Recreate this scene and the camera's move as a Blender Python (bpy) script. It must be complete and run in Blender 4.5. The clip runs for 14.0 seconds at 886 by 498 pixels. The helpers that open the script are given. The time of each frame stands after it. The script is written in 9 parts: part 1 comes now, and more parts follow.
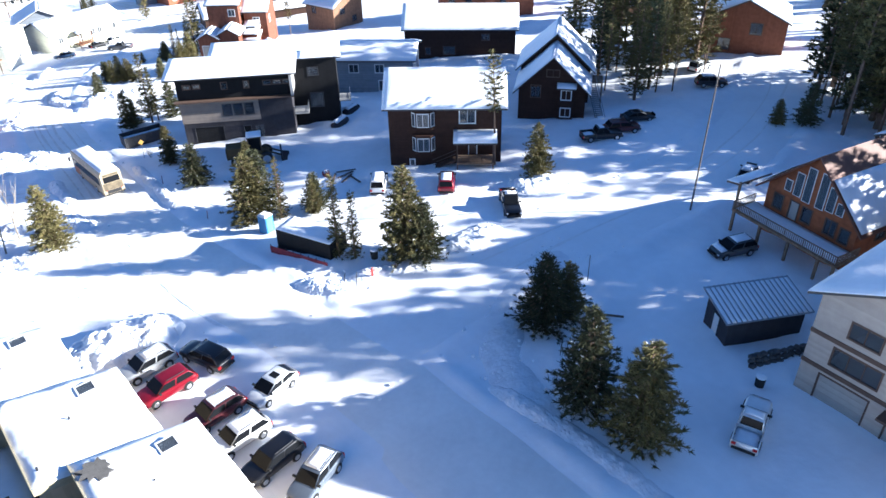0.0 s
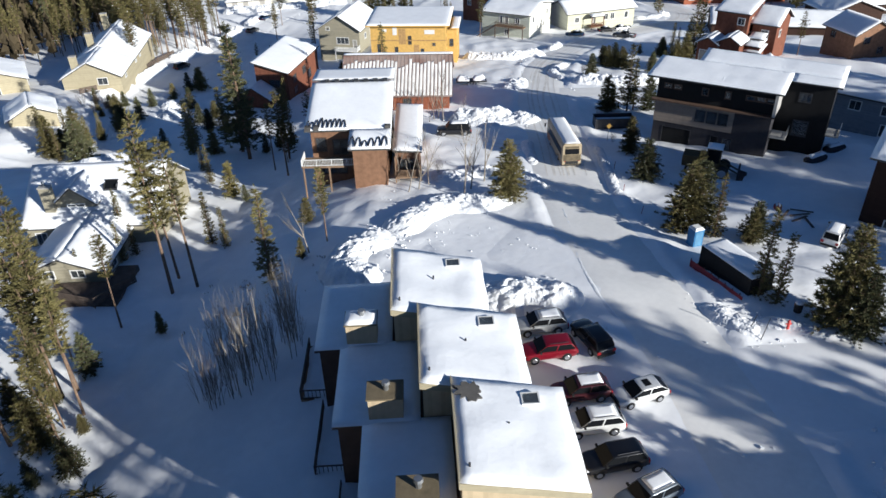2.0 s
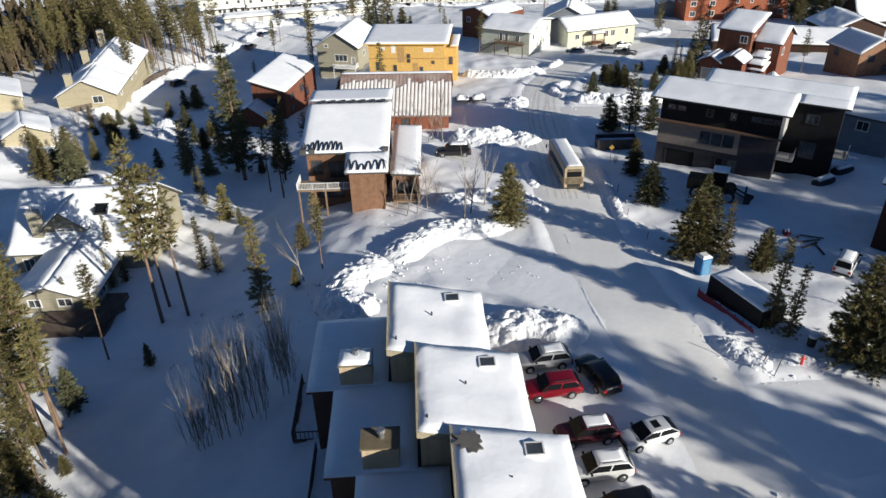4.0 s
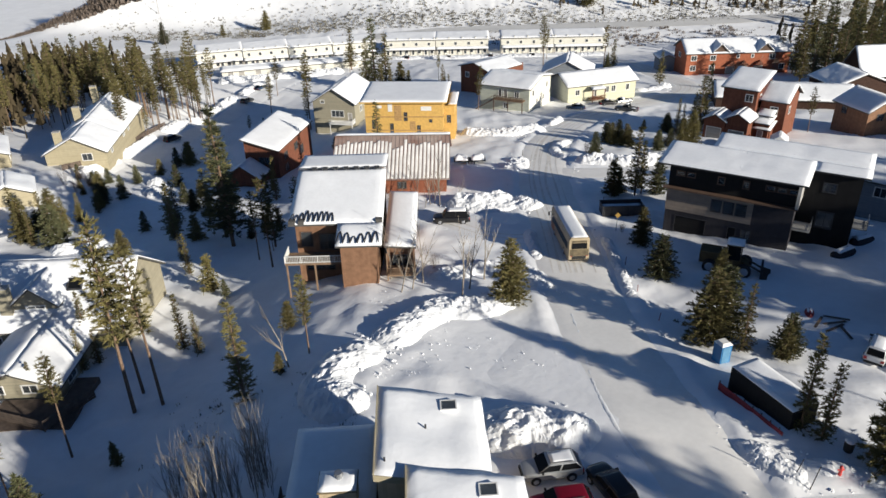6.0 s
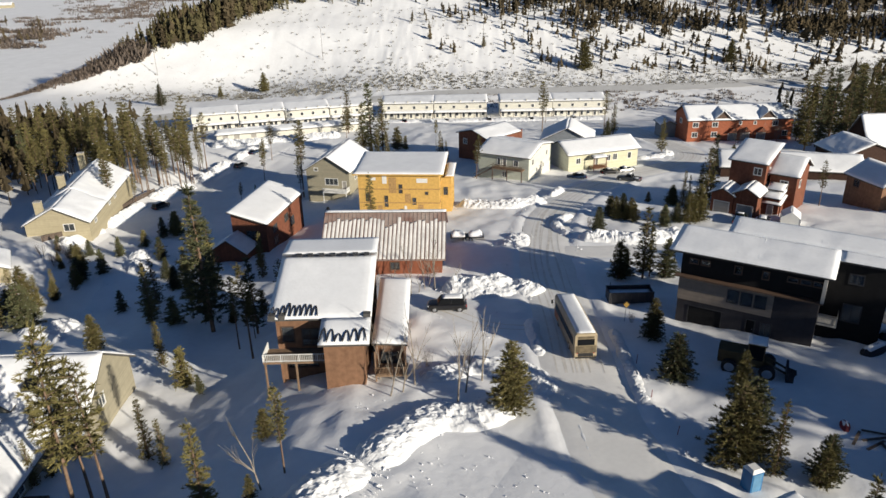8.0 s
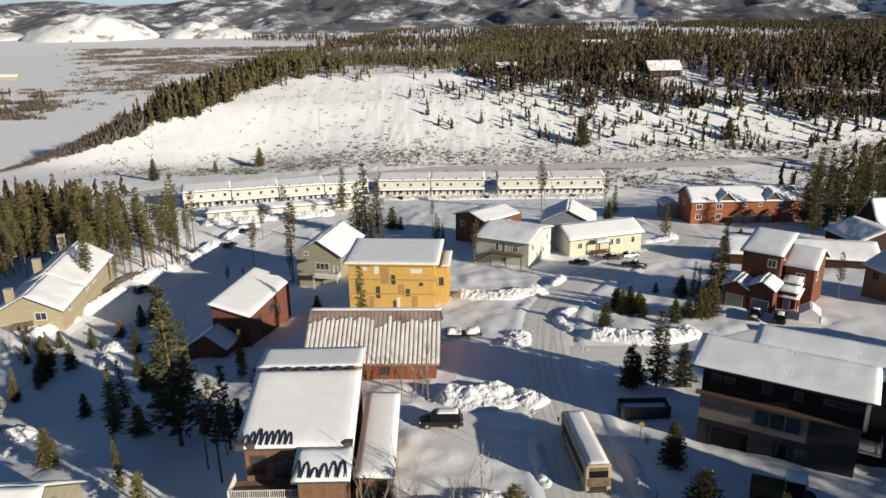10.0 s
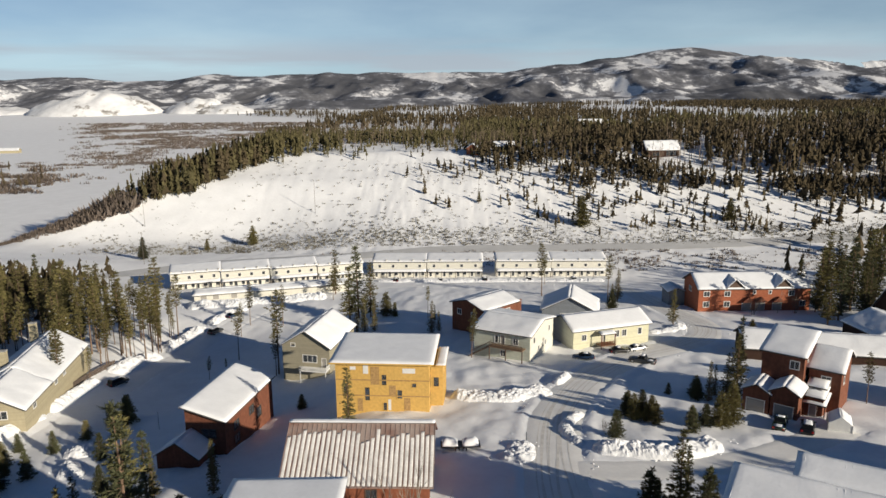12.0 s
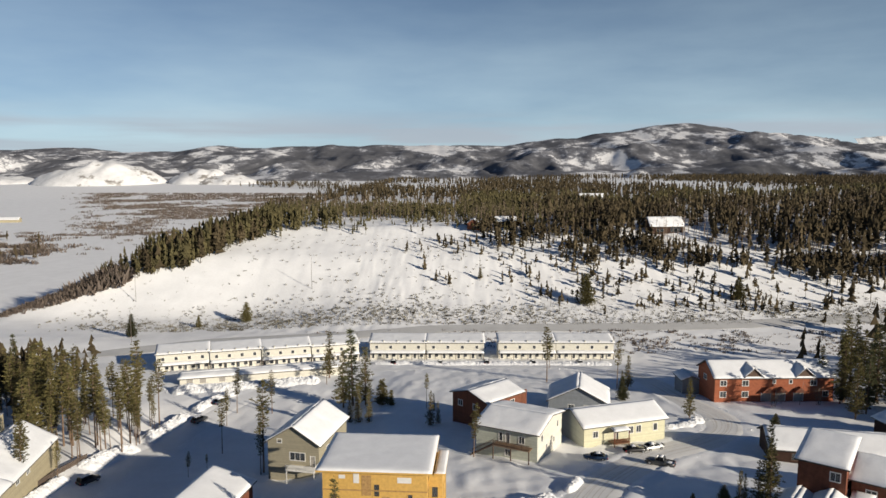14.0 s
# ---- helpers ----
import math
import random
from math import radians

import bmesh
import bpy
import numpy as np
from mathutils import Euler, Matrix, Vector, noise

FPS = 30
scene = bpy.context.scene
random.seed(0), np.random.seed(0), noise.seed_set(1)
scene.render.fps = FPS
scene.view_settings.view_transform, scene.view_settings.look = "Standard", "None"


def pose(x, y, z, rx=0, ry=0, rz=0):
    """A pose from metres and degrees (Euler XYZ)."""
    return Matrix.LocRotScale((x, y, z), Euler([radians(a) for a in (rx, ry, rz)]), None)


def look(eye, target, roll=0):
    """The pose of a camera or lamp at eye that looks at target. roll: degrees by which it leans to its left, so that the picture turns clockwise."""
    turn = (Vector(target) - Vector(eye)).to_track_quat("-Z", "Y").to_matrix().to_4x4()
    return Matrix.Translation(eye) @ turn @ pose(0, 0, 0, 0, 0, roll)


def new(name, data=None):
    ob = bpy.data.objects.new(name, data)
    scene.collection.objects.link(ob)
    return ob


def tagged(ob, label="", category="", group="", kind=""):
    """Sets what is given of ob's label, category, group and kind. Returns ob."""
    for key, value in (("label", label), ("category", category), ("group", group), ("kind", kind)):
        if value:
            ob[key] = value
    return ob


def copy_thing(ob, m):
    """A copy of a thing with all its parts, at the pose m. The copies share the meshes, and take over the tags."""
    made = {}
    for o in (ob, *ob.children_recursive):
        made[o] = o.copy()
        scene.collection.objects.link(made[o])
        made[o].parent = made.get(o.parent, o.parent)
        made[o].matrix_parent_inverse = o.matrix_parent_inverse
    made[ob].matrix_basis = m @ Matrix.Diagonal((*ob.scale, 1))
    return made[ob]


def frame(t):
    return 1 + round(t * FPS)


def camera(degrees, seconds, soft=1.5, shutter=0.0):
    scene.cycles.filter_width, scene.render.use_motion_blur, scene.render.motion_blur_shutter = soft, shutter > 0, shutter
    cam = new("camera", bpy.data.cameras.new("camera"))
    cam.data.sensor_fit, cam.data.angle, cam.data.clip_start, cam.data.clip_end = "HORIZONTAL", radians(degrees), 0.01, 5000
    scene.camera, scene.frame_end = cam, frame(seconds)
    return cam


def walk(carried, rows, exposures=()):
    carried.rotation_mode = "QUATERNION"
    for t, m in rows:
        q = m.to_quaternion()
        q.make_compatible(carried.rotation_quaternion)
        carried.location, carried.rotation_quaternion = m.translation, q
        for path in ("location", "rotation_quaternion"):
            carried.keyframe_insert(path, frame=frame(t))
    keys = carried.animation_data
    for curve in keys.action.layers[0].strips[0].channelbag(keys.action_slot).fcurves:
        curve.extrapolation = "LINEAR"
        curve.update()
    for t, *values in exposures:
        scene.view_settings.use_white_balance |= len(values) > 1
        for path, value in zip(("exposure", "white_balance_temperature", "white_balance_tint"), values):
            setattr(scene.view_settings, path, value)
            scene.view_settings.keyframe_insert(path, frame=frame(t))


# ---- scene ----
cam = camera(63.2, 14.0)

PATH = [
    (0, (-1.077, -8.459, 42.06), (-0.062, -7.129, 40.965), -1.4),
    (0.5, (-1.179, -8.587, 42.123), (-0.398, -7.101, 41.035), -1.4),
    (1, (-1.27, -8.686, 42.176), (-0.774, -7.078, 41.095), -1.5),
    (1.5, (-1.209, -8.824, 42.205), (-1.045, -7.144, 41.133), -1.6),
    (2, (-0.967, -8.839, 42.213), (-1.001, -7.148, 41.146), -1.6),
    (4.5, (-0.903, -4.191, 42.346), (-0.934, -2.468, 41.33), -1.6),
    (5, (-0.854, -2.467, 42.466), (-0.884, -0.728, 41.479), -1.6),
    (5.5, (-0.763, -0.619, 42.691), (-0.792, 1.136, 41.732), -1.5),
    (6, (-0.659, 1.336, 42.854), (-0.687, 3.105, 41.922), -1.5),
    (6.5, (-0.547, 3.43, 43.136), (-0.573, 5.214, 42.233), -1.5),
    (7, (-0.391, 5.565, 43.367), (-0.417, 7.365, 42.496), -1.4),
    (7.5, (-0.223, 7.881, 43.548), (-0.247, 9.698, 42.712), -1.3),
    (8, (-0.145, 10.097, 43.878), (-0.167, 11.93, 43.079), -1.2),
    (10.5, (0.372, 22.523, 45.456), (0.362, 24.438, 44.88), -0.7),
    (11, (0.494, 24.969, 45.75), (0.486, 26.899, 45.223), -0.6),
    (11.5, (0.54, 27.443, 46.068), (0.534, 29.385, 45.59), -0.5),
    (12, (0.521, 30.092, 46.476), (0.518, 32.045, 46.045), -0.4),
    (12.5, (0.389, 32.716, 46.946), (0.387, 34.679, 46.562), -0.3),
    (13, (0.248, 35.391, 47.302), (0.248, 37.362, 46.966), -0.1),
    (13.5, (0.384, 38.002, 47.656), (0.383, 39.981, 47.369), -0.1),
    (14, (0.372, 40.684, 48.021), (0.37, 42.67, 47.782), -0.0),
]
EXPOSURES = [(0.0, 1.98, 5120, 8), (0.5, 1.7, 5110, 8), (1.0, 1.09, 5130, 8), (1.5, 0.66, 5230, 7), (2.2, 0.44, 5390, 6), (5.0, 0.34, 5680, 6), (8.0, 0.16, 5970, 6), (11.0, 0.03, 6120, 6), (14.0, -0.02, 6130, 7)]
walk(cam, [(t, look(eye, target, roll)) for t, eye, target, roll in PATH], EXPOSURES)

# ---- world, sun ----
SUN_WAY = Vector((-0.79, 0.61, -0.305))          # the way the light travels
world = bpy.data.worlds.new("winter_sky")
scene.world = world
world.use_nodes = True
wt = world.node_tree
wt.nodes.clear()
w_out = wt.nodes.new("ShaderNodeOutputWorld")
w_bg = wt.nodes.new("ShaderNodeBackground")
w_sky = wt.nodes.new("ShaderNodeTexSky")
w_sky.sky_type = "NISHITA"
w_sky.sun_disc = False
w_sky.sun_elevation = radians(17.0)
w_sky.sun_rotation = radians(127.7)
w_sky.altitude = 2500
w_sky.air_density = 0.8
w_sky.dust_density = 0.6
w_sky.ozone_density = 3.2
w_bg.inputs["Strength"].default_value = 0.06
# thin cirrus low over the hills
w_tc = wt.nodes.new("ShaderNodeTexCoord")
w_map = wt.nodes.new("ShaderNodeMapping")
w_map.inputs["Scale"].default_value = (1.6, 1.6, 7.0)
w_noise = wt.nodes.new("ShaderNodeTexNoise")
w_noise.inputs["Scale"].default_value = 1.7
w_noise.inputs["Detail"].default_value = 6.0
w_noise.inputs["Roughness"].default_value = 0.55
w_ramp = wt.nodes.new("ShaderNodeValToRGB")
w_ramp.color_ramp.elements[0].position, w_ramp.color_ramp.elements[1].position = 0.36, 0.7
w_ramp.color_ramp.elements[0].color, w_ramp.color_ramp.elements[1].color = (0.5, 0.5, 0.5, 1), (0.85, 0.85, 0.85, 1)
w_sep = wt.nodes.new("ShaderNodeSeparateXYZ")
w_low = wt.nodes.new("ShaderNodeMapRange")
w_low.inputs["From Min"].default_value, w_low.inputs["From Max"].default_value = 0.3, 0.0
w_amt = wt.nodes.new("ShaderNodeMath")
w_amt.operation = "MULTIPLY"
w_mix = wt.nodes.new("ShaderNodeMixRGB")
w_mix.inputs["Color2"].default_value = (10.5, 12.6, 13.2, 1)
wt.links.new(w_tc.outputs["Generated"], w_map.inputs["Vector"])
wt.links.new(w_map.outputs["Vector"], w_noise.inputs["Vector"])
wt.links.new(w_noise.outputs["Fac"], w_ramp.inputs["Fac"])
wt.links.new(w_tc.outputs["Generated"], w_sep.inputs[0])
wt.links.new(w_sep.outputs["Z"], w_low.inputs["Value"])
wt.links.new(w_ramp.outputs["Color"], w_amt.inputs[0])
wt.links.new(w_low.outputs["Result"], w_amt.inputs[1])
wt.links.new(w_amt.outputs[0], w_mix.inputs["Fac"])
wt.links.new(w_sky.outputs["Color"], w_mix.inputs["Color1"])
# a grey bank of cloud lying along the mountain tops
w_band = wt.nodes.new("ShaderNodeMapRange")
w_band.interpolation_type = "SMOOTHSTEP"
w_band.inputs["From Min"].default_value, w_band.inputs["From Max"].default_value = 0.078, 0.04
w_map2 = wt.nodes.new("ShaderNodeMapping")
w_map2.inputs["Scale"].default_value = (2.2, 2.2, 30.0)
w_noise2 = wt.nodes.new("ShaderNodeTexNoise")
w_noise2.inputs["Scale"].default_value, w_noise2.inputs["Detail"].default_value = 1.5, 4.0
w_ramp2 = wt.nodes.new("ShaderNodeValToRGB")
w_ramp2.color_ramp.elements[0].position, w_ramp2.color_ramp.elements[1].position = 0.4, 0.62
w_ramp2.color_ramp.elements[1].color = (0.75, 0.75, 0.75, 1)
w_bamt = wt.nodes.new("ShaderNodeMath")
w_bamt.operation = "MULTIPLY"
w_bmix = wt.nodes.new("ShaderNodeMixRGB")
w_bmix.inputs["Color2"].default_value = (7.6, 7.9, 8.6, 1)
wt.links.new(w_sep.outputs["Z"], w_band.inputs["Value"])
wt.links.new(w_tc.outputs["Generated"], w_map2.inputs["Vector"])
wt.links.new(w_map2.outputs["Vector"], w_noise2.inputs["Vector"])
wt.links.new(w_noise2.outputs["Fac"], w_ramp2.inputs["Fac"])
wt.links.new(w_band.outputs["Result"], w_bamt.inputs[0])
wt.links.new(w_ramp2.outputs["Color"], w_bamt.inputs[1])
wt.links.new(w_bamt.outputs[0], w_bmix.inputs["Fac"])
wt.links.new(w_mix.outputs["Color"], w_bmix.inputs["Color1"])
wt.links.new(w_bmix.outputs["Color"], w_bg.inputs["Color"])
wt.links.new(w_bg.outputs["Background"], w_out.inputs["Surface"])

sun = new("sun", bpy.data.lights.new("sun", "SUN"))
sun.data.energy = 6.0
sun.data.angle = radians(0.6)
sun.data.color = (1.0, 0.855, 0.675)
sun.matrix_world = SUN_WAY.to_track_quat("-Z", "Y").to_matrix().to_4x4()

# ---- materials ----
def material(name, color, rough=0.8, metal=0.0, vary=0.15, scale=1.5, bump=0.15, fine=14.0, tint=None, spread=0.0, boards=None, coat=0.0, spec=0.5, relief=0.05):
    """A worn surface: colour varied at two scales, fine relief; boards=(axis, pitch) adds board joints; spread varies object by object."""
    m = bpy.data.materials.new(name)
    m.use_nodes = True
    nt = m.node_tree
    b = nt.nodes["Principled BSDF"]
    b.inputs["Roughness"].default_value, b.inputs["Metallic"].default_value = rough, metal
    b.inputs["Specular IOR Level"].default_value = spec
    b.inputs["Coat Weight"].default_value = coat
    tc = nt.nodes.new("ShaderNodeTexCoord")
    n1 = nt.nodes.new("ShaderNodeTexNoise")
    n1.inputs["Scale"].default_value, n1.inputs["Detail"].default_value = scale, 5
    n2 = nt.nodes.new("ShaderNodeTexNoise")
    n2.inputs["Scale"].default_value, n2.inputs["Detail"].default_value = fine, 3
    for n in (n1, n2):
        nt.links.new(tc.outputs["Object"], n.inputs["Vector"])
    r = nt.nodes.new("ShaderNodeValToRGB")
    dark = tint or tuple(c * (1 - 2 * vary) for c in color)
    light = tuple(min(1, c * (1 + vary)) for c in color)
    r.color_ramp.elements[0].position, r.color_ramp.elements[1].position = 0.34, 0.66
    r.color_ramp.elements[0].color, r.color_ramp.elements[1].color = (*dark, 1), (*light, 1)
    add = nt.nodes.new("ShaderNodeMath")
    add.operation = "MULTIPLY_ADD"
    add.inputs[1].default_value, add.inputs[2].default_value = 0.5, 0.25
    nt.links.new(n2.outputs["Fac"], add.inputs[0])
    mean = nt.nodes.new("ShaderNodeMath")
    mean.operation = "ADD"
    half = nt.nodes.new("ShaderNodeMath")
    half.operation = "MULTIPLY"
    half.inputs[1].default_value = 0.5
    nt.links.new(n1.outputs["Fac"], mean.inputs[0])
    nt.links.new(add.outputs[0], mean.inputs[1])
    nt.links.new(mean.outputs[0], half.inputs[0])
    nt.links.new(half.outputs[0], r.inputs["Fac"])
    col = r.outputs["Color"]
    if spread:
        oi = nt.nodes.new("ShaderNodeObjectInfo")
        hsv = nt.nodes.new("ShaderNodeHueSaturation")
        mr = nt.nodes.new("ShaderNodeMapRange")
        mr.inputs["To Min"].default_value, mr.inputs["To Max"].default_value = 1 - spread, 1 + spread
        nt.links.new(oi.outputs["Random"], mr.inputs["Value"])
        nt.links.new(mr.outputs["Result"], hsv.inputs["Value"])
        nt.links.new(col, hsv.inputs["Color"])
        col = hsv.outputs["Color"]
    height = n2.outputs["Fac"]
    if boards:
        axis, pitch = boards
        sep = nt.nodes.new("ShaderNodeSeparateXYZ")
        nt.links.new(tc.outputs["Object"], sep.inputs[0])
        saw = nt.nodes.new("ShaderNodeMath")
        saw.operation = "MULTIPLY"
        saw.inputs[1].default_value = 1 / pitch
        if axis == "v":
            both = nt.nodes.new("ShaderNodeMath")
            both.operation = "ADD"
            nt.links.new(sep.outputs["X"], both.inputs[0])
            nt.links.new(sep.outputs["Y"], both.inputs[1])
            nt.links.new(both.outputs[0], saw.inputs[0])
        else:
            nt.links.new(sep.outputs["Z"], saw.inputs[0])
        fr = nt.nodes.new("ShaderNodeMath")
        fr.operation = "FRACT"
        nt.links.new(saw.outputs[0], fr.inputs[0])
        gap = nt.nodes.new("ShaderNodeMath")
        gap.operation = "GREATER_THAN"
        gap.inputs[1].default_value = 0.1
        nt.links.new(fr.outputs[0], gap.inputs[0])
        fl = nt.nodes.new("ShaderNodeMath")
        fl.operation = "FLOOR"
        nt.links.new(saw.outputs[0], fl.inputs[0])
        wn = nt.nodes.new("ShaderNodeTexWhiteNoise")
        wn.noise_dimensions = "1D"
        nt.links.new(fl.outputs[0], wn.inputs["W"])
        mr2 = nt.nodes.new("ShaderNodeMapRange")
        mr2.inputs["To Min"].default_value, mr2.inputs["To Max"].default_value = 0.92, 1.06
        nt.links.new(wn.outputs["Value"], mr2.inputs["Value"])
        mul = nt.nodes.new("ShaderNodeMixRGB")
        mul.blend_type = "MULTIPLY"
        mul.inputs["Fac"].default_value = 1
        nt.links.new(col, mul.inputs["Color1"])
        nt.links.new(mr2.outputs["Result"], mul.inputs["Color2"])
        col = mul.outputs["Color"]
        hm = nt.nodes.new("ShaderNodeMath")
        hm.operation = "MULTIPLY_ADD"
        hm.inputs[1].default_value = 0.25
        nt.links.new(n2.outputs["Fac"], hm.inputs[0])
        nt.links.new(gap.outputs[0], hm.inputs[2])
        height = hm.outputs[0]
    nt.links.new(col, b.inputs["Base Color"])
    bp = nt.nodes.new("ShaderNodeBump")
    bp.inputs["Strength"].default_value = bump
    bp.inputs["Distance"].default_value = relief
    nt.links.new(height, bp.inputs["Height"])
    nt.links.new(bp.outputs["Normal"], b.inputs["Normal"])
    return m


def glass_material(name, tone, clear=0.85):
    m = bpy.data.materials.new(name)
    m.use_nodes = True
    b = m.node_tree.nodes["Principled BSDF"]
    b.inputs["Base Color"].default_value = (*tone, 1)
    b.inputs["Roughness"].default_value = 0.04
    b.inputs["Transmission Weight"].default_value = clear
    b.inputs["IOR"].default_value = 1.45
    return m


SNOW = material("snow", (0.92, 0.922, 0.93), 0.7, vary=0.05, scale=0.12, bump=0.45, fine=0.9, spec=0.2, relief=0.1)
SNOW_ROOF = material("roof_snow", (0.86, 0.87, 0.89), 0.6, vary=0.04, scale=0.5, bump=0.4, fine=2.2)
SNOW_LUMP = material("ploughed_snow", (0.8, 0.81, 0.83), 0.7, vary=0.07, scale=0.9, bump=0.9, fine=3.5)
SNOW_ROAD = material("packed_snow", (0.91, 0.908, 0.905), 0.6, vary=0.035, scale=0.25, bump=0.25, fine=1.6)
ROAD_SAND = material("sanded_road_snow", (0.89, 0.872, 0.835), 0.7, vary=0.06, scale=0.22, bump=0.2, fine=1.8, spec=0.2)
TRACK_FAINT = material("faint_tyre_track", (0.86, 0.848, 0.825), 0.6, vary=0.06, scale=0.8, bump=0.2, fine=5.0, spec=0.2)
TRACK = material("tyre_track", (0.8, 0.765, 0.705), 0.6, vary=0.12, scale=0.8, bump=0.25, fine=5.0, spec=0.2)
HIGHWAY = material("salted_road", (0.6, 0.595, 0.585), 0.7, vary=0.08, scale=0.15, bump=0.2, fine=2.0, spec=0.2)
BARK = material("bark", (0.2, 0.13, 0.085), 0.95, vary=0.3, scale=3, bump=0.8, fine=20)
BARK_PINE = material("orange_bark", (0.2, 0.135, 0.09), 0.95, vary=0.3, scale=3, bump=0.8, fine=20)
TWIG = material("bare_twigs", (0.17, 0.135, 0.11), 0.95, vary=0.25, scale=3, bump=0.3)
ASPEN = material("aspen_bark", (0.3, 0.26, 0.21), 0.9, vary=0.3, scale=2.5, bump=0.3)
NEEDLE = material("pine_needles", (0.165, 0.138, 0.05), 0.8, vary=0.4, scale=1.2, bump=0.0, spread=0.35, tint=(0.05, 0.055, 0.026), spec=0.2)
NEEDLE_FIR = material("fir_needles", (0.095, 0.098, 0.045), 0.8, vary=0.4, scale=1.2, bump=0.0, spread=0.35, tint=(0.038, 0.043, 0.026), spec=0.2)
OLIVE_NEEDLE = material("ridge_needles", (0.09, 0.077, 0.037), 0.9, vary=0.5, scale=0.07, bump=0.0, tint=(0.035, 0.033, 0.017), spec=0.1)
FAR_NEEDLE = material("forest_needles", (0.08, 0.062, 0.036), 0.9, vary=0.5, scale=0.05, bump=0.0, tint=(0.02, 0.017, 0.011), spec=0.1)
BRUSH = material("willow_brush", (0.17, 0.135, 0.11), 0.95, vary=0.4, scale=0.1, bump=0.0)
SAGE = material("sagebrush", (0.22, 0.2, 0.15), 0.95, vary=0.4, scale=0.2, bump=0.0)
GLASS = glass_material("window_glass", (0.3, 0.33, 0.36))
CAR_GLASS = glass_material("car_glass", (0.01, 0.011, 0.013), 0.0)
CAR_GLASS.node_tree.nodes["Principled BSDF"].inputs["Specular IOR Level"].default_value = 0.12
WHITE_TRIM = material("white_trim", (0.75, 0.74, 0.71), 0.6, vary=0.06, bump=0.05)
BROWN_TRIM = material("brown_trim", (0.1, 0.06, 0.04), 0.7, vary=0.15)
DARK_METAL = material("dark_metal", (0.05, 0.05, 0.055), 0.5, 0.4, vary=0.2)
GREY_METAL = material("grey_metal", (0.4, 0.41, 0.42), 0.4, 0.8, vary=0.15)
TAN_STUCCO = material("tan_siding", (0.5, 0.4, 0.26), 0.85, vary=0.08, boards=("v", 0.3), bump=0.3, spec=0.2)
BEIGE_SIDING = material("beige_lap_siding", (0.4, 0.35, 0.235), 0.8, vary=0.07, boards=("h", 0.2), bump=0.4, spec=0.2)
GREIGE = material("greige_lap_siding", (0.33, 0.3, 0.22), 0.8, vary=0.07, boards=("h", 0.2), bump=0.4, spec=0.2)
TAUPE = material("taupe_stucco", (0.42, 0.365, 0.31), 0.85, vary=0.07, boards=("h", 0.25), bump=0.25, spec=0.2)
CREAM_SIDING = material("cream_lap_siding", (0.66, 0.638, 0.56), 0.8, vary=0.06, boards=("h", 0.2), bump=0.3, spec=0.2)
GREEN_SIDING = material("pale_green_siding", (0.52, 0.535, 0.45), 0.8, vary=0.07, boards=("h", 0.2), bump=0.4, spec=0.2)
YELLOW_SIDING = material("pale_yellow_siding", (0.6, 0.58, 0.42), 0.8, vary=0.07, boards=("h", 0.2), bump=0.4, spec=0.2)
OSB = material("yellow_sheathing", (0.6, 0.375, 0.1), 0.75, vary=0.12, scale=2, bump=0.2, fine=30)
OSB_DARK = material("strand_board", (0.42, 0.26, 0.1), 0.85, vary=0.25, scale=3, bump=0.3, fine=40)
DARK_BROWN = material("dark_brown_siding", (0.05, 0.026, 0.018), 0.8, vary=0.15, boards=("h", 0.2), bump=0.5, spec=0.2)
CEDAR = material("cedar_siding", (0.24, 0.135, 0.08), 0.8, vary=0.18, boards=("v", 0.25), bump=0.4, spec=0.2)
REDWOOD = material("red_brown_siding", (0.19, 0.075, 0.045), 0.8, vary=0.18, boards=("v", 0.25), bump=0.4, spec=0.2)
ORANGE_WOOD = material("orange_cedar_siding", (0.34, 0.115, 0.06), 0.8, vary=0.14, boards=("h", 0.22), bump=0.4, spec=0.2)
LOG_WOOD = material("varnished_log", (0.3, 0.1, 0.04), 0.55, vary=0.22, boards=("h", 0.28), bump=0.8, spec=0.2)
BLACK_PANEL = material("charcoal_panel", (0.012, 0.012, 0.013), 0.75, vary=0.15, boards=("v", 0.45), bump=0.3, spec=0.2)
TAUPE_BAND = material("taupe_cladding", (0.25, 0.21, 0.175), 0.85, vary=0.08, boards=("h", 0.25), bump=0.25, spec=0.15)
GREY_PANEL = material("slate_grey_panel", (0.042, 0.04, 0.046), 0.75, vary=0.12, boards=("v", 0.45), bump=0.3, spec=0.2)
BLUE_GREY = material("blue_grey_siding", (0.24, 0.26, 0.285), 0.8, vary=0.1, boards=("h", 0.2), bump=0.4, spec=0.2)
CONCRETE = material("concrete", (0.4, 0.39, 0.37), 0.9, vary=0.15, bump=0.3)
LOG_ROOF = material("brown_metal_roof", (0.16, 0.075, 0.05), 0.6, 0.1, vary=0.2, scale=0.6, boards=("v", 0.4), bump=0.3, spec=0.3)
FROST = material("frosted_metal", (0.77, 0.755, 0.73), 0.7, vary=0.14, scale=0.5, bump=0.3, fine=4, spec=0.2)
BARN_WOOD = material("barn_siding", (0.25, 0.09, 0.05), 0.8, vary=0.16, boards=("v", 0.25), bump=0.4, spec=0.2)
TENT = material("tent_fabric", (0.72, 0.72, 0.7), 0.6, vary=0.06)
HOUSE_WRAP = material("house_wrap", (0.7, 0.7, 0.68), 0.6, vary=0.06)
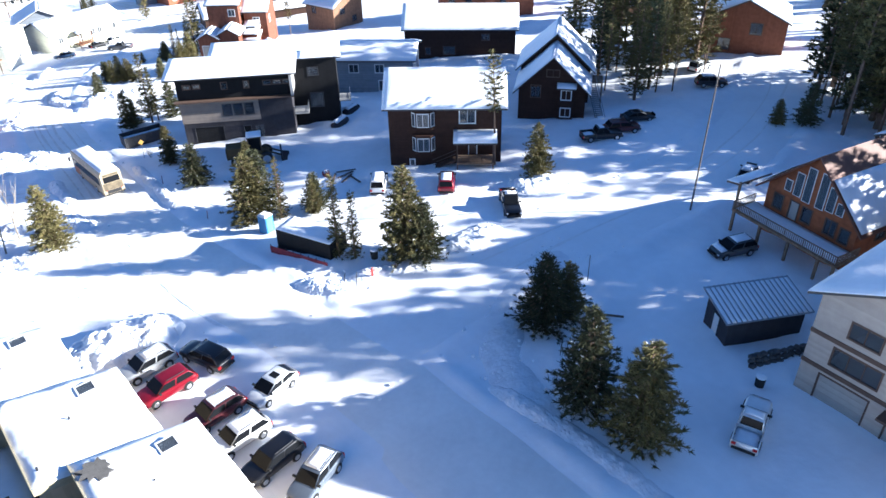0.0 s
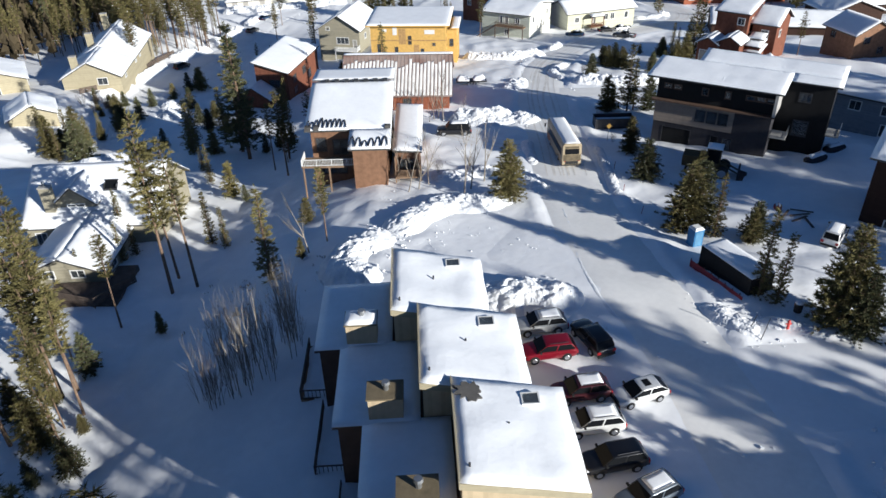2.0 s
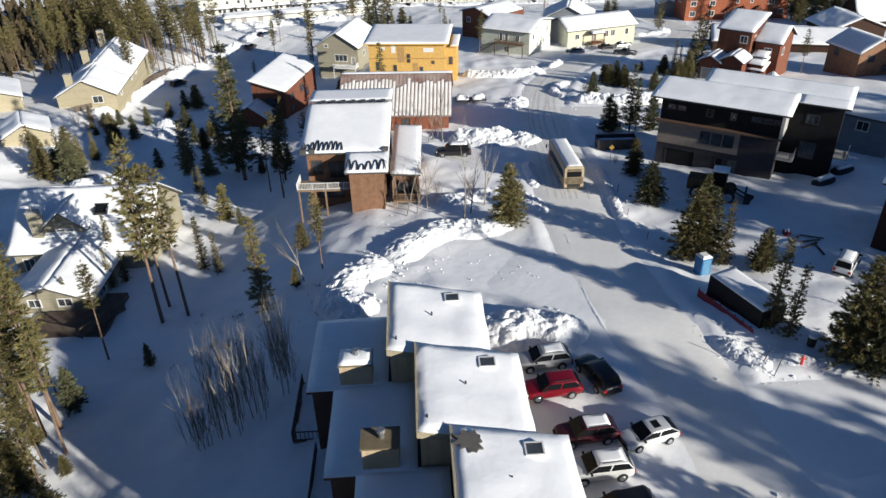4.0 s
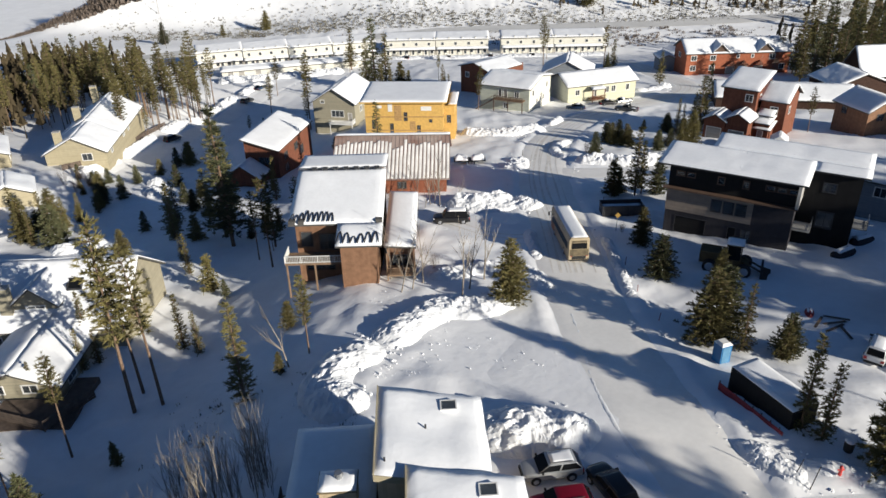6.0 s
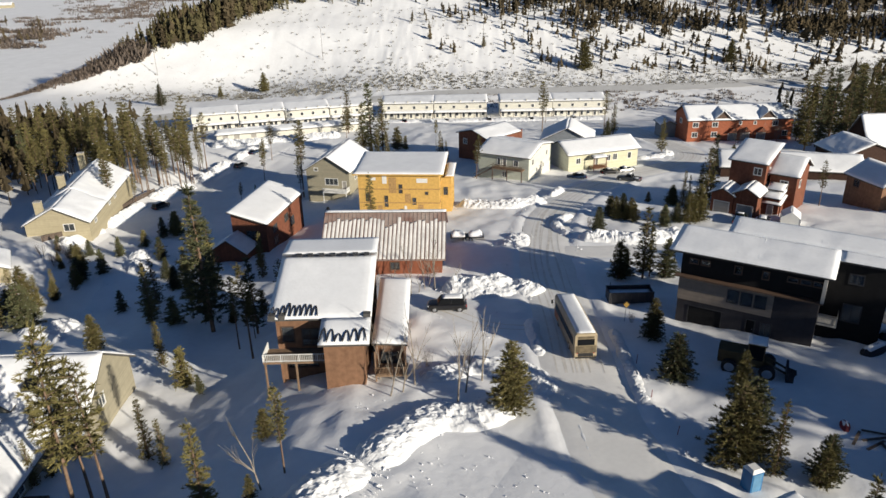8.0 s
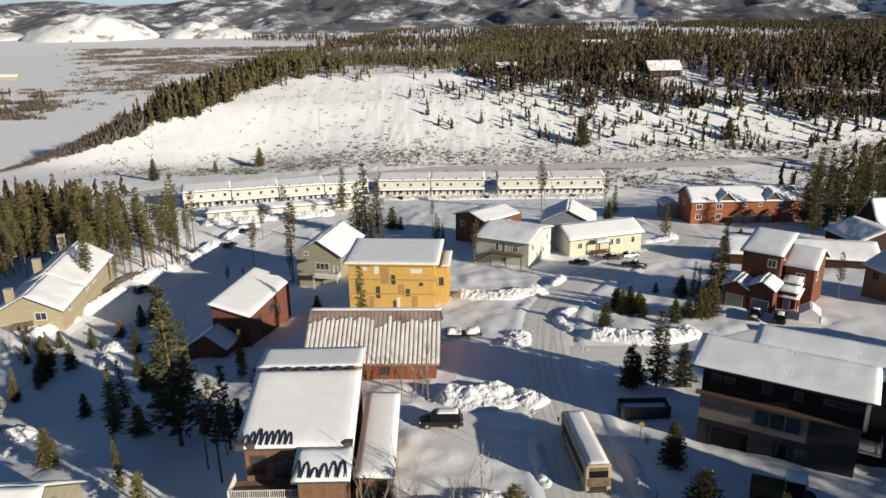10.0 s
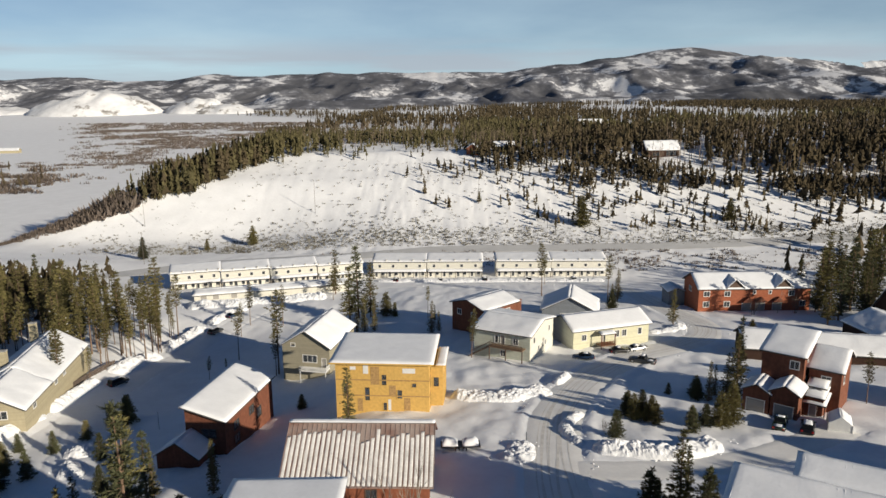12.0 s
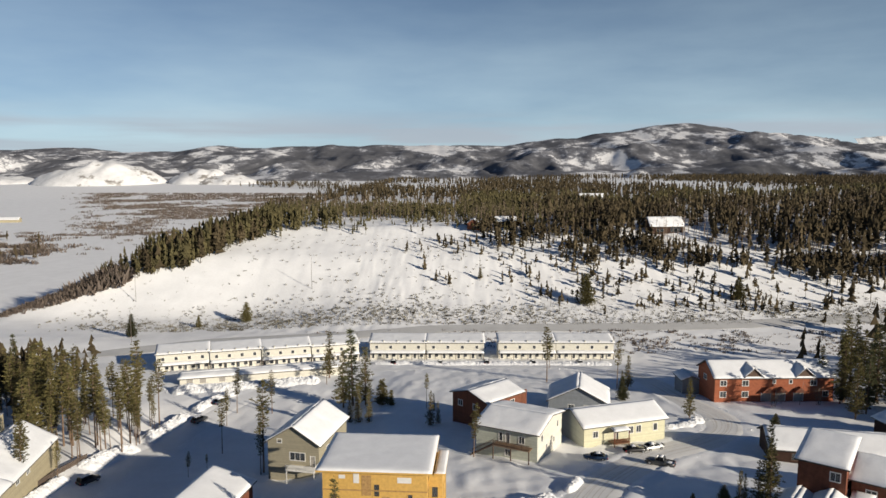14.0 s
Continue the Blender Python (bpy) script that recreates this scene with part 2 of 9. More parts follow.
RUST_ROOF = material("rusty_metal_roof", (0.42, 0.36, 0.32), 0.55, 0.3, vary=0.2, scale=0.35, bump=0.2, tint=(0.2, 0.075, 0.05))
BLACK_ROOF = material("black_metal_roof", (0.04, 0.042, 0.045), 0.4, 0.5, vary=0.2)
SHINGLE = material("asphalt_shingle", (0.09, 0.085, 0.08), 0.95, vary=0.25, bump=0.5, fine=25)
DECK_WOOD = material("deck_boards", (0.25, 0.17, 0.11), 0.85, vary=0.2, boards=("v", 0.14), bump=0.4, spec=0.2)
FENCE_WOOD = material("weathered_fence", (0.12, 0.09, 0.07), 0.9, vary=0.25, bump=0.4)
GARAGE_DOOR = material("garage_door_paint", (0.36, 0.34, 0.31), 0.7, vary=0.05, boards=("h", 0.5), bump=0.5, spec=0.2)
RUBBER = material("rubber", (0.02, 0.02, 0.021), 0.85, vary=0.2)
CHROME = material("alloy", (0.5, 0.51, 0.53), 0.3, 0.9, vary=0.1)
LAMP_RED = material("tail_lamp", (0.4, 0.02, 0.02), 0.2, vary=0.1, bump=0)
LAMP_CLEAR = material("head_lamp", (0.75, 0.77, 0.8), 0.15, vary=0.05, bump=0)
PLASTIC_BLUE = material("blue_plastic", (0.02, 0.13, 0.32), 0.5, vary=0.08, bump=0.05)
PLASTIC_RED = material("red_netting", (0.2, 0.022, 0.03), 0.7, vary=0.15)
HYDRANT_RED = material("hydrant_paint", (0.55, 0.05, 0.04), 0.5, vary=0.1)
SIGN_YELLOW = material("sign_yellow", (0.32, 0.2, 0.045), 0.5, vary=0.05)
LOADER_PAINT = material("loader_yellow", (0.085, 0.06, 0.022), 0.6, vary=0.2)
TIMBER = material("utility_pole_wood", (0.15, 0.125, 0.105), 0.95, vary=0.2)
ROCK = material("dark_stone", (0.1, 0.095, 0.09), 0.95, vary=0.3, bump=0.8, fine=6)
BUS_CREAM = material("bus_panel", (0.42, 0.34, 0.22), 0.5, vary=0.15, scale=0.8)
BUS_GRIME = material("bus_grime", (0.14, 0.11, 0.065), 0.8, vary=0.3, scale=2.0)
BUS_MURAL = material("bus_mural", (0.5, 0.12, 0.04), 0.5, vary=0.3, scale=1.5, tint=(0.06, 0.09, 0.03))


def paint(name, color, metal=0.3):
    return material(name, color, 0.32, metal, vary=0.06, scale=2, bump=0.0, coat=0.6)

# ---- shape helpers ----
def part(name, bm, mat, parent=None, label=""):
    """Links a bmesh as one mesh object, under a thing or a part."""
    me = bpy.data.meshes.new(name)
    bm.to_mesh(me)
    bm.free()
    me.materials.append(mat)
    ob = new(name, me)
    ob.parent = parent
    if label:
        ob["label"] = label
    return ob


def from_arrays(name, verts, faces, mat, parent=None, smooth=False):
    me = bpy.data.meshes.new(name)
    me.from_pydata([tuple(v) for v in verts], [], [tuple(f) for f in faces])
    me.materials.append(mat)
    if smooth:
        me.polygons.foreach_set("use_smooth", [True] * len(me.polygons))
    me.update()
    ob = new(name, me)
    ob.parent = parent
    return ob


def thing(name, label, category, m=None, group="", kind=""):
    ob = new(name)
    ob.empty_display_size = 0.3
    if m is not None:
        ob.matrix_world = m
    return tagged(ob, label, category, group, kind)


def quadbox(bm, c):
    """A box from 8 corners: bottom four, then top four, both counter-clockwise from above."""
    v = [bm.verts.new(p) for p in c]
    for f in ((3, 2, 1, 0), (4, 5, 6, 7), (0, 1, 5, 4), (1, 2, 6, 5), (2, 3, 7, 6), (3, 0, 4, 7)):
        bm.faces.new([v[i] for i in f])


def box(bm, x0, x1, y0, y1, z0, z1):
    quadbox(bm, [(x0, y0, z0), (x1, y0, z0), (x1, y1, z0), (x0, y1, z0), (x0, y0, z1), (x1, y0, z1), (x1, y1, z1), (x0, y1, z1)])


def boxes(*rows):
    bm = bmesh.new()
    for r in rows:
        box(bm, *r)
    return bm


def prism(bm, pts, way):
    """A polygon swept along a vector."""
    a = [bm.verts.new(p) for p in pts]
    b = [bm.verts.new(Vector(p) + Vector(way)) for p in pts]
    n = len(pts)
    f0, f1 = bm.faces.new(a[::-1]), bm.faces.new(b)
    for i in range(n):
        bm.faces.new((a[i], a[(i + 1) % n], b[(i + 1) % n], b[i]))
    bmesh.ops.recalc_face_normals(bm, faces=bm.faces[:])


def tube(bm, p, q, r0, r1, n=8, cap=True):
    p, q = Vector(p), Vector(q)
    d = (q - p).normalized()
    a = d.orthogonal().normalized()
    b = d.cross(a)
    r = [[bm.verts.new(c + (a * math.cos(2 * math.pi * i / n) + b * math.sin(2 * math.pi * i / n)) * s) for i in range(n)] for c, s in ((p, r0), (q, r1))]
    for i in range(n):
        bm.faces.new((r[0][i], r[0][(i + 1) % n], r[1][(i + 1) % n], r[1][i]))
    if cap:
        bm.faces.new(r[0][::-1])
        bm.faces.new(r[1])


def table(seed, n=256):
    return np.random.RandomState(seed).rand(n, n)


NOISE = [table(k) for k in range(6)]


def vnoise(x, y, k=0):
    """Smooth value noise, 0 to 1, for arrays."""
    x, y = np.asarray(x, float), np.asarray(y, float)
    i, j = np.floor(x).astype(int), np.floor(y).astype(int)
    u, v = x - i, y - j
    u, v = u * u * (3 - 2 * u), v * v * (3 - 2 * v)
    t = NOISE[k % 6]
    a, b, c, d = t[i % 256, j % 256], t[(i + 1) % 256, j % 256], t[i % 256, (j + 1) % 256], t[(i + 1) % 256, (j + 1) % 256]
    return (a * (1 - u) + b * u) * (1 - v) + (c * (1 - u) + d * u) * v


def fnoise(x, y, k=0, octaves=4):
    s, amp, tot = 0, 1.0, 0.0
    for o in range(octaves):
        s = s + amp * vnoise(np.asarray(x) * 2**o + 17 * o, np.asarray(y) * 2**o + 31 * o, k + o)
        tot, amp = tot + amp, amp * 0.5
    return s / tot


def ss(a, b, v):
    u = np.clip((np.asarray(v, float) - a) / (b - a), 0, 1)
    return u * u * (3 - 2 * u)


# ---- the lie of the land ----
ZC = [(-400, 14), (-60, 4), (0, 0.4), (30, 0.0), (50, -0.1), (66, -1.3), (98, -3.7), (145, -8.0), (180, -12.4), (230, -17.0), (300, -25.6),
      (318, -26.0), (350, -24.0), (470, -10.5), (590, -1.0), (760, 0.0), (1200, -5.0), (2500, -15.0), (6000, -10)]


# The hill beyond the highway is drawn in towards the village: plan distances north of SPAN_Y shrink by these shares.
SPAN_Y, SPAN_Z = 38.0, 47.6
SPAN = [(-1e5, 1.0), (0.0, 1.0), (326.0, 1.0), (350.0, 0.985), (450.0, 0.87), (560.0, 0.775), (640.0, 0.775), (950.0, 1.0), (1e5, 1.0)]


def drawn_in(y):
    return np.interp(np.asarray(y, float) - SPAN_Y, [p[0] for p in SPAN], [p[1] for p in SPAN])


def on_hill(x, y, h=1.0):
    """Where a place of the undrawn plan comes to stand, and its share of size."""
    k = float(drawn_in(y)) if x > -260 else 1.0
    return x * k, SPAN_Y + (y - SPAN_Y) * k, h * k


def land(x, y):
    """Height of the land, for arrays or numbers."""
    x, y = np.asarray(x, float), np.asarray(y, float)
    reach = np.concatenate([[-1e5], np.linspace(0, 1000, 401), [1e5]])
    d0 = np.interp(y - SPAN_Y, reach * drawn_in(reach + SPAN_Y), reach)
    share = drawn_in(d0 + SPAN_Y)
    valley = np.interp(y, [1900, 2750], [-46.0, -20.0])
    x, y = x / share, d0 + SPAN_Y
    z = np.interp(y, [p[0] for p in ZC], [p[1] for p in ZC])
    z = z - 6.0 * ss(-9, -36, x) * ss(295, 205, y) * ss(-30, 10, y)
    z = z - 2.8 * ss(-38, -62, x) * ss(85, 118, y) * ss(258, 215, y) * ss(-90, -76, x)     # bank down to the western lane
    k = ss(320, 400, y)
    z = z + k * (-9.0 * ss(-20, -120, x) * ss(480, 380, y)) + k * 9.0 * ss(120, 520, x) * ss(420, 750, y)
    brow = x + np.interp(y, [350, 430, 570], [75.0, 48.0, 0.0])        # the foot of the hill reaches further west
    v = ss(-150, -228, brow) * ss(330, 400, y)
    return (SPAN_Z + (z - SPAN_Z) * share) * (1 - v) + valley * v


def gz(x, y):
    return float(land(x, y))


ROADS = {
    "main": (4.6, [(24, -40), (23, -10), (22, 10), (21, 28), (19, 42), (16.5, 54), (15, 66), (14.5, 80), (15, 95), (15, 110), (16, 125), (19, 142), (25, 158), (33, 172), (45, 186), (57, 194), (66, 203), (70, 216), (67, 232), (66, 262), (60, 285)]),
    "side": (5.5, [(18, 34), (27, 36), (36, 36.5), (50, 36.5), (66, 36), (82, 37), (97, 41), (127, 54), (170, 75)]),
    "lot": (5.0, [(14, 22), (14.5, 36), (14, 48), (9, 58), (3, 62)]),
    "drive": (2.6, [(15, 92), (6, 93), (1, 97), (-3, 101)]),
    "lane_east": (3.4, [(17, 123), (25, 122), (36, 123), (48, 127), (58, 133), (66, 138)]),
    "lane_west": (3.6, [(-60, 60), (-63, 100), (-70.6, 136.1), (-75, 150.6), (-76.5, 168.1), (-76.5, 182.0), (-75.5, 199.0), (-71, 219.1), (-62, 245), (-45, 275), (0, 290), (60, 290)]),
    "highway": (5.0, [(-330, 250), (-200, 285), (-122, 318), (-92, 332), (-36, 340), (0, 348), (55, 350), (107, 352), (161, 358), (205, 363), (420, 385), (900, 420)]),
}


def road_distance(x, y, names=None):
    """How far outside the nearest road edge, in metres (negative on the road)."""
    x, y = np.asarray(x, float), np.asarray(y, float)
    best = np.full(x.shape, 1e9)
    for half, pts in (ROADS[k] for k in names or ROADS):
        for (ax, ay), (bx, by) in zip(pts, pts[1:]):
            dx, dy = bx - ax, by - ay
            t = np.clip(((x - ax) * dx + (y - ay) * dy) / (dx * dx + dy * dy), 0, 1)
            best = np.minimum(best, np.hypot(x - ax - t * dx, y - ay - t * dy) - half)
    return best


def axis_steps(spans):
    out = [spans[0][0]]
    for a, b, step in spans:
        n = max(1, round((b - a) / step))
        out += [a + (b - a) * (i + 1) / n for i in range(n)]
    return np.array(out)


def build_ground():
    xs = axis_steps([(-6000, -2000, 500), (-2000, -700, 130), (-700, -260, 22), (-260, -100, 5), (-100, -45, 1.6), (-45, 62, 0.8), (62, 130, 1.6), (130, 300, 5), (300, 800, 25), (800, 2000, 120), (2000, 6000, 500)])
    ys = axis_steps([(-3000, -400, 300), (-400, -60, 30), (-60, 10, 3), (10, 112, 0.8), (112, 200, 1.5), (200, 380, 2.4), (380, 620, 5), (620, 1000, 16), (1000, 2400, 70), (2400, 5600, 400)])
    X, Y = np.meshgrid(xs, ys)
    Z = land(X, Y)
    d = road_distance(X, Y)
    off = ss(0.0, 2.5, d)
    near = ss(420, 250, np.abs(Y - 150)) * ss(260, 120, np.abs(X))
    Z = Z + off * near * (0.6 * (fnoise(X / 9, Y / 9, 0) - 0.5) + 0.6 * (fnoise(X / 2.3, Y / 2.3, 2, 2) - 0.5))
    lane = road_distance(X, Y, ("main", "side", "drive", "lane_west", "lane_east"))
    Z = Z + near * 0.3 * np.exp(-((lane - 1.0) / 0.8) ** 2) * (0.2 + 1.4 * fnoise(X / 2.2, Y / 2.2, 3, 3)) * ss(0.5, 2.0, d + 1.2)
    Z = Z - 0.05 * (1 - ss(-0.3, 0.6, d))
    hill = ss(345, 400, Y) * ss(1200, 700, Y) * ss(-240, -180, X)
    Z = Z + hill * (1.6 * (fnoise(X / 45, Y / 45, 1) - 0.5) + 0.5 * (fnoise(X / 8, Y / 8, 4, 3) - 0.5))
    far = ss(700, 1500, np.hypot(X, Y))
    Z = Z + far * 10 * (fnoise(X / 400, Y / 400, 5) - 0.5) * (X > -300)
    nx, ny = len(xs), len(ys)
    idx = np.arange(nx * ny).reshape(ny, nx)
    faces = np.stack([idx[:-1, :-1], idx[:-1, 1:], idx[1:, 1:], idx[1:, :-1]], -1).reshape(-1, 4)
    ob = from_arrays("ground", np.stack([X, Y, Z], -1).reshape(-1, 3).tolist(), faces.tolist(), SNOW, smooth=True)
    tagged(ob, "undulating snow-covered ground with soft drifts", "snow field", kind="structure")


def smooth_path(pts, step):
    """Points along a soft line through pts."""
    out = []
    p = [Vector((*q, 0)) if len(q) == 2 else Vector(q) for q in pts]
    p = [p[0] * 2 - p[1], *p, p[-1] * 2 - p[-2]]
    for a, b, c, d in zip(p, p[1:], p[2:], p[3:]):
        n = max(1, int((c - b).length / step))
        for i in range(n):
            t = i / n
            out.append(0.5 * ((2 * b) + (c - a) * t + (2 * a - 5 * b + 4 * c - d) * t * t + (3 * b - a - 3 * c + d) * t**3))
    out.append(p[-2])
    return out


def build_road(name, half, pts, mat, lift, label, across=9):
    line = smooth_path(pts, 2.0)
    verts, faces = [], []
    for i, c in enumerate(line):
        sink = 0.2 if i in (0, len(line) - 1) else 0
        d = (line[min(i + 1, len(line) - 1)] - line[max(i - 1, 0)]).normalized()
        side = Vector((d.y, -d.x, 0))
        for j in range(across):
            s = (j / (across - 1) - 0.5) * 2
            w = half + (0.7 * (float(fnoise(c.x / 5, c.y / 5, 2)) - 0.5) * 2 if abs(s) == 1 else 0)
            q = c + side * (s * w)
            z = gz(q.x, q.y) + lift - sink - (0.1 if abs(s) == 1 else 0)
            verts.append((q.x, q.y, z))
    for i in range(len(line) - 1):
        for j in range(across - 1):
            a = i * across + j
            faces.append((a, a + 1, a + across + 1, a + across))
    ob = from_arrays(name, verts, [f[::-1] for f in faces], mat, smooth=True)
    tagged(ob, label, "road", kind="structure")


build_ground()
build_road("road_main", *ROADS["main"], ROAD_SAND, 0.06, "village street of packed grey snow with tyre tracks")
build_road("road_side", *ROADS["side"], SNOW_ROAD, 0.045, "wide ploughed side street of packed snow")
build_road("parking_lot", *ROADS["lot"], SNOW, 0.03, "ploughed parking lot of packed snow")
build_road("road_east", *ROADS["lane_east"], ROAD_SAND, 0.05, "short sanded lane to the twin houses")
build_road("driveway", *ROADS["drive"], SNOW_ROAD, 0.035, "short ploughed driveway")
build_road("road_west", *ROADS["lane_west"], SNOW_ROAD, 0.06, "snowy lane with a row of parked cars")
build_road("highway", *ROADS["highway"], HIGHWAY, 0.3, "sanded highway along the foot of the hill")


def tyre_track(pts, off, seed, width=0.42, lift=0.066, mat=TRACK):
    """A worn wheel line pressed into the street."""
    line = smooth_path(pts, 1.2)
    verts, faces = [], []
    for i, c in enumerate(line):
        d = (line[min(i + 1, len(line) - 1)] - line[max(i - 1, 0)]).normalized()
        side = Vector((d.y, -d.x, 0))
        w = width * (0.15 + 1.5 * float(fnoise(i / 7 + seed, seed, seed, 2)))
        m = c + side * (off + 0.9 * (float(vnoise(i / 14 + seed * 3, seed)) - 0.5))
        for s in (-0.5, 0.5):
            q = m + side * (s * w)
            verts.append((q.x, q.y, gz(q.x, q.y) + lift))
    for i in range(len(line) - 1):
        faces.append((2 * i, 2 * i + 2, 2 * i + 3, 2 * i + 1))
    tagged(from_arrays("tyre_track", verts, faces, mat), "greyish wheel track in the packed snow", "tyre track", kind="structure")


for k, off in enumerate((-2.7, -1.9, -1.1, -0.3, 0.7, 1.5, 2.5)):
    tyre_track(ROADS["main"][1][7:], off, k, (0.2, 0.4, 0.26)[k % 3], 0.066 + 0.001 * k)
for k, off in enumerate((-1.4, 1.1)):
    tyre_track(ROADS["side"][1][2:], off, k + 5, 0.3, 0.051, TRACK_FAINT)
tyre_track(ROADS["drive"][1], -0.7, 9, 0.3, 0.041)
tyre_track(ROADS["drive"][1], 0.7, 10, 0.3, 0.041)


def snow_bank(pts, width, height, seed, label="lumpy ridge of ploughed snow beside the road", step=0.19):
    line = smooth_path(pts, step)
    n, m = len(line), max(8, int(width / step))
    verts, faces = [], []
    for i, c in enumerate(line):
        d = (line[min(i + 1, n - 1)] - line[max(i - 1, 0)]).normalized()
        side = Vector((d.y, -d.x, 0))
        end = min(1, i * step / 1.8, (n - 1 - i) * step / 1.8)
        wob = 0.75 + 0.6 * float(fnoise(c.x / 3 + seed * 7, c.y / 3, seed, 2))
        for j in range(m + 1):
            s = j / m * 2 - 1
            q = c + side * (s * width / 2 * (0.4 + 0.6 * math.sqrt(max(0, end))))
            lump = float(fnoise(q.x / 1.5 + seed * 13, q.y / 1.5, seed, 3))
            block = float(ss(0.4, 0.6, vnoise(q.x / 0.6 + seed * 3, q.y / 0.6, seed + 1)))
            chip = float(ss(0.45, 0.6, vnoise(q.x / 0.34 + seed * 7, q.y / 0.34, seed + 4)))
            grit = float(vnoise(q.x / 0.21 + seed * 5, q.y / 0.21, seed + 2)) - 0.5
            prof = max(0, 1 - s * s) ** 0.75 * math.sqrt(max(0, end))
            crag = 1 - abs(2 * float(fnoise(q.x / 1.1 + seed * 9, q.y / 1.1, seed + 3, 2)) - 1)
            z = height * wob * prof * (0.34 + 0.52 * lump + 0.18 * crag) + prof**0.5 * (0.13 * block + 0.08 * chip + 0.1 * grit - 0.06) * min(1, height / 1.2)
            verts.append((q.x, q.y, gz(q.x, q.y) - 0.25 * (1 - prof) - 0.02 + z))
    for i in range(n - 1):
        for j in range(m):
            a = i * (m + 1) + j
            faces.append((a, a + m + 1, a + m + 2, a + 1))
    ob = from_arrays("snow_bank", verts, faces, SNOW_LUMP)
    tagged(ob, label, "snow bank", "snow banks")


BANKS = (
    ([(-9.5, 51.5), (-13, 55.5), (-12.6, 60), (-8.5, 63.5)], 4.2, 1.5),
    ([(-8.5, 63.5), (-5, 68), (-2, 71), (2.5, 71.3), (6, 74)], 4.2, 1.6),
    ([(1.5, 47.2), (5, 49), (8.2, 48.2), (10.4, 46.2)], 5.2, 2.3),
    ([(-4, 79.6), (0.6, 81), (5, 81.6), (8.5, 80), (10, 75)], 3.2, 1.3),
    ([(-1.5, 107), (2.5, 106), (6, 107), (8, 110)], 4.6, 2.2),
    ([(22.5, 130), (29, 128.5), (35, 128), (42.5, 131.5)], 4.0, 1.9),
    ([(21.5, 131), (20, 138), (24, 146)], 2.4, 0.9),
    ([(1.5, 155.5), (10, 154), (17, 157), (20.5, 158.5)], 4.6, 1.8),
    ([(22.8, 47.6), (24.8, 44.6), (26.6, 41.4)], 2.9, 0.95),
    ([(27, 44.6), (30, 43.6), (33, 42)], 2.6, 0.5),
    ([(38, 43), (42, 42.2), (46, 43)], 3.4, 0.9),
    ([(8, 128), (11.5, 127), (12, 133)], 3.6, 1.3),
    ([(10.5, 84), (10.2, 90), (10.5, 95)], 2.0, 0.7),
    ([(20, 72), (20.3, 82), (20.6, 92)], 1.8, 0.55),
    ([(22, 162), (26, 170)], 2.4, 1.2),
    ([(28, 24), (29.5, 14), (29.5, 2)], 2.2, 0.5),
    ([(52, 205), (60, 209), (64, 214)], 3.2, 1.4),
    ([(52, 48), (55, 47), (59, 45.5)], 3.4, 1.3),
    ([(-62.3, 106.0), (-59.6, 107.6)], 3.4, 1.3),
    ([(-65.7, 144.7), (-61.5, 138.5)], 3.6, 1.3),
    ([(-61, 88), (-58, 82)], 4.2, 1.5),
    ([(-84, 149), (-83, 158), (-82.4, 168)], 3.0, 1.5),
    ([(-82.2, 170), (-82.6, 182), (-82.4, 192)], 3.0, 1.7),
    ([(-82, 198), (-80.5, 208), (-78, 217)], 4.2, 2.3),
    ([(-77.6, 219), (-75, 229), (-72, 238)], 4.2, 2.4),
    ([(-71.5, 240), (-69, 247), (-64, 255)], 3.6, 1.8),
    ([(-66.2, 146.6), (-65.6, 149.6), (-65.0, 153)], 4.2, 2.0),
    ([(-67.5, 107), (-65, 111.7), (-61, 113.4)], 4.6, 1.7),
    ([(0, 105.5), (5, 104.6), (10, 106), (12.4, 103)], 4.2, 1.5),
    ([(-84, 257), (-62, 263), (-40, 270)], 6.0, 2.4),
    ([(-26, 297.5), (-2, 296.5), (28, 297), (62, 296)], 4.0, 1.5),
    ([(12.2, 75), (12.6, 64), (12.4, 56), (13.4, 48), (15.2, 43)], 0.9, 0.1),
    ([(48, 34), (42, 33), (37, 31.2), (32.6, 27.4), (30.3, 23.5), (29.6, 20.6), (29.4, 16)], 3.2, 0.3),
)
for k, (pts, w, h) in enumerate(BANKS):
    snow_bank(pts, w * (1.35 if w > 3 else 1.15), h * (0.85 if w > 3 else 1), k)


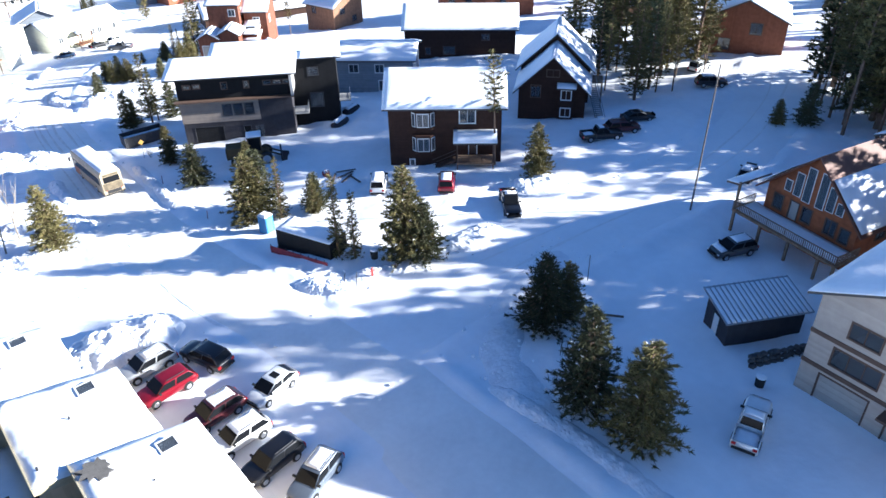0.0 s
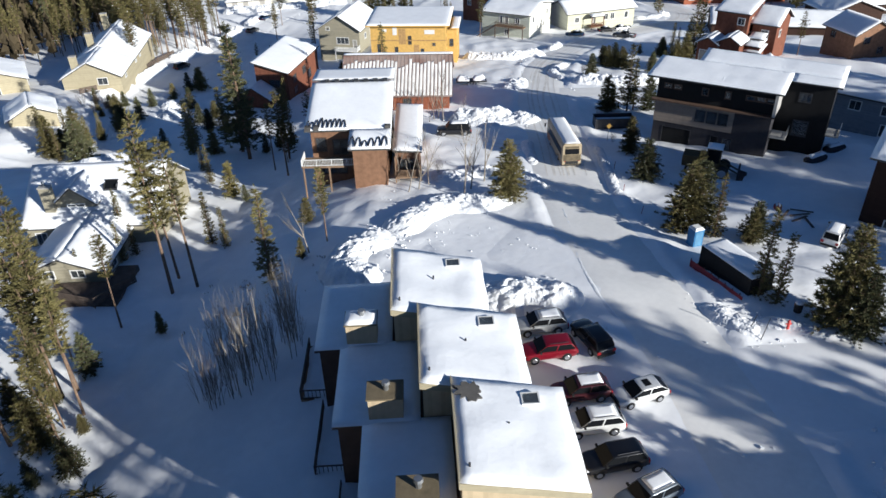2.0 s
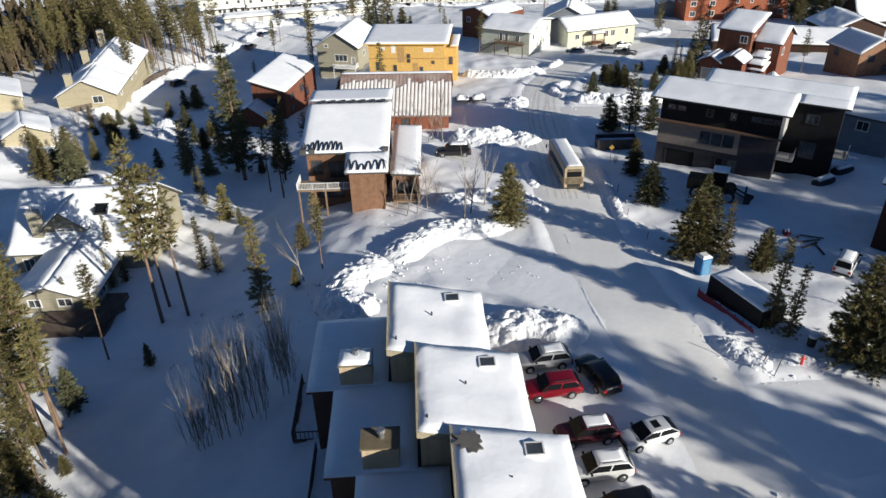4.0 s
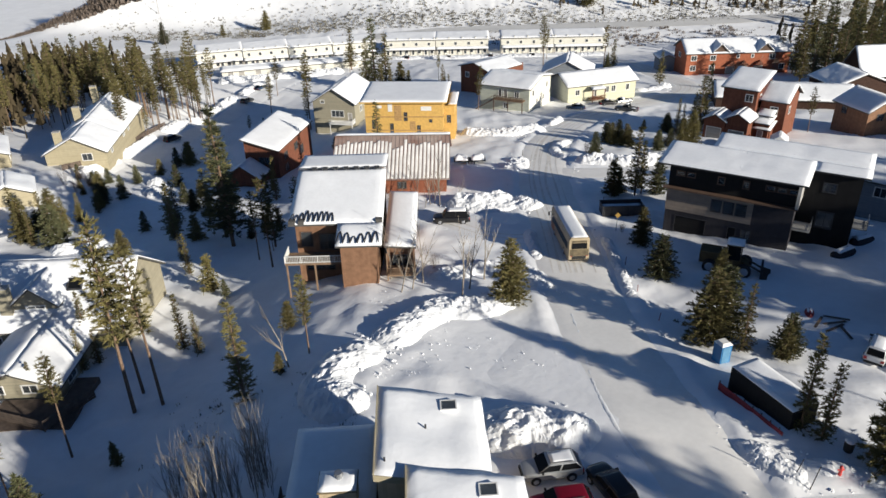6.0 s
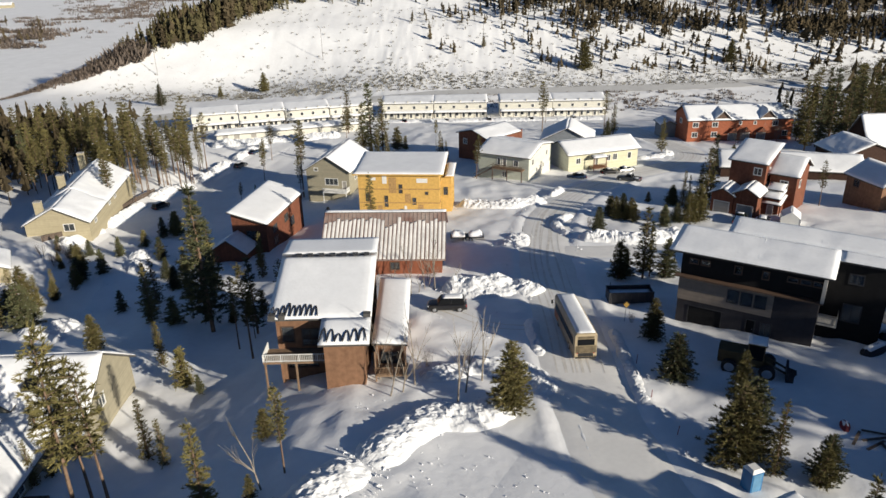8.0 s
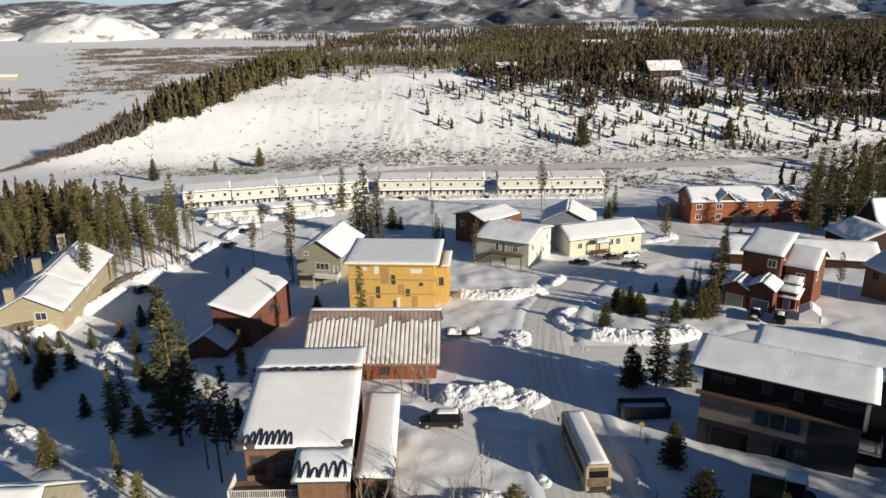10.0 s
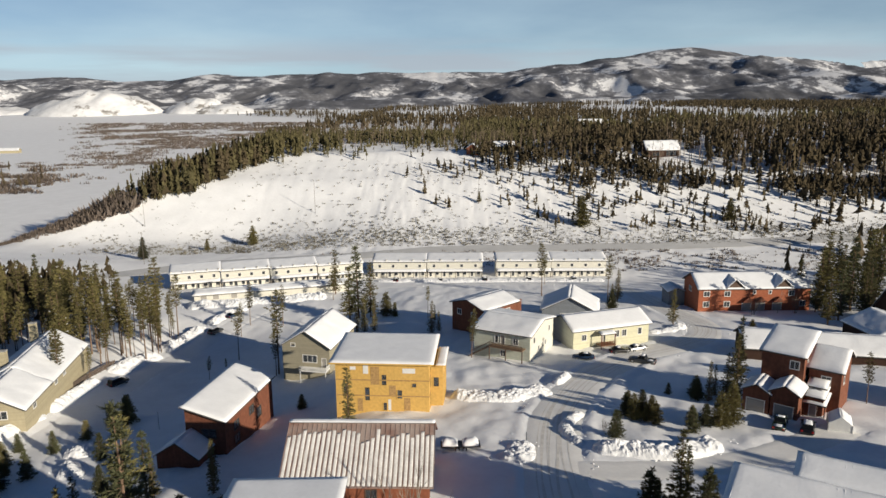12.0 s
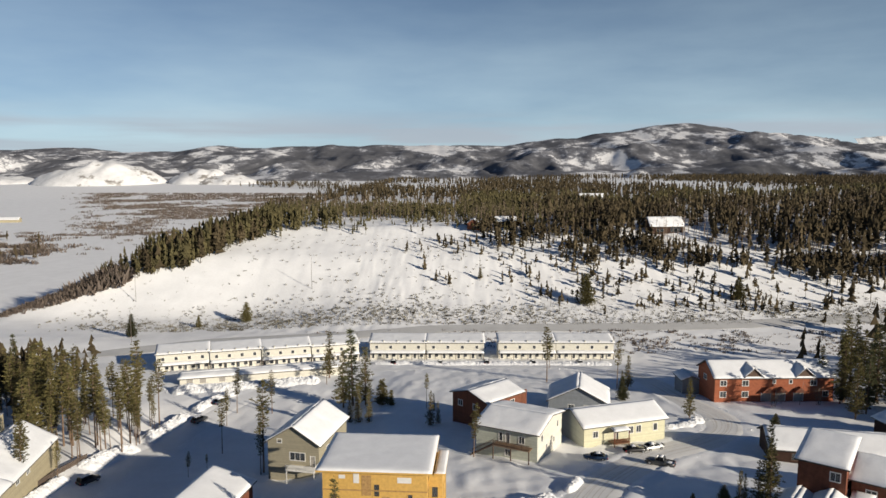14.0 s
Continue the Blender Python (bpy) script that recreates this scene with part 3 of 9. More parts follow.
def snow_clods():
    """Broken lumps of snow thrown up along the ploughed edges."""
    rng = np.random.RandomState(5)
    V, F = [], []

    def clod(x, y, r):
        z = gz(x, y) + 0.04
        k = len(V)
        a0 = rng.uniform(0, 6.28)
        for i in range(5):
            a = a0 + i * 1.2566
            q = r * rng.uniform(0.7, 1.3)
            V.append((x + math.cos(a) * q, y + math.sin(a) * q, z - 0.1))
        for i in range(5):
            a = a0 + 0.5 + i * 1.2566
            q = r * rng.uniform(0.4, 0.9)
            V.append((x + math.cos(a) * q, y + math.sin(a) * q, z + r * rng.uniform(0.4, 0.9)))
        for i in range(5):
            j = (i + 1) % 5
            F.append((k + i, k + j, k + 5 + j, k + 5 + i))
        F.append((k + 5, k + 6, k + 7, k + 8, k + 9))

    for pts, w, h in BANKS:
        if w < 1.5:
            continue
        line = smooth_path(pts, 0.5)
        for c in line:
            for _ in range(3 if w > 3 else 2):
                s = (1 if rng.rand() < 0.5 else -1) * w * 0.5 * rng.uniform(0.75, 1.7)
                a = rng.uniform(0, 6.28)
                clod(c.x + math.cos(a) * s, c.y + math.sin(a) * s, rng.uniform(0.04, 0.2 if w > 3 else 0.09))
    for _ in range(420):                                 # crumbled snow spread over the dump beside the lot
        x, y = rng.uniform(-12, 11), rng.uniform(57, 78)
        if float(fnoise(x / 3, y / 3, 3, 2)) < 0.5:
            continue
        if road_distance(np.array([x]), np.array([y]), ("main",))[0] > -0.5:
            clod(x, y, 0.03 + 0.1 * rng.rand() ** 3)
    for name in ("main", "side", "drive", "lane_west"):
        half, pts = ROADS[name]
        line = smooth_path(pts, 0.8)
        for i, c in enumerate(line[:-1]):
            d = (line[i + 1] - c).normalized()
            for side in (-1, 1):
                if rng.rand() < 0.5 and not (name == "main" and c.y < 80):
                    u = half + rng.uniform(0.0, 1.8)
                    clod(c.x + d.y * side * u, c.y - d.x * side * u, rng.uniform(0.06, 0.24))
    tagged(from_arrays("snow_clods", V, F, SNOW_LUMP), "broken lumps of snow along ploughed edges", "snow", kind="stuff")


snow_clods()

# ---- building kit ----
class Wall:
    """One wall from p to q (plan, seen from outside left to right), with its outward side."""

    def __init__(self, p, q):
        self.p, self.u = Vector((*p, 0)), Vector((q[0] - p[0], q[1] - p[1], 0))
        self.length = self.u.length
        self.u.normalize()
        self.n = Vector((self.u.y, -self.u.x, 0))

    def at(self, u, n, z):
        return self.p + self.u * u + self.n * n + Vector((0, 0, z))

    def box(self, bm, u0, u1, n0, n1, z0, z1):
        quadbox(bm, [self.at(u0, n1, z0), self.at(u1, n1, z0), self.at(u1, n0, z0), self.at(u0, n0, z0),
                     self.at(u0, n1, z1), self.at(u1, n1, z1), self.at(u1, n0, z1), self.at(u0, n0, z1)])


def build_wall(house, wall, z0, tops, openings, mat, label="", thick=0.2):
    """A wall with holes; tops: (u, z) along its upper edge."""
    bm = bmesh.new()
    low = min(z for _, z in tops)
    us = sorted({0, wall.length, *(v for o in openings for v in o[:2])})
    zs = sorted({z0, low, *(v for o in openings for v in o[2:4] if v < low)})
    nu, nz = len(us) - 1, len(zs) - 1
    solid = {(i, k) for i in range(nu) for k in range(nz)
             if not any(o[0] < (us[i] + us[i + 1]) / 2 < o[1] and o[2] < (zs[k] + zs[k + 1]) / 2 < o[3] for o in openings)}
    made = {}

    def vert(i, k, n):
        if (i, k, n) not in made:
            made[i, k, n] = bm.verts.new(wall.at(us[i], -thick * n, zs[k]))
        return made[i, k, n]

    def face(*corners):
        bm.faces.new([vert(*c) for c in corners])
    for i, k in solid:
        face((i, k, 0), (i + 1, k, 0), (i + 1, k + 1, 0), (i, k + 1, 0))
        face((i, k + 1, 1), (i + 1, k + 1, 1), (i + 1, k, 1), (i, k, 1))
        if (i - 1, k) not in solid:
            face((i, k, 1), (i, k, 0), (i, k + 1, 0), (i, k + 1, 1))
        if (i + 1, k) not in solid:
            face((i + 1, k, 0), (i + 1, k, 1), (i + 1, k + 1, 1), (i + 1, k + 1, 0))
        if (i, k - 1) not in solid:
            face((i, k, 1), (i + 1, k, 1), (i + 1, k, 0), (i, k, 0))
        if (i, k + 1) not in solid:
            face((i, k + 1, 0), (i + 1, k + 1, 0), (i + 1, k + 1, 1), (i, k + 1, 1))
    if max(z for _, z in tops) > low + 0.01:
        ring = [wall.at(u, 0, z) for u, z in tops if z > low + 0.001]
        ends = [wall.at(0, 0, low), wall.at(wall.length, 0, low)]
        prism(bm, [ends[0], ends[1], *ring[::-1]], -wall.n * thick)
    return part("wall", bm, mat, house, label)


def window(house, wall, u0, u1, z0, z1, trim, bars=1, rows=0, pane=GLASS, casing=0.1):
    bm = bmesh.new()
    c = casing
    wall.box(bm, u0 - c, u1 + c, -0.06, 0.05, z1 - 0.04, z1 + c)
    wall.box(bm, u0 - c, u1 + c, -0.06, 0.08, z0 - c, z0 + 0.04)
    wall.box(bm, u0 - c, u0 + 0.04, -0.06, 0.05, z0 + 0.04, z1 - 0.04)
    wall.box(bm, u1 - 0.04, u1 + c, -0.06, 0.05, z0 + 0.04, z1 - 0.04)
    for i in range(bars):
        u = u0 + (u1 - u0) * (i + 1) / (bars + 1)
        wall.box(bm, u - 0.035, u + 0.035, -0.05, 0.03, z0 + 0.04, z1 - 0.04)
    for i in range(rows):
        z = z0 + (z1 - z0) * (i + 1) / (rows + 1)
        wall.box(bm, u0 + 0.04, u1 - 0.04, -0.045, 0.025, z - 0.025, z + 0.025)
    w = part("window", bm, trim, house)
    bm = bmesh.new()
    wall.box(bm, u0 + 0.04, u1 - 0.04, -0.035, -0.015, z0 + 0.04, z1 - 0.04)
    p = part("pane", bm, pane, w)
    return w


def door(house, wall, u0, u1, z0, z1, mat, trim, name="door"):
    bm = bmesh.new()
    wall.box(bm, u0 + 0.03, u1 - 0.03, -0.12, -0.06, z0, z1 - 0.03)
    d = part(name, bm, mat, house)
    n = max(1, round((z1 - z0) / 0.55))
    for i in range(n):
        a = z0 + (z1 - z0) * i / n
        bm = bmesh.new()
        wall.box(bm, u0 + 0.12, u1 - 0.12, -0.07, -0.045, a + 0.06, a + (z1 - z0) / n - 0.06)
        part("panel", bm, mat, d)
    bm = bmesh.new()
    wall.box(bm, u0 - 0.1, u0 + 0.02, -0.05, 0.05, z0, z1)
    wall.box(bm, u1 - 0.02, u1 + 0.1, -0.05, 0.05, z0, z1)
    wall.box(bm, u0 - 0.1, u1 + 0.1, -0.05, 0.06, z1, z1 + 0.12)
    part("door_frame", bm, trim, d)
    if name == "door":
        bm = bmesh.new()
        wall.box(bm, u1 - 0.22, u1 - 0.12, -0.07, 0.0, z0 + 0.95, z0 + 1.03)
        part("handle", bm, GREY_METAL, d)
    return d


def snow_sheet(bm, c, thick, seed, cell=0.7, rough=1.0, inset=0.08):
    """A soft layer of snow on the quad c (four corners, counter-clockwise from above)."""
    c = [Vector(p) for p in c]
    nu = max(4, min(40, int((c[1] - c[0]).length / cell)))
    nv = max(4, min(40, int((c[3] - c[0]).length / cell)))
    top, bot = [], []
    for j in range(nv + 1):
        for i in range(nu + 1):
            u, v = i / nu, j / nv
            p = (c[0] * (1 - u) + c[1] * u) * (1 - v) + (c[3] * (1 - u) + c[2] * u) * v
            edge = min(i, nu - i, j, nv - j)
            k = 0.35 if edge == 0 else (0.9 if edge == 1 else 1)
            w = float(fnoise(p.x / 2.2 + seed * 11, p.y / 2.2 + seed * 5, seed, 3)) - 0.5
            s = float(vnoise(p.x / 0.6 + seed, p.y / 0.6, seed + 2)) - 0.5
            q = p + Vector((0, 0, thick * (k * (1 + 0.8 * w * rough) + (0.25 * s * rough if edge else 0))))
            if edge == 0:
                m = sum(c, Vector()) / 4
                q += (p - m).normalized() * (0.12 * w * rough)
            top.append(bm.verts.new(q))
            bot.append(bm.verts.new(p + Vector((0, 0, 0.005))) if edge == 0 else None)
    at = lambda i, j: j * (nu + 1) + i  # noqa: E731
    for j in range(nv):
        for i in range(nu):
            bm.faces.new((top[at(i, j)], top[at(i + 1, j)], top[at(i + 1, j + 1)], top[at(i, j + 1)])).smooth = True
    rim = [at(i, 0) for i in range(nu)] + [at(nu, j) for j in range(nv)] + [at(i, nv) for i in range(nu, 0, -1)] + [at(0, j) for j in range(nv, 0, -1)]
    for a, b in zip(rim, rim[1:] + rim[:1]):
        bm.faces.new((bot[a], bot[b], top[b], top[a])).smooth = True


def roof_plane(house, c, seed, mat=SHINGLE, snow=0.28, thick=0.22, rough=1.0, snow_mat=None, label=""):
    """A roof slab on the quad c with its snow."""
    bm = bmesh.new()
    quadbox(bm, [Vector(p) - Vector((0, 0, thick)) for p in c] + [Vector(p) for p in c])
    r = part("roof", bm, mat, house, label)
    if snow:
        bm = bmesh.new()
        snow_sheet(bm, c, snow, seed, rough=rough)
        part("snow_layer", bm, snow_mat or SNOW_ROOF, r, "smooth white snow layer")
    return r


def chimney(house, x, y, z0, z1, mat, w=1.1, d=0.8, cap=CONCRETE, pipe=True):
    ch = part("chimney", boxes((x, x + w, y, y + d, z0, z1)), mat, house)
    bm = boxes((x - 0.08, x + w + 0.08, y - 0.08, y + d + 0.08, z1, z1 + 0.12))
    part("chimney_cap", bm, cap, ch)
    if pipe:
        bm = bmesh.new()
        tube(bm, (x + w / 2, y + d / 2, z1 + 0.1), (x + w / 2, y + d / 2, z1 + 0.6), 0.16, 0.16, 10)
        tube(bm, (x + w / 2, y + d / 2, z1 + 0.6), (x + w / 2, y + d / 2, z1 + 0.75), 0.26, 0.2, 10)
        part("flue_pipe", bm, GREY_METAL, ch)


def railing(house, p, q, z, mat, height=1.0, step=0.16, rail=0.07, name="railing"):
    wl = Wall(p, q)
    bm = bmesh.new()
    wl.box(bm, 0, wl.length, -0.06, 0.04, z + height - rail, z + height)
    wl.box(bm, 0, wl.length, -0.05, 0.03, z + 0.1, z + 0.16)
    rails = part(name, bm, mat, house)
    n = int(wl.length / step)
    for i in range(n + 1):
        u = wl.length * i / max(1, n)
        w = 0.05 if i % 10 == 0 else 0.02
        bm = bmesh.new()
        wl.box(bm, max(0, u - w), min(wl.length, u + w), -0.05, 0.03, z + 0.005, z + height - rail)
        part("baluster", bm, mat, rails)
    return rails


def posts(house, spots, z0, z1, mat, w=0.16, name="post"):
    for x, y in spots:
        part(name, boxes((x - w / 2, x + w / 2, y - w / 2, y + w / 2, z0, z1)), mat, house)


def stair(house, p, q, z0, z1, width, mat):
    """A straight outside stair from p (low) to q (high)."""
    wl = Wall(p, q)
    n = max(3, round((z1 - z0) / 0.19))
    st = None
    bm = bmesh.new()
    prism(bm, [wl.at(0, 0, z0), wl.at(wl.length, 0, z1 - 0.25), wl.at(wl.length, 0, z1), wl.at(0, 0, z0 + 0.25)], wl.n * -0.06)
    prism(bm, [wl.at(0, -width, z0), wl.at(wl.length, -width, z1 - 0.25), wl.at(wl.length, -width, z1), wl.at(0, -width, z0 + 0.25)], wl.n * -0.06)
    for s in (0, -width):
        prism(bm, [wl.at(0, s, z0 + 0.95), wl.at(wl.length, s, z1 + 0.85), wl.at(wl.length, s, z1 + 0.95), wl.at(0, s, z0 + 1.05)], wl.n * -0.06)
    st = part("stair", bm, mat, house)
    for i in range(n):
        bm = bmesh.new()
        wl.box(bm, wl.length * i / n, wl.length * (i + 1) / n, -width, -0.06, z0 + (z1 - z0) * (i + 1) / n - 0.06, z0 + (z1 - z0) * (i + 1) / n)
        part("step", bm, mat, st)


def four_walls(house, w, d, z0, tops, mats, openings, trim, doormat=GARAGE_DOOR, x0=0.0, y0=0.0, bars=1, rows=0):
    """Front, right, back and left walls. tops: heights at front-left, front-right, back-right, back-left,
    or a dict of profiles by side. openings: by side, rows of (u0, u1, z0, z1, kind)."""
    c = [(x0, y0), (x0 + w, y0), (x0 + w, y0 + d), (x0, y0 + d)]
    walls = {}
    for k, side in enumerate(("front", "right", "back", "left")):
        p, q = c[k], c[(k + 1) % 4]
        if side in ("right", "left"):          # butt between front and back
            s = 0.2 if side == "right" else -0.2
            p, q = (p[0], p[1] + s), (q[0], q[1] - s)
        wl = Wall(p, q)
        prof = tops[side] if isinstance(tops, dict) else [(0, tops[k]), (wl.length, tops[(k + 1) % 4])]
        ops = openings.get(side, ())
        m = mats.get(side, mats["all"]) if isinstance(mats, dict) else mats
        build_wall(house, wl, z0, prof, [o[:4] for o in ops], m)
        for o in ops:
            kind = o[4] if len(o) > 4 else "window"
            if kind == "window":
                wide = o[1] - o[0]
                window(house, wl, *o[:4], trim, bars=bars if wide > 1.1 else 0, rows=rows)
            elif kind == "wide":
                window(house, wl, *o[:4], trim, bars=max(1, round((o[1] - o[0]) / 1.1) - 1))
            elif kind == "garage":
                door(house, wl, *o[:4], doormat, trim, "garage_door")
            elif kind == "door":
                door(house, wl, *o[:4], doormat, trim)
        walls[side] = wl
    return walls


def gable_roof(house, w, d, eave, ridge, over, seed, along="y", mat=SHINGLE, snow=0.3, x0=0.0, y0=0.0, rough=1.0):
    """Two planes; along: the axis of the ridge."""
    o = over
    if along == "y":
        m, s = x0 + w / 2, (ridge - eave) / (w / 2)
        e = eave - s * o
        roof_plane(house, [(x0 - o, y0 - o, e), (m, y0 - o, ridge), (m, y0 + d + o, ridge), (x0 - o, y0 + d + o, e)], seed, mat, snow, rough=rough)
        roof_plane(house, [(m, y0 - o, ridge), (x0 + w + o, y0 - o, e), (x0 + w + o, y0 + d + o, e), (m, y0 + d + o, ridge)], seed + 1, mat, snow, rough=rough)
    else:
        m, s = y0 + d / 2, (ridge - eave) / (d / 2)
        e = eave - s * o
        roof_plane(house, [(x0 - o, y0 - o, e), (x0 + w + o, y0 - o, e), (x0 + w + o, m, ridge), (x0 - o, m, ridge)], seed, mat, snow, rough=rough)
        roof_plane(house, [(x0 - o, m, ridge), (x0 + w + o, m, ridge), (x0 + w + o, y0 + d + o, e), (x0 - o, y0 + d + o, e)], seed + 1, mat, snow, rough=rough)


def gable_tops(w, d, eave, ridge, along="y", t=0.2):
    flat_s, flat_f = [(0, eave), (d - 2 * t, eave)], [(0, eave), (w, eave)]
    if along == "y":
        g = [(0, eave), (w / 2, ridge - 0.03), (w, eave)]
        return {"front": g, "back": g, "right": flat_s, "left": flat_s}
    k = (ridge - eave) / (d / 2)
    g = [(0, eave + k * t), ((d - 2 * t) / 2, ridge - 0.03), (d - 2 * t, eave + k * t)]
    return {"front": flat_f, "back": flat_f, "right": g, "left": g}


def site(name, label, x, y, turn, z=None, category="house"):
    return thing(name, label, category, pose(x, y, gz(x, y) if z is None else z, 0, 0, turn))


# ---- the terrace of stepped condominium units beside the parking lot ----
def condo_unit(x, y, k):
    h = site("condominium_unit", "tan three-storey condominium unit with stepped snowy roofs", x, y, 3, 0.0, "condominium")
    h["group"] = "stepped condominium row"
    W, D, zl, zr = 7.2, 8.4, 9.2, 7.8
    four_walls(h, W, D, -1.0, (zl, zr, zr, zl), TAN_STUCCO, {
        "front": [(1.0, 2.6, 1.0, 2.4), (4.2, 5.8, 3.9, 5.2)],
        "right": [(0.6, 2.8, 0.0, 2.2, "garage"), (4.2, 5.2, 0.0, 2.1, "door"), (0.8, 2.4, 3.6, 4.9), (4.6, 6.2, 3.6, 4.9)],
    }, BROWN_TRIM)
    roof_plane(h, [(-0.15, -0.25, zl + 0.25), (W + 0.2, -0.25, zr + 0.2), (W + 0.2, D + 0.1, zr + 0.2), (-0.15, D + 0.1, zl + 0.25)], k, BROWN_TRIM, 0.24, 0.3, rough=2.2)
    bm = bmesh.new()
    quadbox(bm, [(-0.2, -0.33, zl - 0.2), (W + 0.25, -0.33, zr - 0.25), (W + 0.25, -0.26, zr - 0.25), (-0.2, -0.26, zl - 0.2),
                 (-0.2, -0.33, zl + 0.3), (W + 0.25, -0.33, zr + 0.25), (W + 0.25, -0.26, zr + 0.25), (-0.2, -0.26, zl + 0.3)])
    part("fascia", bm, BEIGE_SIDING, h, "pale ribbed metal roof edge")
    part("fascia", boxes((-0.22, -0.155, -0.26, D + 0.1, zl - 0.2, zl + 0.42)), BEIGE_SIDING, h)
    zs = lambda u: zl + 0.25 + (zr - zl - 0.05) * u / W  # noqa: E731
    sx, sy = 4.3, 6.2
    bm = bmesh.new()
    for a in ((sx, sx + 1.2, sy, sy + 0.1), (sx, sx + 1.2, sy + 1.0, sy + 1.1), (sx, sx + 0.1, sy + 0.1, sy + 1.0), (sx + 1.1, sx + 1.2, sy + 0.1, sy + 1.0)):
        box(bm, *a, zs(sx) - 0.1, zs(sx) + 0.36)
    s = part("skylight", bm, WHITE_TRIM, h)
    part("pane", boxes((sx + 0.1, sx + 1.1, sy + 0.1, sy + 1.0, zs(sx) + 0.3, zs(sx) + 0.34)), GLASS, s)
    for vx, vy in ((0.5, 0.9), (3.2, 4.4)):
        bm = bmesh.new()
        tube(bm, (vx, vy, zs(vx)), (vx, vy, zs(vx) + 0.45), 0.07, 0.07, 6)
        part("vent_pipe", bm, DARK_METAL, h)
    if k == 0:                                         # melted corner with mossy shingles
        edge_rng = random.Random(3)
        bm = bmesh.new()
        ring = []
        for a in range(22):
            r = edge_rng.uniform(0.75, 1.2) * (0.62 if a % 2 else 0.8)
            px, py = 0.95 + 1.15 * r * math.cos(a * 0.2856), 7.1 + 1.25 * r * math.sin(a * 0.2856)
            ring.append((px, py, zs(px) - 0.1))
        prism(bm, ring, (0, 0, 0.4))
        part("bare_roof_patch", bm, SHINGLE, h, "dark bare shingles where snow has melted")
    # lower wing on the valley side
    four_walls(h, 5.9, 8.3, -5.0, (5.85, 5.95, 5.95, 5.85), BROWN_TRIM, {
        "left": [(0.8, 2.8, 0.4, 2.5, "wide"), (4.4, 6.6, 0.4, 2.5, "wide"), (0.8, 2.8, 3.2, 5.0, "wide"), (4.4, 6.6, 3.2, 5.0, "wide")]}, WHITE_TRIM, x0=-5.95, y0=-0.2)
    roof_plane(h, [(-6.3, -0.5, 6.05), (-0.25, -0.5, 6.15), (-0.25, 8.2, 6.15), (-6.3, 8.2, 6.05)], k + 5, BROWN_TRIM, 0.22, 0.22, rough=0.6)
    ch = part("chimney", boxes((-3.75, -1.4, -0.1, 1.6, 5.9, 8.0)), TAN_STUCCO, h, "boxed tan chimney")
    part("chimney_cap", boxes((-3.85, -1.3, -0.2, 1.7, 8.0, 8.12)), MOSS, ch)
    if k == 2:
        bm = bmesh.new()
        snow_sheet(bm, [(-3.8, -0.15, 8.12), (-1.35, -0.15, 8.12), (-1.35, 1.65, 8.12), (-3.8, 1.65, 8.12)], 0.25, 3, 0.4)
        part("snow_cap", bm, SNOW_ROOF, ch)
    bm = bmesh.new()
    tube(bm, (-2.5, 0.8, 8.1), (-2.5, 0.8, 8.65), 0.2, 0.2, 10)
    tube(bm, (-2.5, 0.8, 8.65), (-2.5, 0.8, 8.85), 0.32, 0.26, 10)
    part("flue_pipe", bm, GREY_METAL, ch)
    dk = part("deck", boxes((-8.3, -5.98, 1.0, 8.0, -0.6, -0.4)), DECK_WOOD, h)
    railing(h, (-8.3, 8.0), (-8.3, 1.0), -0.4, FENCE_WOOD, step=0.3)
    railing(h, (-8.3, 1.05), (-6.0, 1.05), -0.4, FENCE_WOOD, step=0.3)
    posts(h, [(-8.2, 1.2), (-8.2, 7.8)], -7.5, -0.6, FENCE_WOOD)
    bm = bmesh.new()
    snow_sheet(bm, [(-8.1, 1.2, -0.4), (-6.2, 1.2, -0.4), (-6.2, 7.8, -0.4), (-8.1, 7.8, -0.4)], 0.16, k, 0.5)
    part("snow_layer", bm, SNOW, dk)


MOSS = material("mossy_cap", (0.17, 0.135, 0.08), 0.9, vary=0.2)
for k, (x, y) in enumerate(((-0.8, 18.6), (-3.3, 26.8), (-5.75, 34.8))):
    condo_unit(x, y, k)


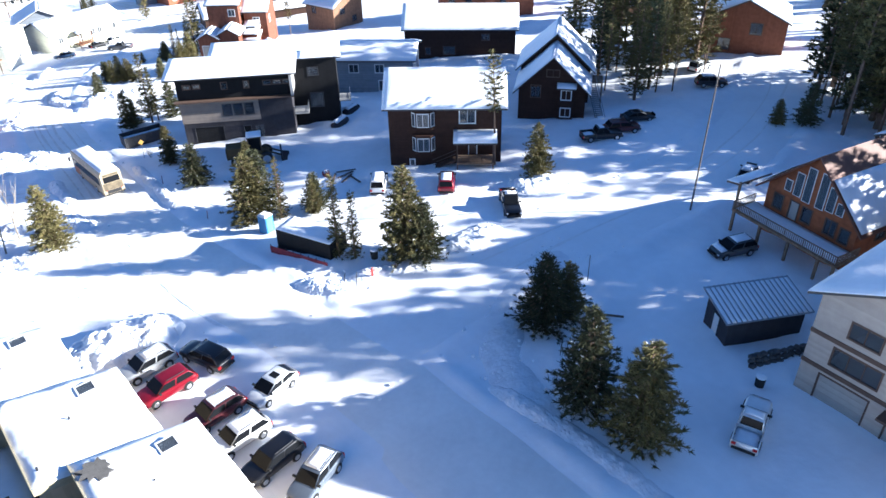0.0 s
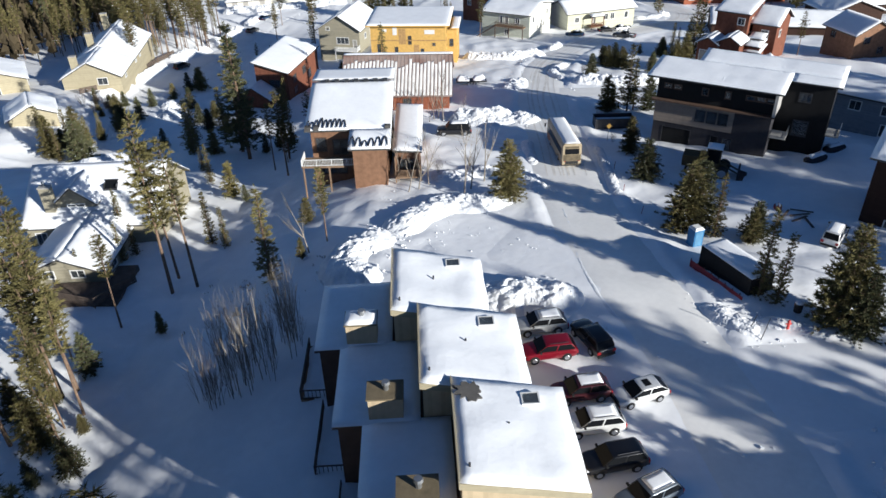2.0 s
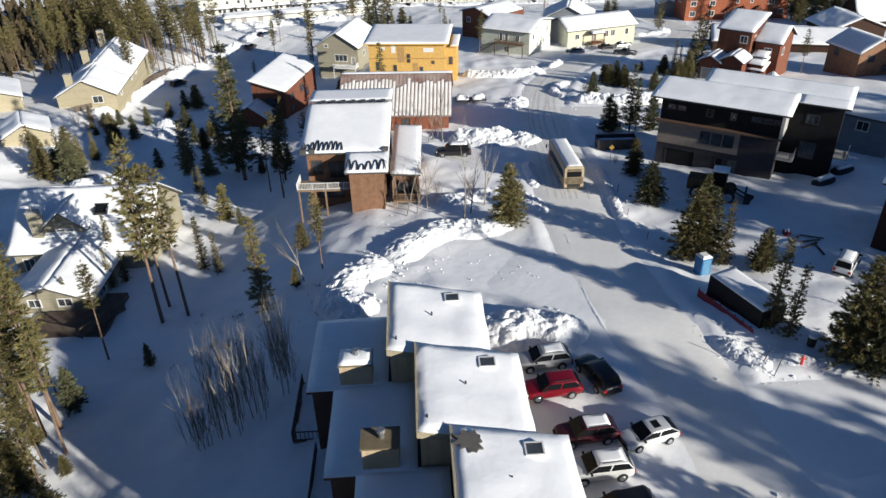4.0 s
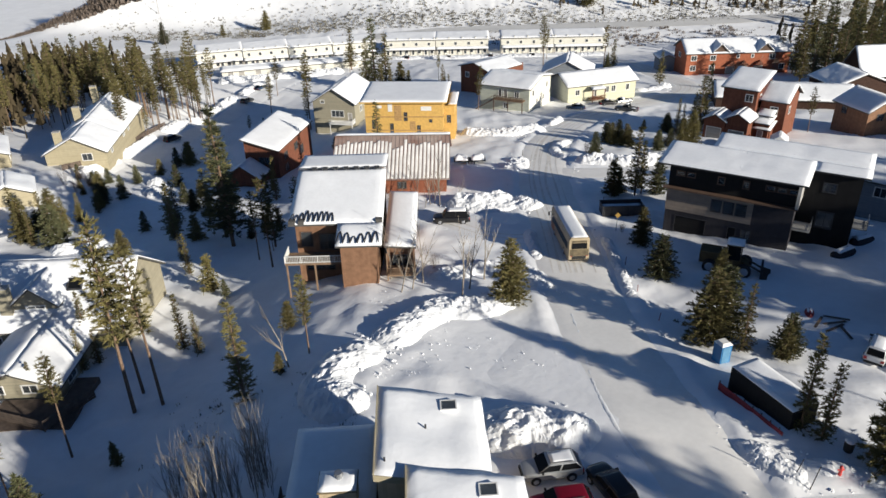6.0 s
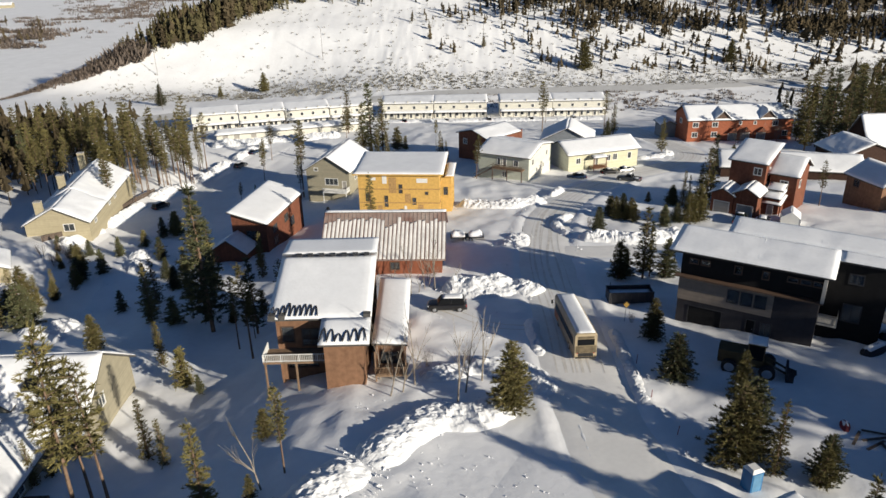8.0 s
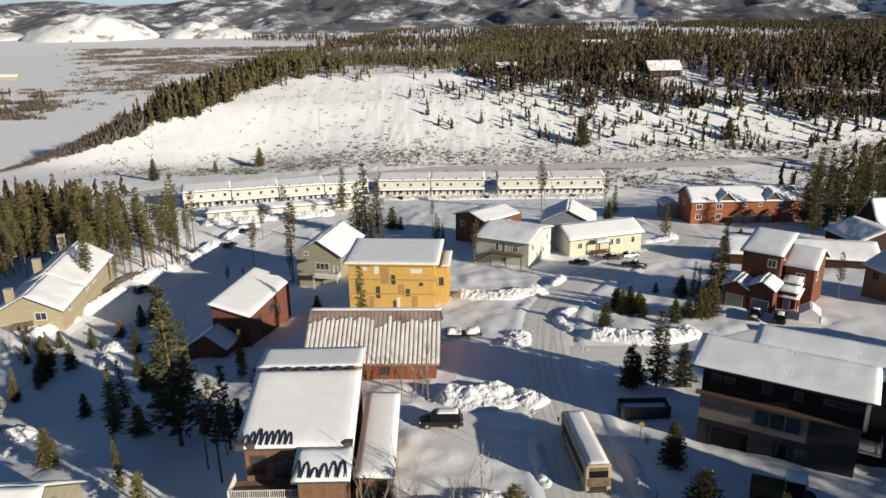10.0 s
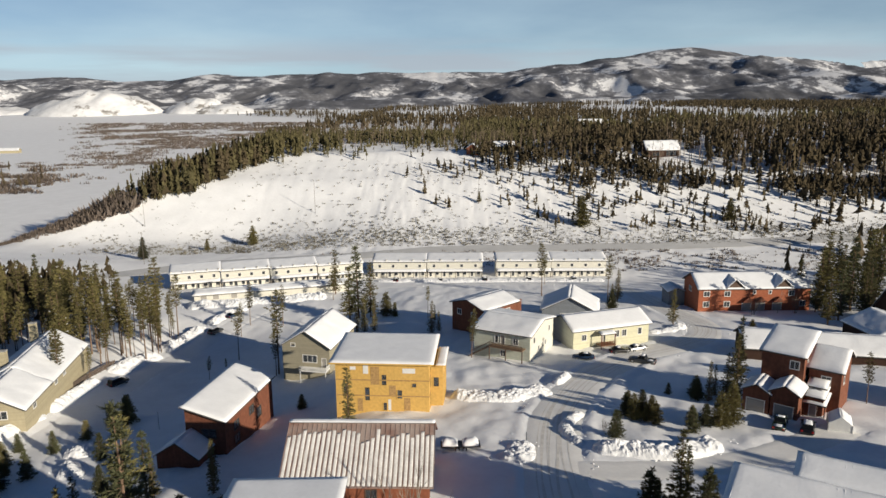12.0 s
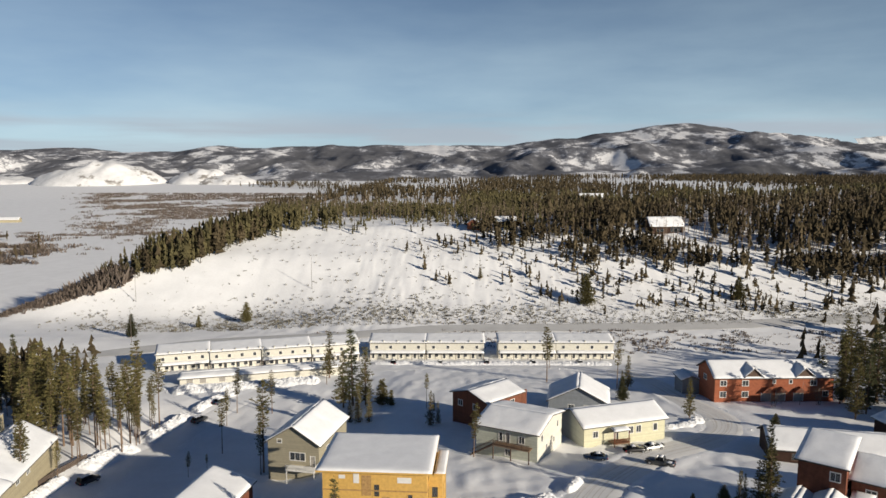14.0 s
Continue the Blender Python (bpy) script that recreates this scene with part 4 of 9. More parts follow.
# ---- cedar house with a shed roof and deck ----
def cedar_house():
    h = site("cedar_house", "cedar-sided house with a sloping snowy roof and raised deck", -20.3, 78.0, 1.0, -2.6)
    W, D = 10.4, 14.4
    top = lambda y: 5.9 + 0.27 * y  # noqa: E731
    # tall block on the right, and the part set back behind the deck
    build_wall(h, Wall((6.0, 0), (W, 0)), -1.2, [(0, top(0)), (4.4, top(0))], [], CEDAR)
    build_wall(h, Wall((0, 4.2), (5.8, 4.2)), -1.5, [(0, top(4.2)), (5.8, top(4.2))], [(0.6, 2.0, 3.6, 5.6), (2.9, 4.9, 3.1, 5.3), (1.0, 4.5, 0.2, 2.3)], CEDAR)
    wl = Wall((0, 4.2), (5.8, 4.2))
    window(h, wl, 0.6, 2.0, 3.6, 5.6, BROWN_TRIM, 0)
    window(h, wl, 2.9, 4.9, 3.1, 5.3, BROWN_TRIM, 1)
    window(h, wl, 1.0, 4.5, 0.2, 2.3, BROWN_TRIM, 2)
    build_wall(h, Wall((6.0, 4.2), (6.0, 0.2)), -1.5, [(0, top(4.2)), (4.0, top(0.2))], [], CEDAR)
    build_wall(h, Wall((W, 0.2), (W, D - 0.2)), -1.5, [(0, top(0.2)), (D - 0.4, top(D - 0.2))], [(2, 3.2, 3, 4.4), (6, 7.6, 4, 5.6)], CEDAR)
    window(h, Wall((W, 0.2), (W, D)), 2, 3.2, 3, 4.4, BROWN_TRIM)
    window(h, Wall((W, 0.2), (W, D)), 6, 7.6, 4, 5.6, BROWN_TRIM)
    build_wall(h, Wall((W, D), (0, D)), -2.0, [(0, top(D)), (W, top(D))], [], CEDAR)
    four_walls(h, W, 4.2, -2.0, (top(D) + 0.15, top(D) + 0.15, top(D), top(D)), CEDAR, {"right": [(1.2, 2.6, 3.0, 4.4)]}, BROWN_TRIM, y0=D + 0.02)
    build_wall(h, Wall((0, D - 0.2), (0, 4.4)), -2.5, [(0, top(D - 0.2)), (D - 4.6, top(4.4))], [(2, 3.5, 3.5, 5)], CEDAR)
    window(h, Wall((0, D - 0.2), (0, 4.4)), 2, 3.5, 3.5, 5, BROWN_TRIM)
    t = 0.18
    roof_plane(h, [(-0.7, 3.4, top(3.4) + t), (W + 0.7, 3.4, top(3.4) + t), (W + 0.7, D - 0.2, top(D - 0.2) + t), (-0.7, D - 0.2, top(D - 0.2) + t)], 3, SHINGLE, 0.3, rough=0.35)
    roof_plane(h, [(5.5, -0.6, top(-0.6) + t), (W + 0.7, -0.6, top(-0.6) + t), (W + 0.7, 3.4, top(3.4) + t), (5.5, 3.4, top(3.4) + t)], 4, SHINGLE, 0.3, rough=0.35)
    z1 = top(D) + t
    roof_plane(h, [(-0.7, D - 0.2, z1 + 0.35), (W + 0.7, D - 0.2, z1 + 0.35), (W + 0.7, D + 5.0, z1 + 0.2), (-0.7, D + 5.0, z1 + 0.2)], 6, GREY_METAL, 0.1, rough=0.3)
    for i in range(7):
        part("roof_vent", boxes((1.2 + i * 1.4, 1.8 + i * 1.4, D - 0.75, D - 0.35, z1 + 0.2, z1 + 0.5)), DARK_METAL, h)
    # dark heating cable in zigzags along the eaves
    for x0, x1, y0, n, nm in ((-0.5, 5.0, 3.5, 7, 0), (5.6, W + 0.4, -0.5, 5, 1)):
        n = round(n * 1.3)
        for i in range(n):
            bm = bmesh.new()
            xa, xb = x0 + (x1 - x0) * i / n, x0 + (x1 - x0) * (i + 1) / n
            reach = 1.0 + 1.3 * float(vnoise(i * 2.9 + nm * 5, 1.7, 3))
            peak = [(xa, 0.0), (xa * 0.75 + xb * 0.25, reach * 0.8), (xa * 0.5 + xb * 0.5, reach), (xa * 0.3 + xb * 0.7, reach * 0.75), (xb, 0.0)]
            for (a, ya), (b, yb) in zip(peak, peak[1:]):
                r = 0.045 + 0.05 * float(vnoise(a * 3, i * 1.3, 2))
                tube(bm, (a, y0 + ya, top(y0 + ya) + t + 0.36), (b, y0 + yb, top(y0 + yb) + t + 0.36), r, r, 5)
            part("heating_cable", bm, DARK_METAL, h, "dark zigzag melt line in the roof snow")
    for u0, u1 in ((-0.6, 0.2), (0.6, 1.3), (W - 0.2, W + 0.6)):      # snow gone along the eaves
        part("bare_eave", boxes((u0, u1, 3.35, 4.0 + 0.3 * (u0 % 1), top(3.4) + t - 0.02, top(4.0) + t + 0.34)), SHINGLE, h, "dark bare eave where snow slid off")
    dk = part("deck", boxes((-1.2, 5.95, 1.2, 4.15, 2.5, 2.75)), DECK_WOOD, h)
    railing(h, (-1.2, 1.25), (6.0, 1.25), 2.75, WHITE_TRIM, step=0.2)
    railing(h, (-1.15, 4.1), (-1.15, 1.25), 2.75, WHITE_TRIM, step=0.2)
    posts(h, [(-1.0, 1.4), (2.5, 1.4)], -2.4, 2.5, DECK_WOOD, 0.2)
    # entry wing with a low roof
    four_walls(h, 3.2, 14.0, -1.5, (4.2, 3.9, 4.3, 4.6), CEDAR, {"front": [(0.5, 2.6, 0.6, 2.6)], "right": [(2, 3, 0, 2.1, "door"), (6, 7.5, 1, 2.3)]}, BROWN_TRIM, x0=W + 1.0, y0=3.2)
    roof_plane(h, [(W + 0.7, 2.0, 4.45), (W + 4.7, 2.0, 4.2), (W + 4.7, 17.8, 4.75), (W + 0.7, 17.8, 5.0)], 8, SHINGLE, 0.32, rough=0.4)
    part("porch", boxes((W + 1.0, W + 4.6, 0.6, 3.1, 0.9, 1.1)), DECK_WOOD, h)
    railing(h, (W + 1.0, 0.65), (W + 4.6, 0.65), 1.1, DECK_WOOD)
    posts(h, [(W + 1.1, 0.8), (W + 4.5, 0.8)], -1.5, 4.1, DECK_WOOD)


cedar_house()


# ---- long barn with a rusty ribbed roof ----
def barn():
    h = site("barn", "red-brown garage barn with a rusty ribbed metal roof", -20.2, 113.2, -1.5, -5.1, "barn")
    W, D = 18.6, 15.0
    four_walls(h, W, D, -1.0, gable_tops(W, D, 2.9, 7.6, "x"), BARN_WOOD, {
        "front": [(10.5, 11.9, 0.8, 2.0), (3, 4.2, 0.8, 2.0)], "right": [(1.5, 4.4, 0, 2.5, "garage"), (8.5, 11.4, 0, 2.5, "garage")]}, BROWN_TRIM)
    o, s = 0.6, 4.7 / 7.5
    for k, c in enumerate(([(-o, -o, 2.9 - s * o), (W + o, -o, 2.9 - s * o), (W + o, D / 2, 7.6), (-o, D / 2, 7.6)],
                           [(-o, D / 2, 7.6), (W + o, D / 2, 7.6), (W + o, D + o, 2.9 - s * o), (-o, D + o, 2.9 - s * o)])):
        bm = bmesh.new()
        up = Vector((0, 0, 0.12))
        quadbox(bm, [Vector(p) for p in c] + [Vector(p) + up for p in c])
        r = part("roof", bm, RUST_ROOF, h)
        # a thin skin of old snow with rust showing towards the ridge
        n = 31
        for i in range(n):
            x = -o + (W + 2 * o) * i / (n - 1)
            bm = bmesh.new()
            y0, y1 = (c[0][1], c[2][1])
            z0, z1 = c[0][2] + 0.12, c[2][2] + 0.12
            quadbox(bm, [(x - 0.035, y0, z0), (x + 0.035, y0, z0), (x + 0.035, y1, z1), (x - 0.035, y1, z1),
                         (x - 0.035, y0, z0 + 0.07), (x + 0.035, y0, z0 + 0.07), (x + 0.035, y1, z1 + 0.07), (x - 0.035, y1, z1 + 0.07)])
            part("roof_rib", bm, RUST_ROOF, r)
            if i < n - 1 and k == 0:
                bm = bmesh.new()
                xa, xb = x + 0.07, x + (W + 2 * o) / (n - 1) - 0.09
                cut = 0.62 + 0.2 * float(vnoise(i * 0.33, 3.3, 1)) + 0.16 * float(vnoise(i * 1.7, 7.3, 2))
                a, b = 0.02, cut
                py = lambda f: y0 + (y1 - y0) * f  # noqa: E731
                pz = lambda f: z0 + (z1 - z0) * f  # noqa: E731
                snow_sheet(bm, [(xa, py(a), pz(a)), (xb, py(a), pz(a)), (xb, py(b), pz(b)), (xa, py(b), pz(b))], 0.03, i, 0.35, rough=0.6)
                part("snow_strip", bm, FROST, r)
    bm = boxes((-o, W + o, D / 2 - 0.35, D / 2 + 0.35, 7.66, 7.82))
    part("ridge_cap", bm, GREY_METAL, h)
    bm = bmesh.new()
    snow_sheet(bm, [(-o, D / 2 - 0.5, 7.82), (W + o, D / 2 - 0.5, 7.82), (W + o, D / 2 + 0.5, 7.82), (-o, D / 2 + 0.5, 7.82)], 0.15, 4, 0.4)
    part("snow_layer", bm, SNOW_ROOF, h)


barn()


# ---- house under construction, in yellow sheathing ----
def yellow_house():
    h = site("sheathed_house", "three-storey house under construction in yellow sheathing", -18.6, 148.1, -4.0, -8.6)
    W, D = 16.4, 13.0
    four_walls(h, W, D, -1.5, (9.0, 9.0, 9.3, 9.3), OSB, {
        "front": [(5.1, 6.0, 2.0, 4.5), (8.1, 9.0, 4.9, 6.9), (10.8, 11.7, 2.5, 4.1), (8.3, 9.0, 0.2, 1.7), (13.4, 14.2, 4.6, 5.4), (1.3, 2.2, 3.2, 5.2)],
        "right": [(1.5, 3.2, 0.2, 2.6), (5.5, 7.5, 3.3, 5.4), (1.5, 3.2, 3.6, 5.4), (8.8, 10.4, 0.2, 2.6), (1.5, 3.2, 6.6, 8.4), (6, 8, 6.6, 8.4)],
    }, OSB, bars=0)
    for r in ((6.2, 7.7, -0.03, -0.003, 5.0, 8.3), (3.8, 4.7, -0.03, -0.003, 0.0, 2.4), (9.4, 10.6, -0.03, -0.003, 3.1, 4.9), (12.0, 13.1, -0.03, -0.003, 0.3, 2.6)):
        part("sheathing_panel", boxes(r), OSB_DARK, h, "bare strand-board panel")
    for x, z, w, t in ((4.9, 7.0, 0.9, 1.7), (11.8, 7.2, 2.2, 0.9), (9.2, 0.3, 0.5, 2.0), (2.6, 7.7, 1.0, 0.6)):
        part("wrap_patch", boxes((x, x + w, -0.035, -0.004, z, z + t)), HOUSE_WRAP, h, "white house-wrap patch")
    bm = boxes((-0.05, W + 0.05, -0.07, -0.004, 2.85, 3.05), (-0.05, W + 0.05, -0.07, -0.004, 5.75, 5.95), (W + 0.004, W + 0.07, 0, D, 2.85, 3.05), (W + 0.004, W + 0.07, 0, D, 5.75, 5.95))
    part("belt_board", bm, OSB_DARK, h)
    roof_plane(h, [(-0.9, -0.9, 9.25), (W + 0.9, -0.9, 9.25), (W + 0.9, D + 0.9, 9.6), (-0.9, D + 0.9, 9.6)], 11, OSB, 0.3, 0.28, rough=0.4)
    four_walls(h, 2.2, 8.5, -1.5, (7.6, 7.6, 7.6, 7.6), OSB, {"front": [(0.5, 1.5, 3.6, 5.4)], "right": [(1, 3, 0.2, 2.4), (5, 7, 0.2, 2.4), (1, 3, 3.4, 5.2), (5, 7, 3.4, 5.2)]}, OSB, x0=W + 0.01, y0=3.0)
    roof_plane(h, [(W + 0.9, 2.5, 7.8), (W + 2.7, 2.5, 7.8), (W + 2.7, 12, 7.8), (W + 0.9, 12, 7.8)], 12, OSB, 0.22)


yellow_house()


# ---- dark modern house ----
def modern_house():
    h = site("modern_house", "dark modern three-storey house with charcoal panels and taupe band", 29.3, 93.8, -30.5, -3.4)
    W, D = 16.2, 5.6
    base = {"front": [(1.5, 5.6, 0.2, 2.6, "garage"), (8.6, 9.6, 0.2, 2.4, "door"), (10.3, 11.5, 0.2, 2.4)], "left": [(2, 3.4, 1, 2.2)]}
    four_walls(h, W, D, -1.0, (3.2, 3.2, 3.2, 3.2), GREY_PANEL, base, DARK_METAL, doormat=BLACK_PANEL)
    four_walls(h, W, D, 3.2, (6.9, 6.9, 6.9, 6.9), {"all": GREY_PANEL, "left": TAUPE_BAND}, {"front": [], "left": [(2, 3.4, 4.2, 5.6)]}, DARK_METAL)
    wl = Wall((0, -0.06), (W, -0.06))
    ops = [(6.0, 7.3, 4.3, 6.0), (7.6, 8.9, 4.3, 6.0), (9.2, 10.5, 4.3, 6.0)]
    build_wall(h, Wall((-0.06, -0.07), (11.3, -0.07)), 3.35, [(0, 6.55), (11.36, 6.55)], [(o[0] + 0.06, o[1] + 0.06, o[2], o[3]) for o in ops], TAUPE_BAND, "taupe cladding band", 0.06)
    for o in ops:
        window(h, wl, *o, DARK_METAL, bars=0, casing=0.06)
    bm = boxes((-0.5, W + 0.4, -0.9, -0.02, 6.75, 6.95))
    part("ledge", bm, BROWN_TRIM, h)
    up = {"front": [(1.0, 2.0, 8.6, 9.2), (2.4, 3.4, 8.6, 9.2), (6.4, 7.2, 8.3, 9.3), (9.6, 10.3, 8.3, 9.3), (12.4, 13.5, 8.6, 9.2), (13.8, 14.9, 8.6, 9.2), (15.2, 16.2, 8.6, 9.2)]}
    four_walls(h, W, D, 6.95, (10.5, 10.5, 11.2, 11.2), {"all": BLACK_PANEL}, up, BROWN_TRIM, bars=0)
    r = roof_plane(h, [(-1.4, -1.5, 10.55), (W + 1.1, -1.5, 10.55), (W + 1.1, 5.8, 11.35), (-1.4, 5.8, 11.35)], 21, BLACK_ROOF, 0.24, rough=0.9)
    four_walls(h, W - 4.6, 4.4, -1.5, (11.2, 11.2, 11.6, 11.6), {"all": BLACK_PANEL}, {}, DARK_METAL, x0=4.6, y0=5.62)
    r2 = roof_plane(h, [(4.2, 5.8, 11.36), (W + 7.6, 5.8, 11.36), (W + 7.6, 10.4, 11.95), (4.2, 10.4, 11.95)], 22, BLACK_ROOF, 0.24, rough=0.9)
    roof_plane(h, [(W + 1.1, 3.2, 11.05), (W + 7.6, 3.2, 11.05), (W + 7.6, 5.8, 11.36), (W + 1.1, 5.8, 11.36)], 23, BLACK_ROOF, 0.24, rough=0.9)
    for i in range(30):                # faint ribs of the metal roof under the snow
        for rr, x0, x1, y0, y1, z0, z1 in ((r, -0.8, W + 0.5, -0.7, 5.2, 10.87, 11.52), (r2, 5.0, W + 7.0, 6.5, 9.7, 11.69, 12.1)):
            x = x0 + (x1 - x0) * i / 29
            bm = bmesh.new()
            prism(bm, [(x - 0.26, y0, z0 - 0.2), (x + 0.26, y0, z0 - 0.2), (x, y0, z0 - 0.035)], (0, y1 - y0, z1 - z0))
            part("snow_ridge", bm, SNOW_ROOF, rr)
    # second volume behind, to the side
    four_walls(h, 6.8, 6.0, -1.5, (10.95, 10.95, 11.6, 11.6), {"all": BLACK_PANEL}, {"front": [(2.5, 4.4, 3.2, 5.4), (2.5, 4.0, 8.2, 9.4)], "right": [(2, 4, 3.2, 5.2)]}, DARK_METAL, x0=W + 0.02, y0=3.8)
    dk = part("balcony", boxes((W + 0.05, W + 2.2, 1.0, 3.95, 3.3, 3.5)), CONCRETE, h)
    railing(h, (W + 0.05, 1.05), (W + 2.2, 1.05), 3.5, GREY_METAL)
    railing(h, (W + 2.15, 1.05), (W + 2.15, 3.95), 3.5, GREY_METAL)
    part("side_wall", boxes((W + 0.02, W + 0.4, -0.9, 4.0, 7.0, 10.5)), CONCRETE, h, "pale sunlit end wall")
    dk = part("balcony", boxes((W + 6.85, W + 8.6, 5.0, 8.0, 3.3, 3.5)), CONCRETE, h)
    railing(h, (W + 8.55, 5.05), (W + 8.55, 8.0), 3.5, GREY_METAL)


modern_house()


# ---- dark brown two-storey house with white windows ----
def brown_house():
    h = site("brown_house", "dark brown two-storey house with white windows and snowy porch", 46.3, 64.6, -39.7, -1.2)
    W, D = 14.6, 10.0
    four_walls(h, W, D, -1.0, gable_tops(W, D, 8.6, 11.6, "x"), DARK_BROWN, {
        "front": [(9.2, 11.2, 6.0, 7.9), (2.6, 3.2, 0.0, 0.9), (10.4, 11.4, 1.6, 3.6, "door")],
        "right": [(3, 4.4, 5.8, 7.2), (6, 7.4, 2, 3.4)]}, WHITE_TRIM, doormat=BROWN_TRIM)
    gable_roof(h, W, D, 8.6, 11.6, 0.7, 31, "x", snow=0.35, rough=0.5)
    for z in (1.9, 5.3):               # two angled bays
        bm = bmesh.new()
        prism(bm, [(3.0, -0.02, z), (6.0, -0.02, z), (5.4, -0.7, z), (3.6, -0.7, z)], (0, 0, 2.6))
        bay = part("bay_window", bm, DARK_BROWN, h)
        for p, q in (((3.0, -0.02), (3.6, -0.7)), ((3.6, -0.7), (5.4, -0.7)), ((5.4, -0.7), (6.0, -0.02))):
            wl = Wall(p, q)
            bm = bmesh.new()
            wl.box(bm, 0.1, wl.length - 0.1, 0.005, 0.05, z + 0.4, z + 2.3)
            fr = part("window", bm, WHITE_TRIM, bay)
            wide = wl.length > 1
            for a, b in (((0.2, wl.length / 2 - 0.04), (wl.length / 2 + 0.04, wl.length - 0.2)) if wide else ((0.2, wl.length - 0.2),)):
                bm = bmesh.new()
                wl.box(bm, a, b, 0.055, 0.07, z + 0.52, z + 2.18)
                part("pane", bm, GLASS, h)
    part("porch_floor", boxes((8.8, 13.6, -2.6, -0.01, 1.35, 1.55)), DECK_WOOD, h)
    posts(h, [(8.9, -2.5), (13.5, -2.5)], -0.8, 4.3, BROWN_TRIM)
    railing(h, (8.8, -2.55), (13.6, -2.55), 1.55, BROWN_TRIM)
    roof_plane(h, [(8.4, -3.0, 4.5), (14.0, -3.0, 4.5), (14.0, -0.05, 5.0), (8.4, -0.05, 5.0)], 33, SHINGLE, 0.4, rough=0.4)
    stair(h, (5.6, -1.6), (8.7, -1.6), 0.0, 1.5, 1.1, BROWN_TRIM)


brown_house()


def gabled_house(name, label, x, y, turn, z, W, D, eave, ridge, along, mat, trim, openings, seed, over=0.6, snow=0.3, doormat=GARAGE_DOOR, rough=1.0, base=-1.5, rows=0, category="house", roofmat=SHINGLE):
    h = site(name, label, x, y, turn, z, category)
    four_walls(h, W, D, base, gable_tops(W, D, eave, ridge, along), mat, openings, trim, doormat, rows=rows)
    gable_roof(h, W, D, eave, ridge, over, seed, along, snow=snow, rough=rough, mat=roofmat)
    return h


# dark steep-gabled house with an outside stair
h = gabled_house("steep_gable_house", "dark brown steep-gabled house with outside stair", 70.1, 65.4, -49, -1.2, 9.8, 7.0, 5.0, 9.7, "y", DARK_BROWN, BROWN_TRIM,
                 {"front": [(1.8, 3.2, 3.4, 5.2), (4.0, 5.8, 6.6, 7.6)]}, 41, over=0.8)
four_walls(h, 10.6, 8.0, -1.5, gable_tops(10.6, 8.0, 6.0, 11.0, "y"), DARK_BROWN, {"left": [(3, 4.4, 4, 5.4)]}, BROWN_TRIM, x0=-0.4, y0=7.02)
gable_roof(h, 10.6, 8.0, 6.0, 11.0, 0.8, 43, "y", x0=-0.4, y0=7.02)
part("bay", boxes((5.9, 8.1, -0.8, -0.01, 0.5, 5.2)), DARK_BROWN, h)
wl = Wall((5.9, -0.8), (8.1, -0.8))
window(h, wl, 0.4, 1.8, 3.5, 4.9, WHITE_TRIM)
window(h, wl, 0.4, 1.8, 0.9, 2.2, WHITE_TRIM)
roof_plane(h, [(5.6, -1.2, 5.3), (8.4, -1.2, 5.3), (8.4, 0, 5.7), (5.6, 0, 5.7)], 45, SHINGLE, 0.25)
stair(h, (12.9, -0.5), (11.1, 5.0), 0.0, 4.2, 1.2, GREY_METAL)
part("landing", boxes((10.35, 12.2, 5.0, 8.0, 4.1, 4.3)), DECK_WOOD, h)
posts(h, [(12.1, 5.1), (12.1, 7.9)], -0.5, 4.1, DECK_WOOD)

gabled_house("dark_lodge", "long dark lodge with bluish snow on its roof", 78.5, 106.5, -41.6, -4.4, 21.5, 11.0, 6.3, 9.4, "x", DARK_BROWN, BROWN_TRIM,
             {"front": [(4.0, 5.0, 1.0, 2.4), (7.5, 9.8, 1.0, 2.6), (15, 16.5, 3.8, 5.0)]}, 47, snow=0.2, rough=0.6)
gabled_house("grey_house", "blue-grey two-storey house with snowy roof", 57.5, 98.5, -42, -3.8, 14.0, 10.0, 6.2, 7.6, "x", BLUE_GREY, WHITE_TRIM,
             {"front": [(3.0, 4.6, 3.8, 5.2), (7.5, 9.0, 3.8, 5.2), (8.0, 9.4, 0.6, 2.4)]}, 49, snow=0.35)
gabled_house("grey_annex", "low grey annex with thick roof snow", 66.5, 88.0, -42, -3.0, 4.5, 4.0, 2.2, 2.9, "x", BLUE_GREY, WHITE_TRIM, {}, 51, snow=0.35)


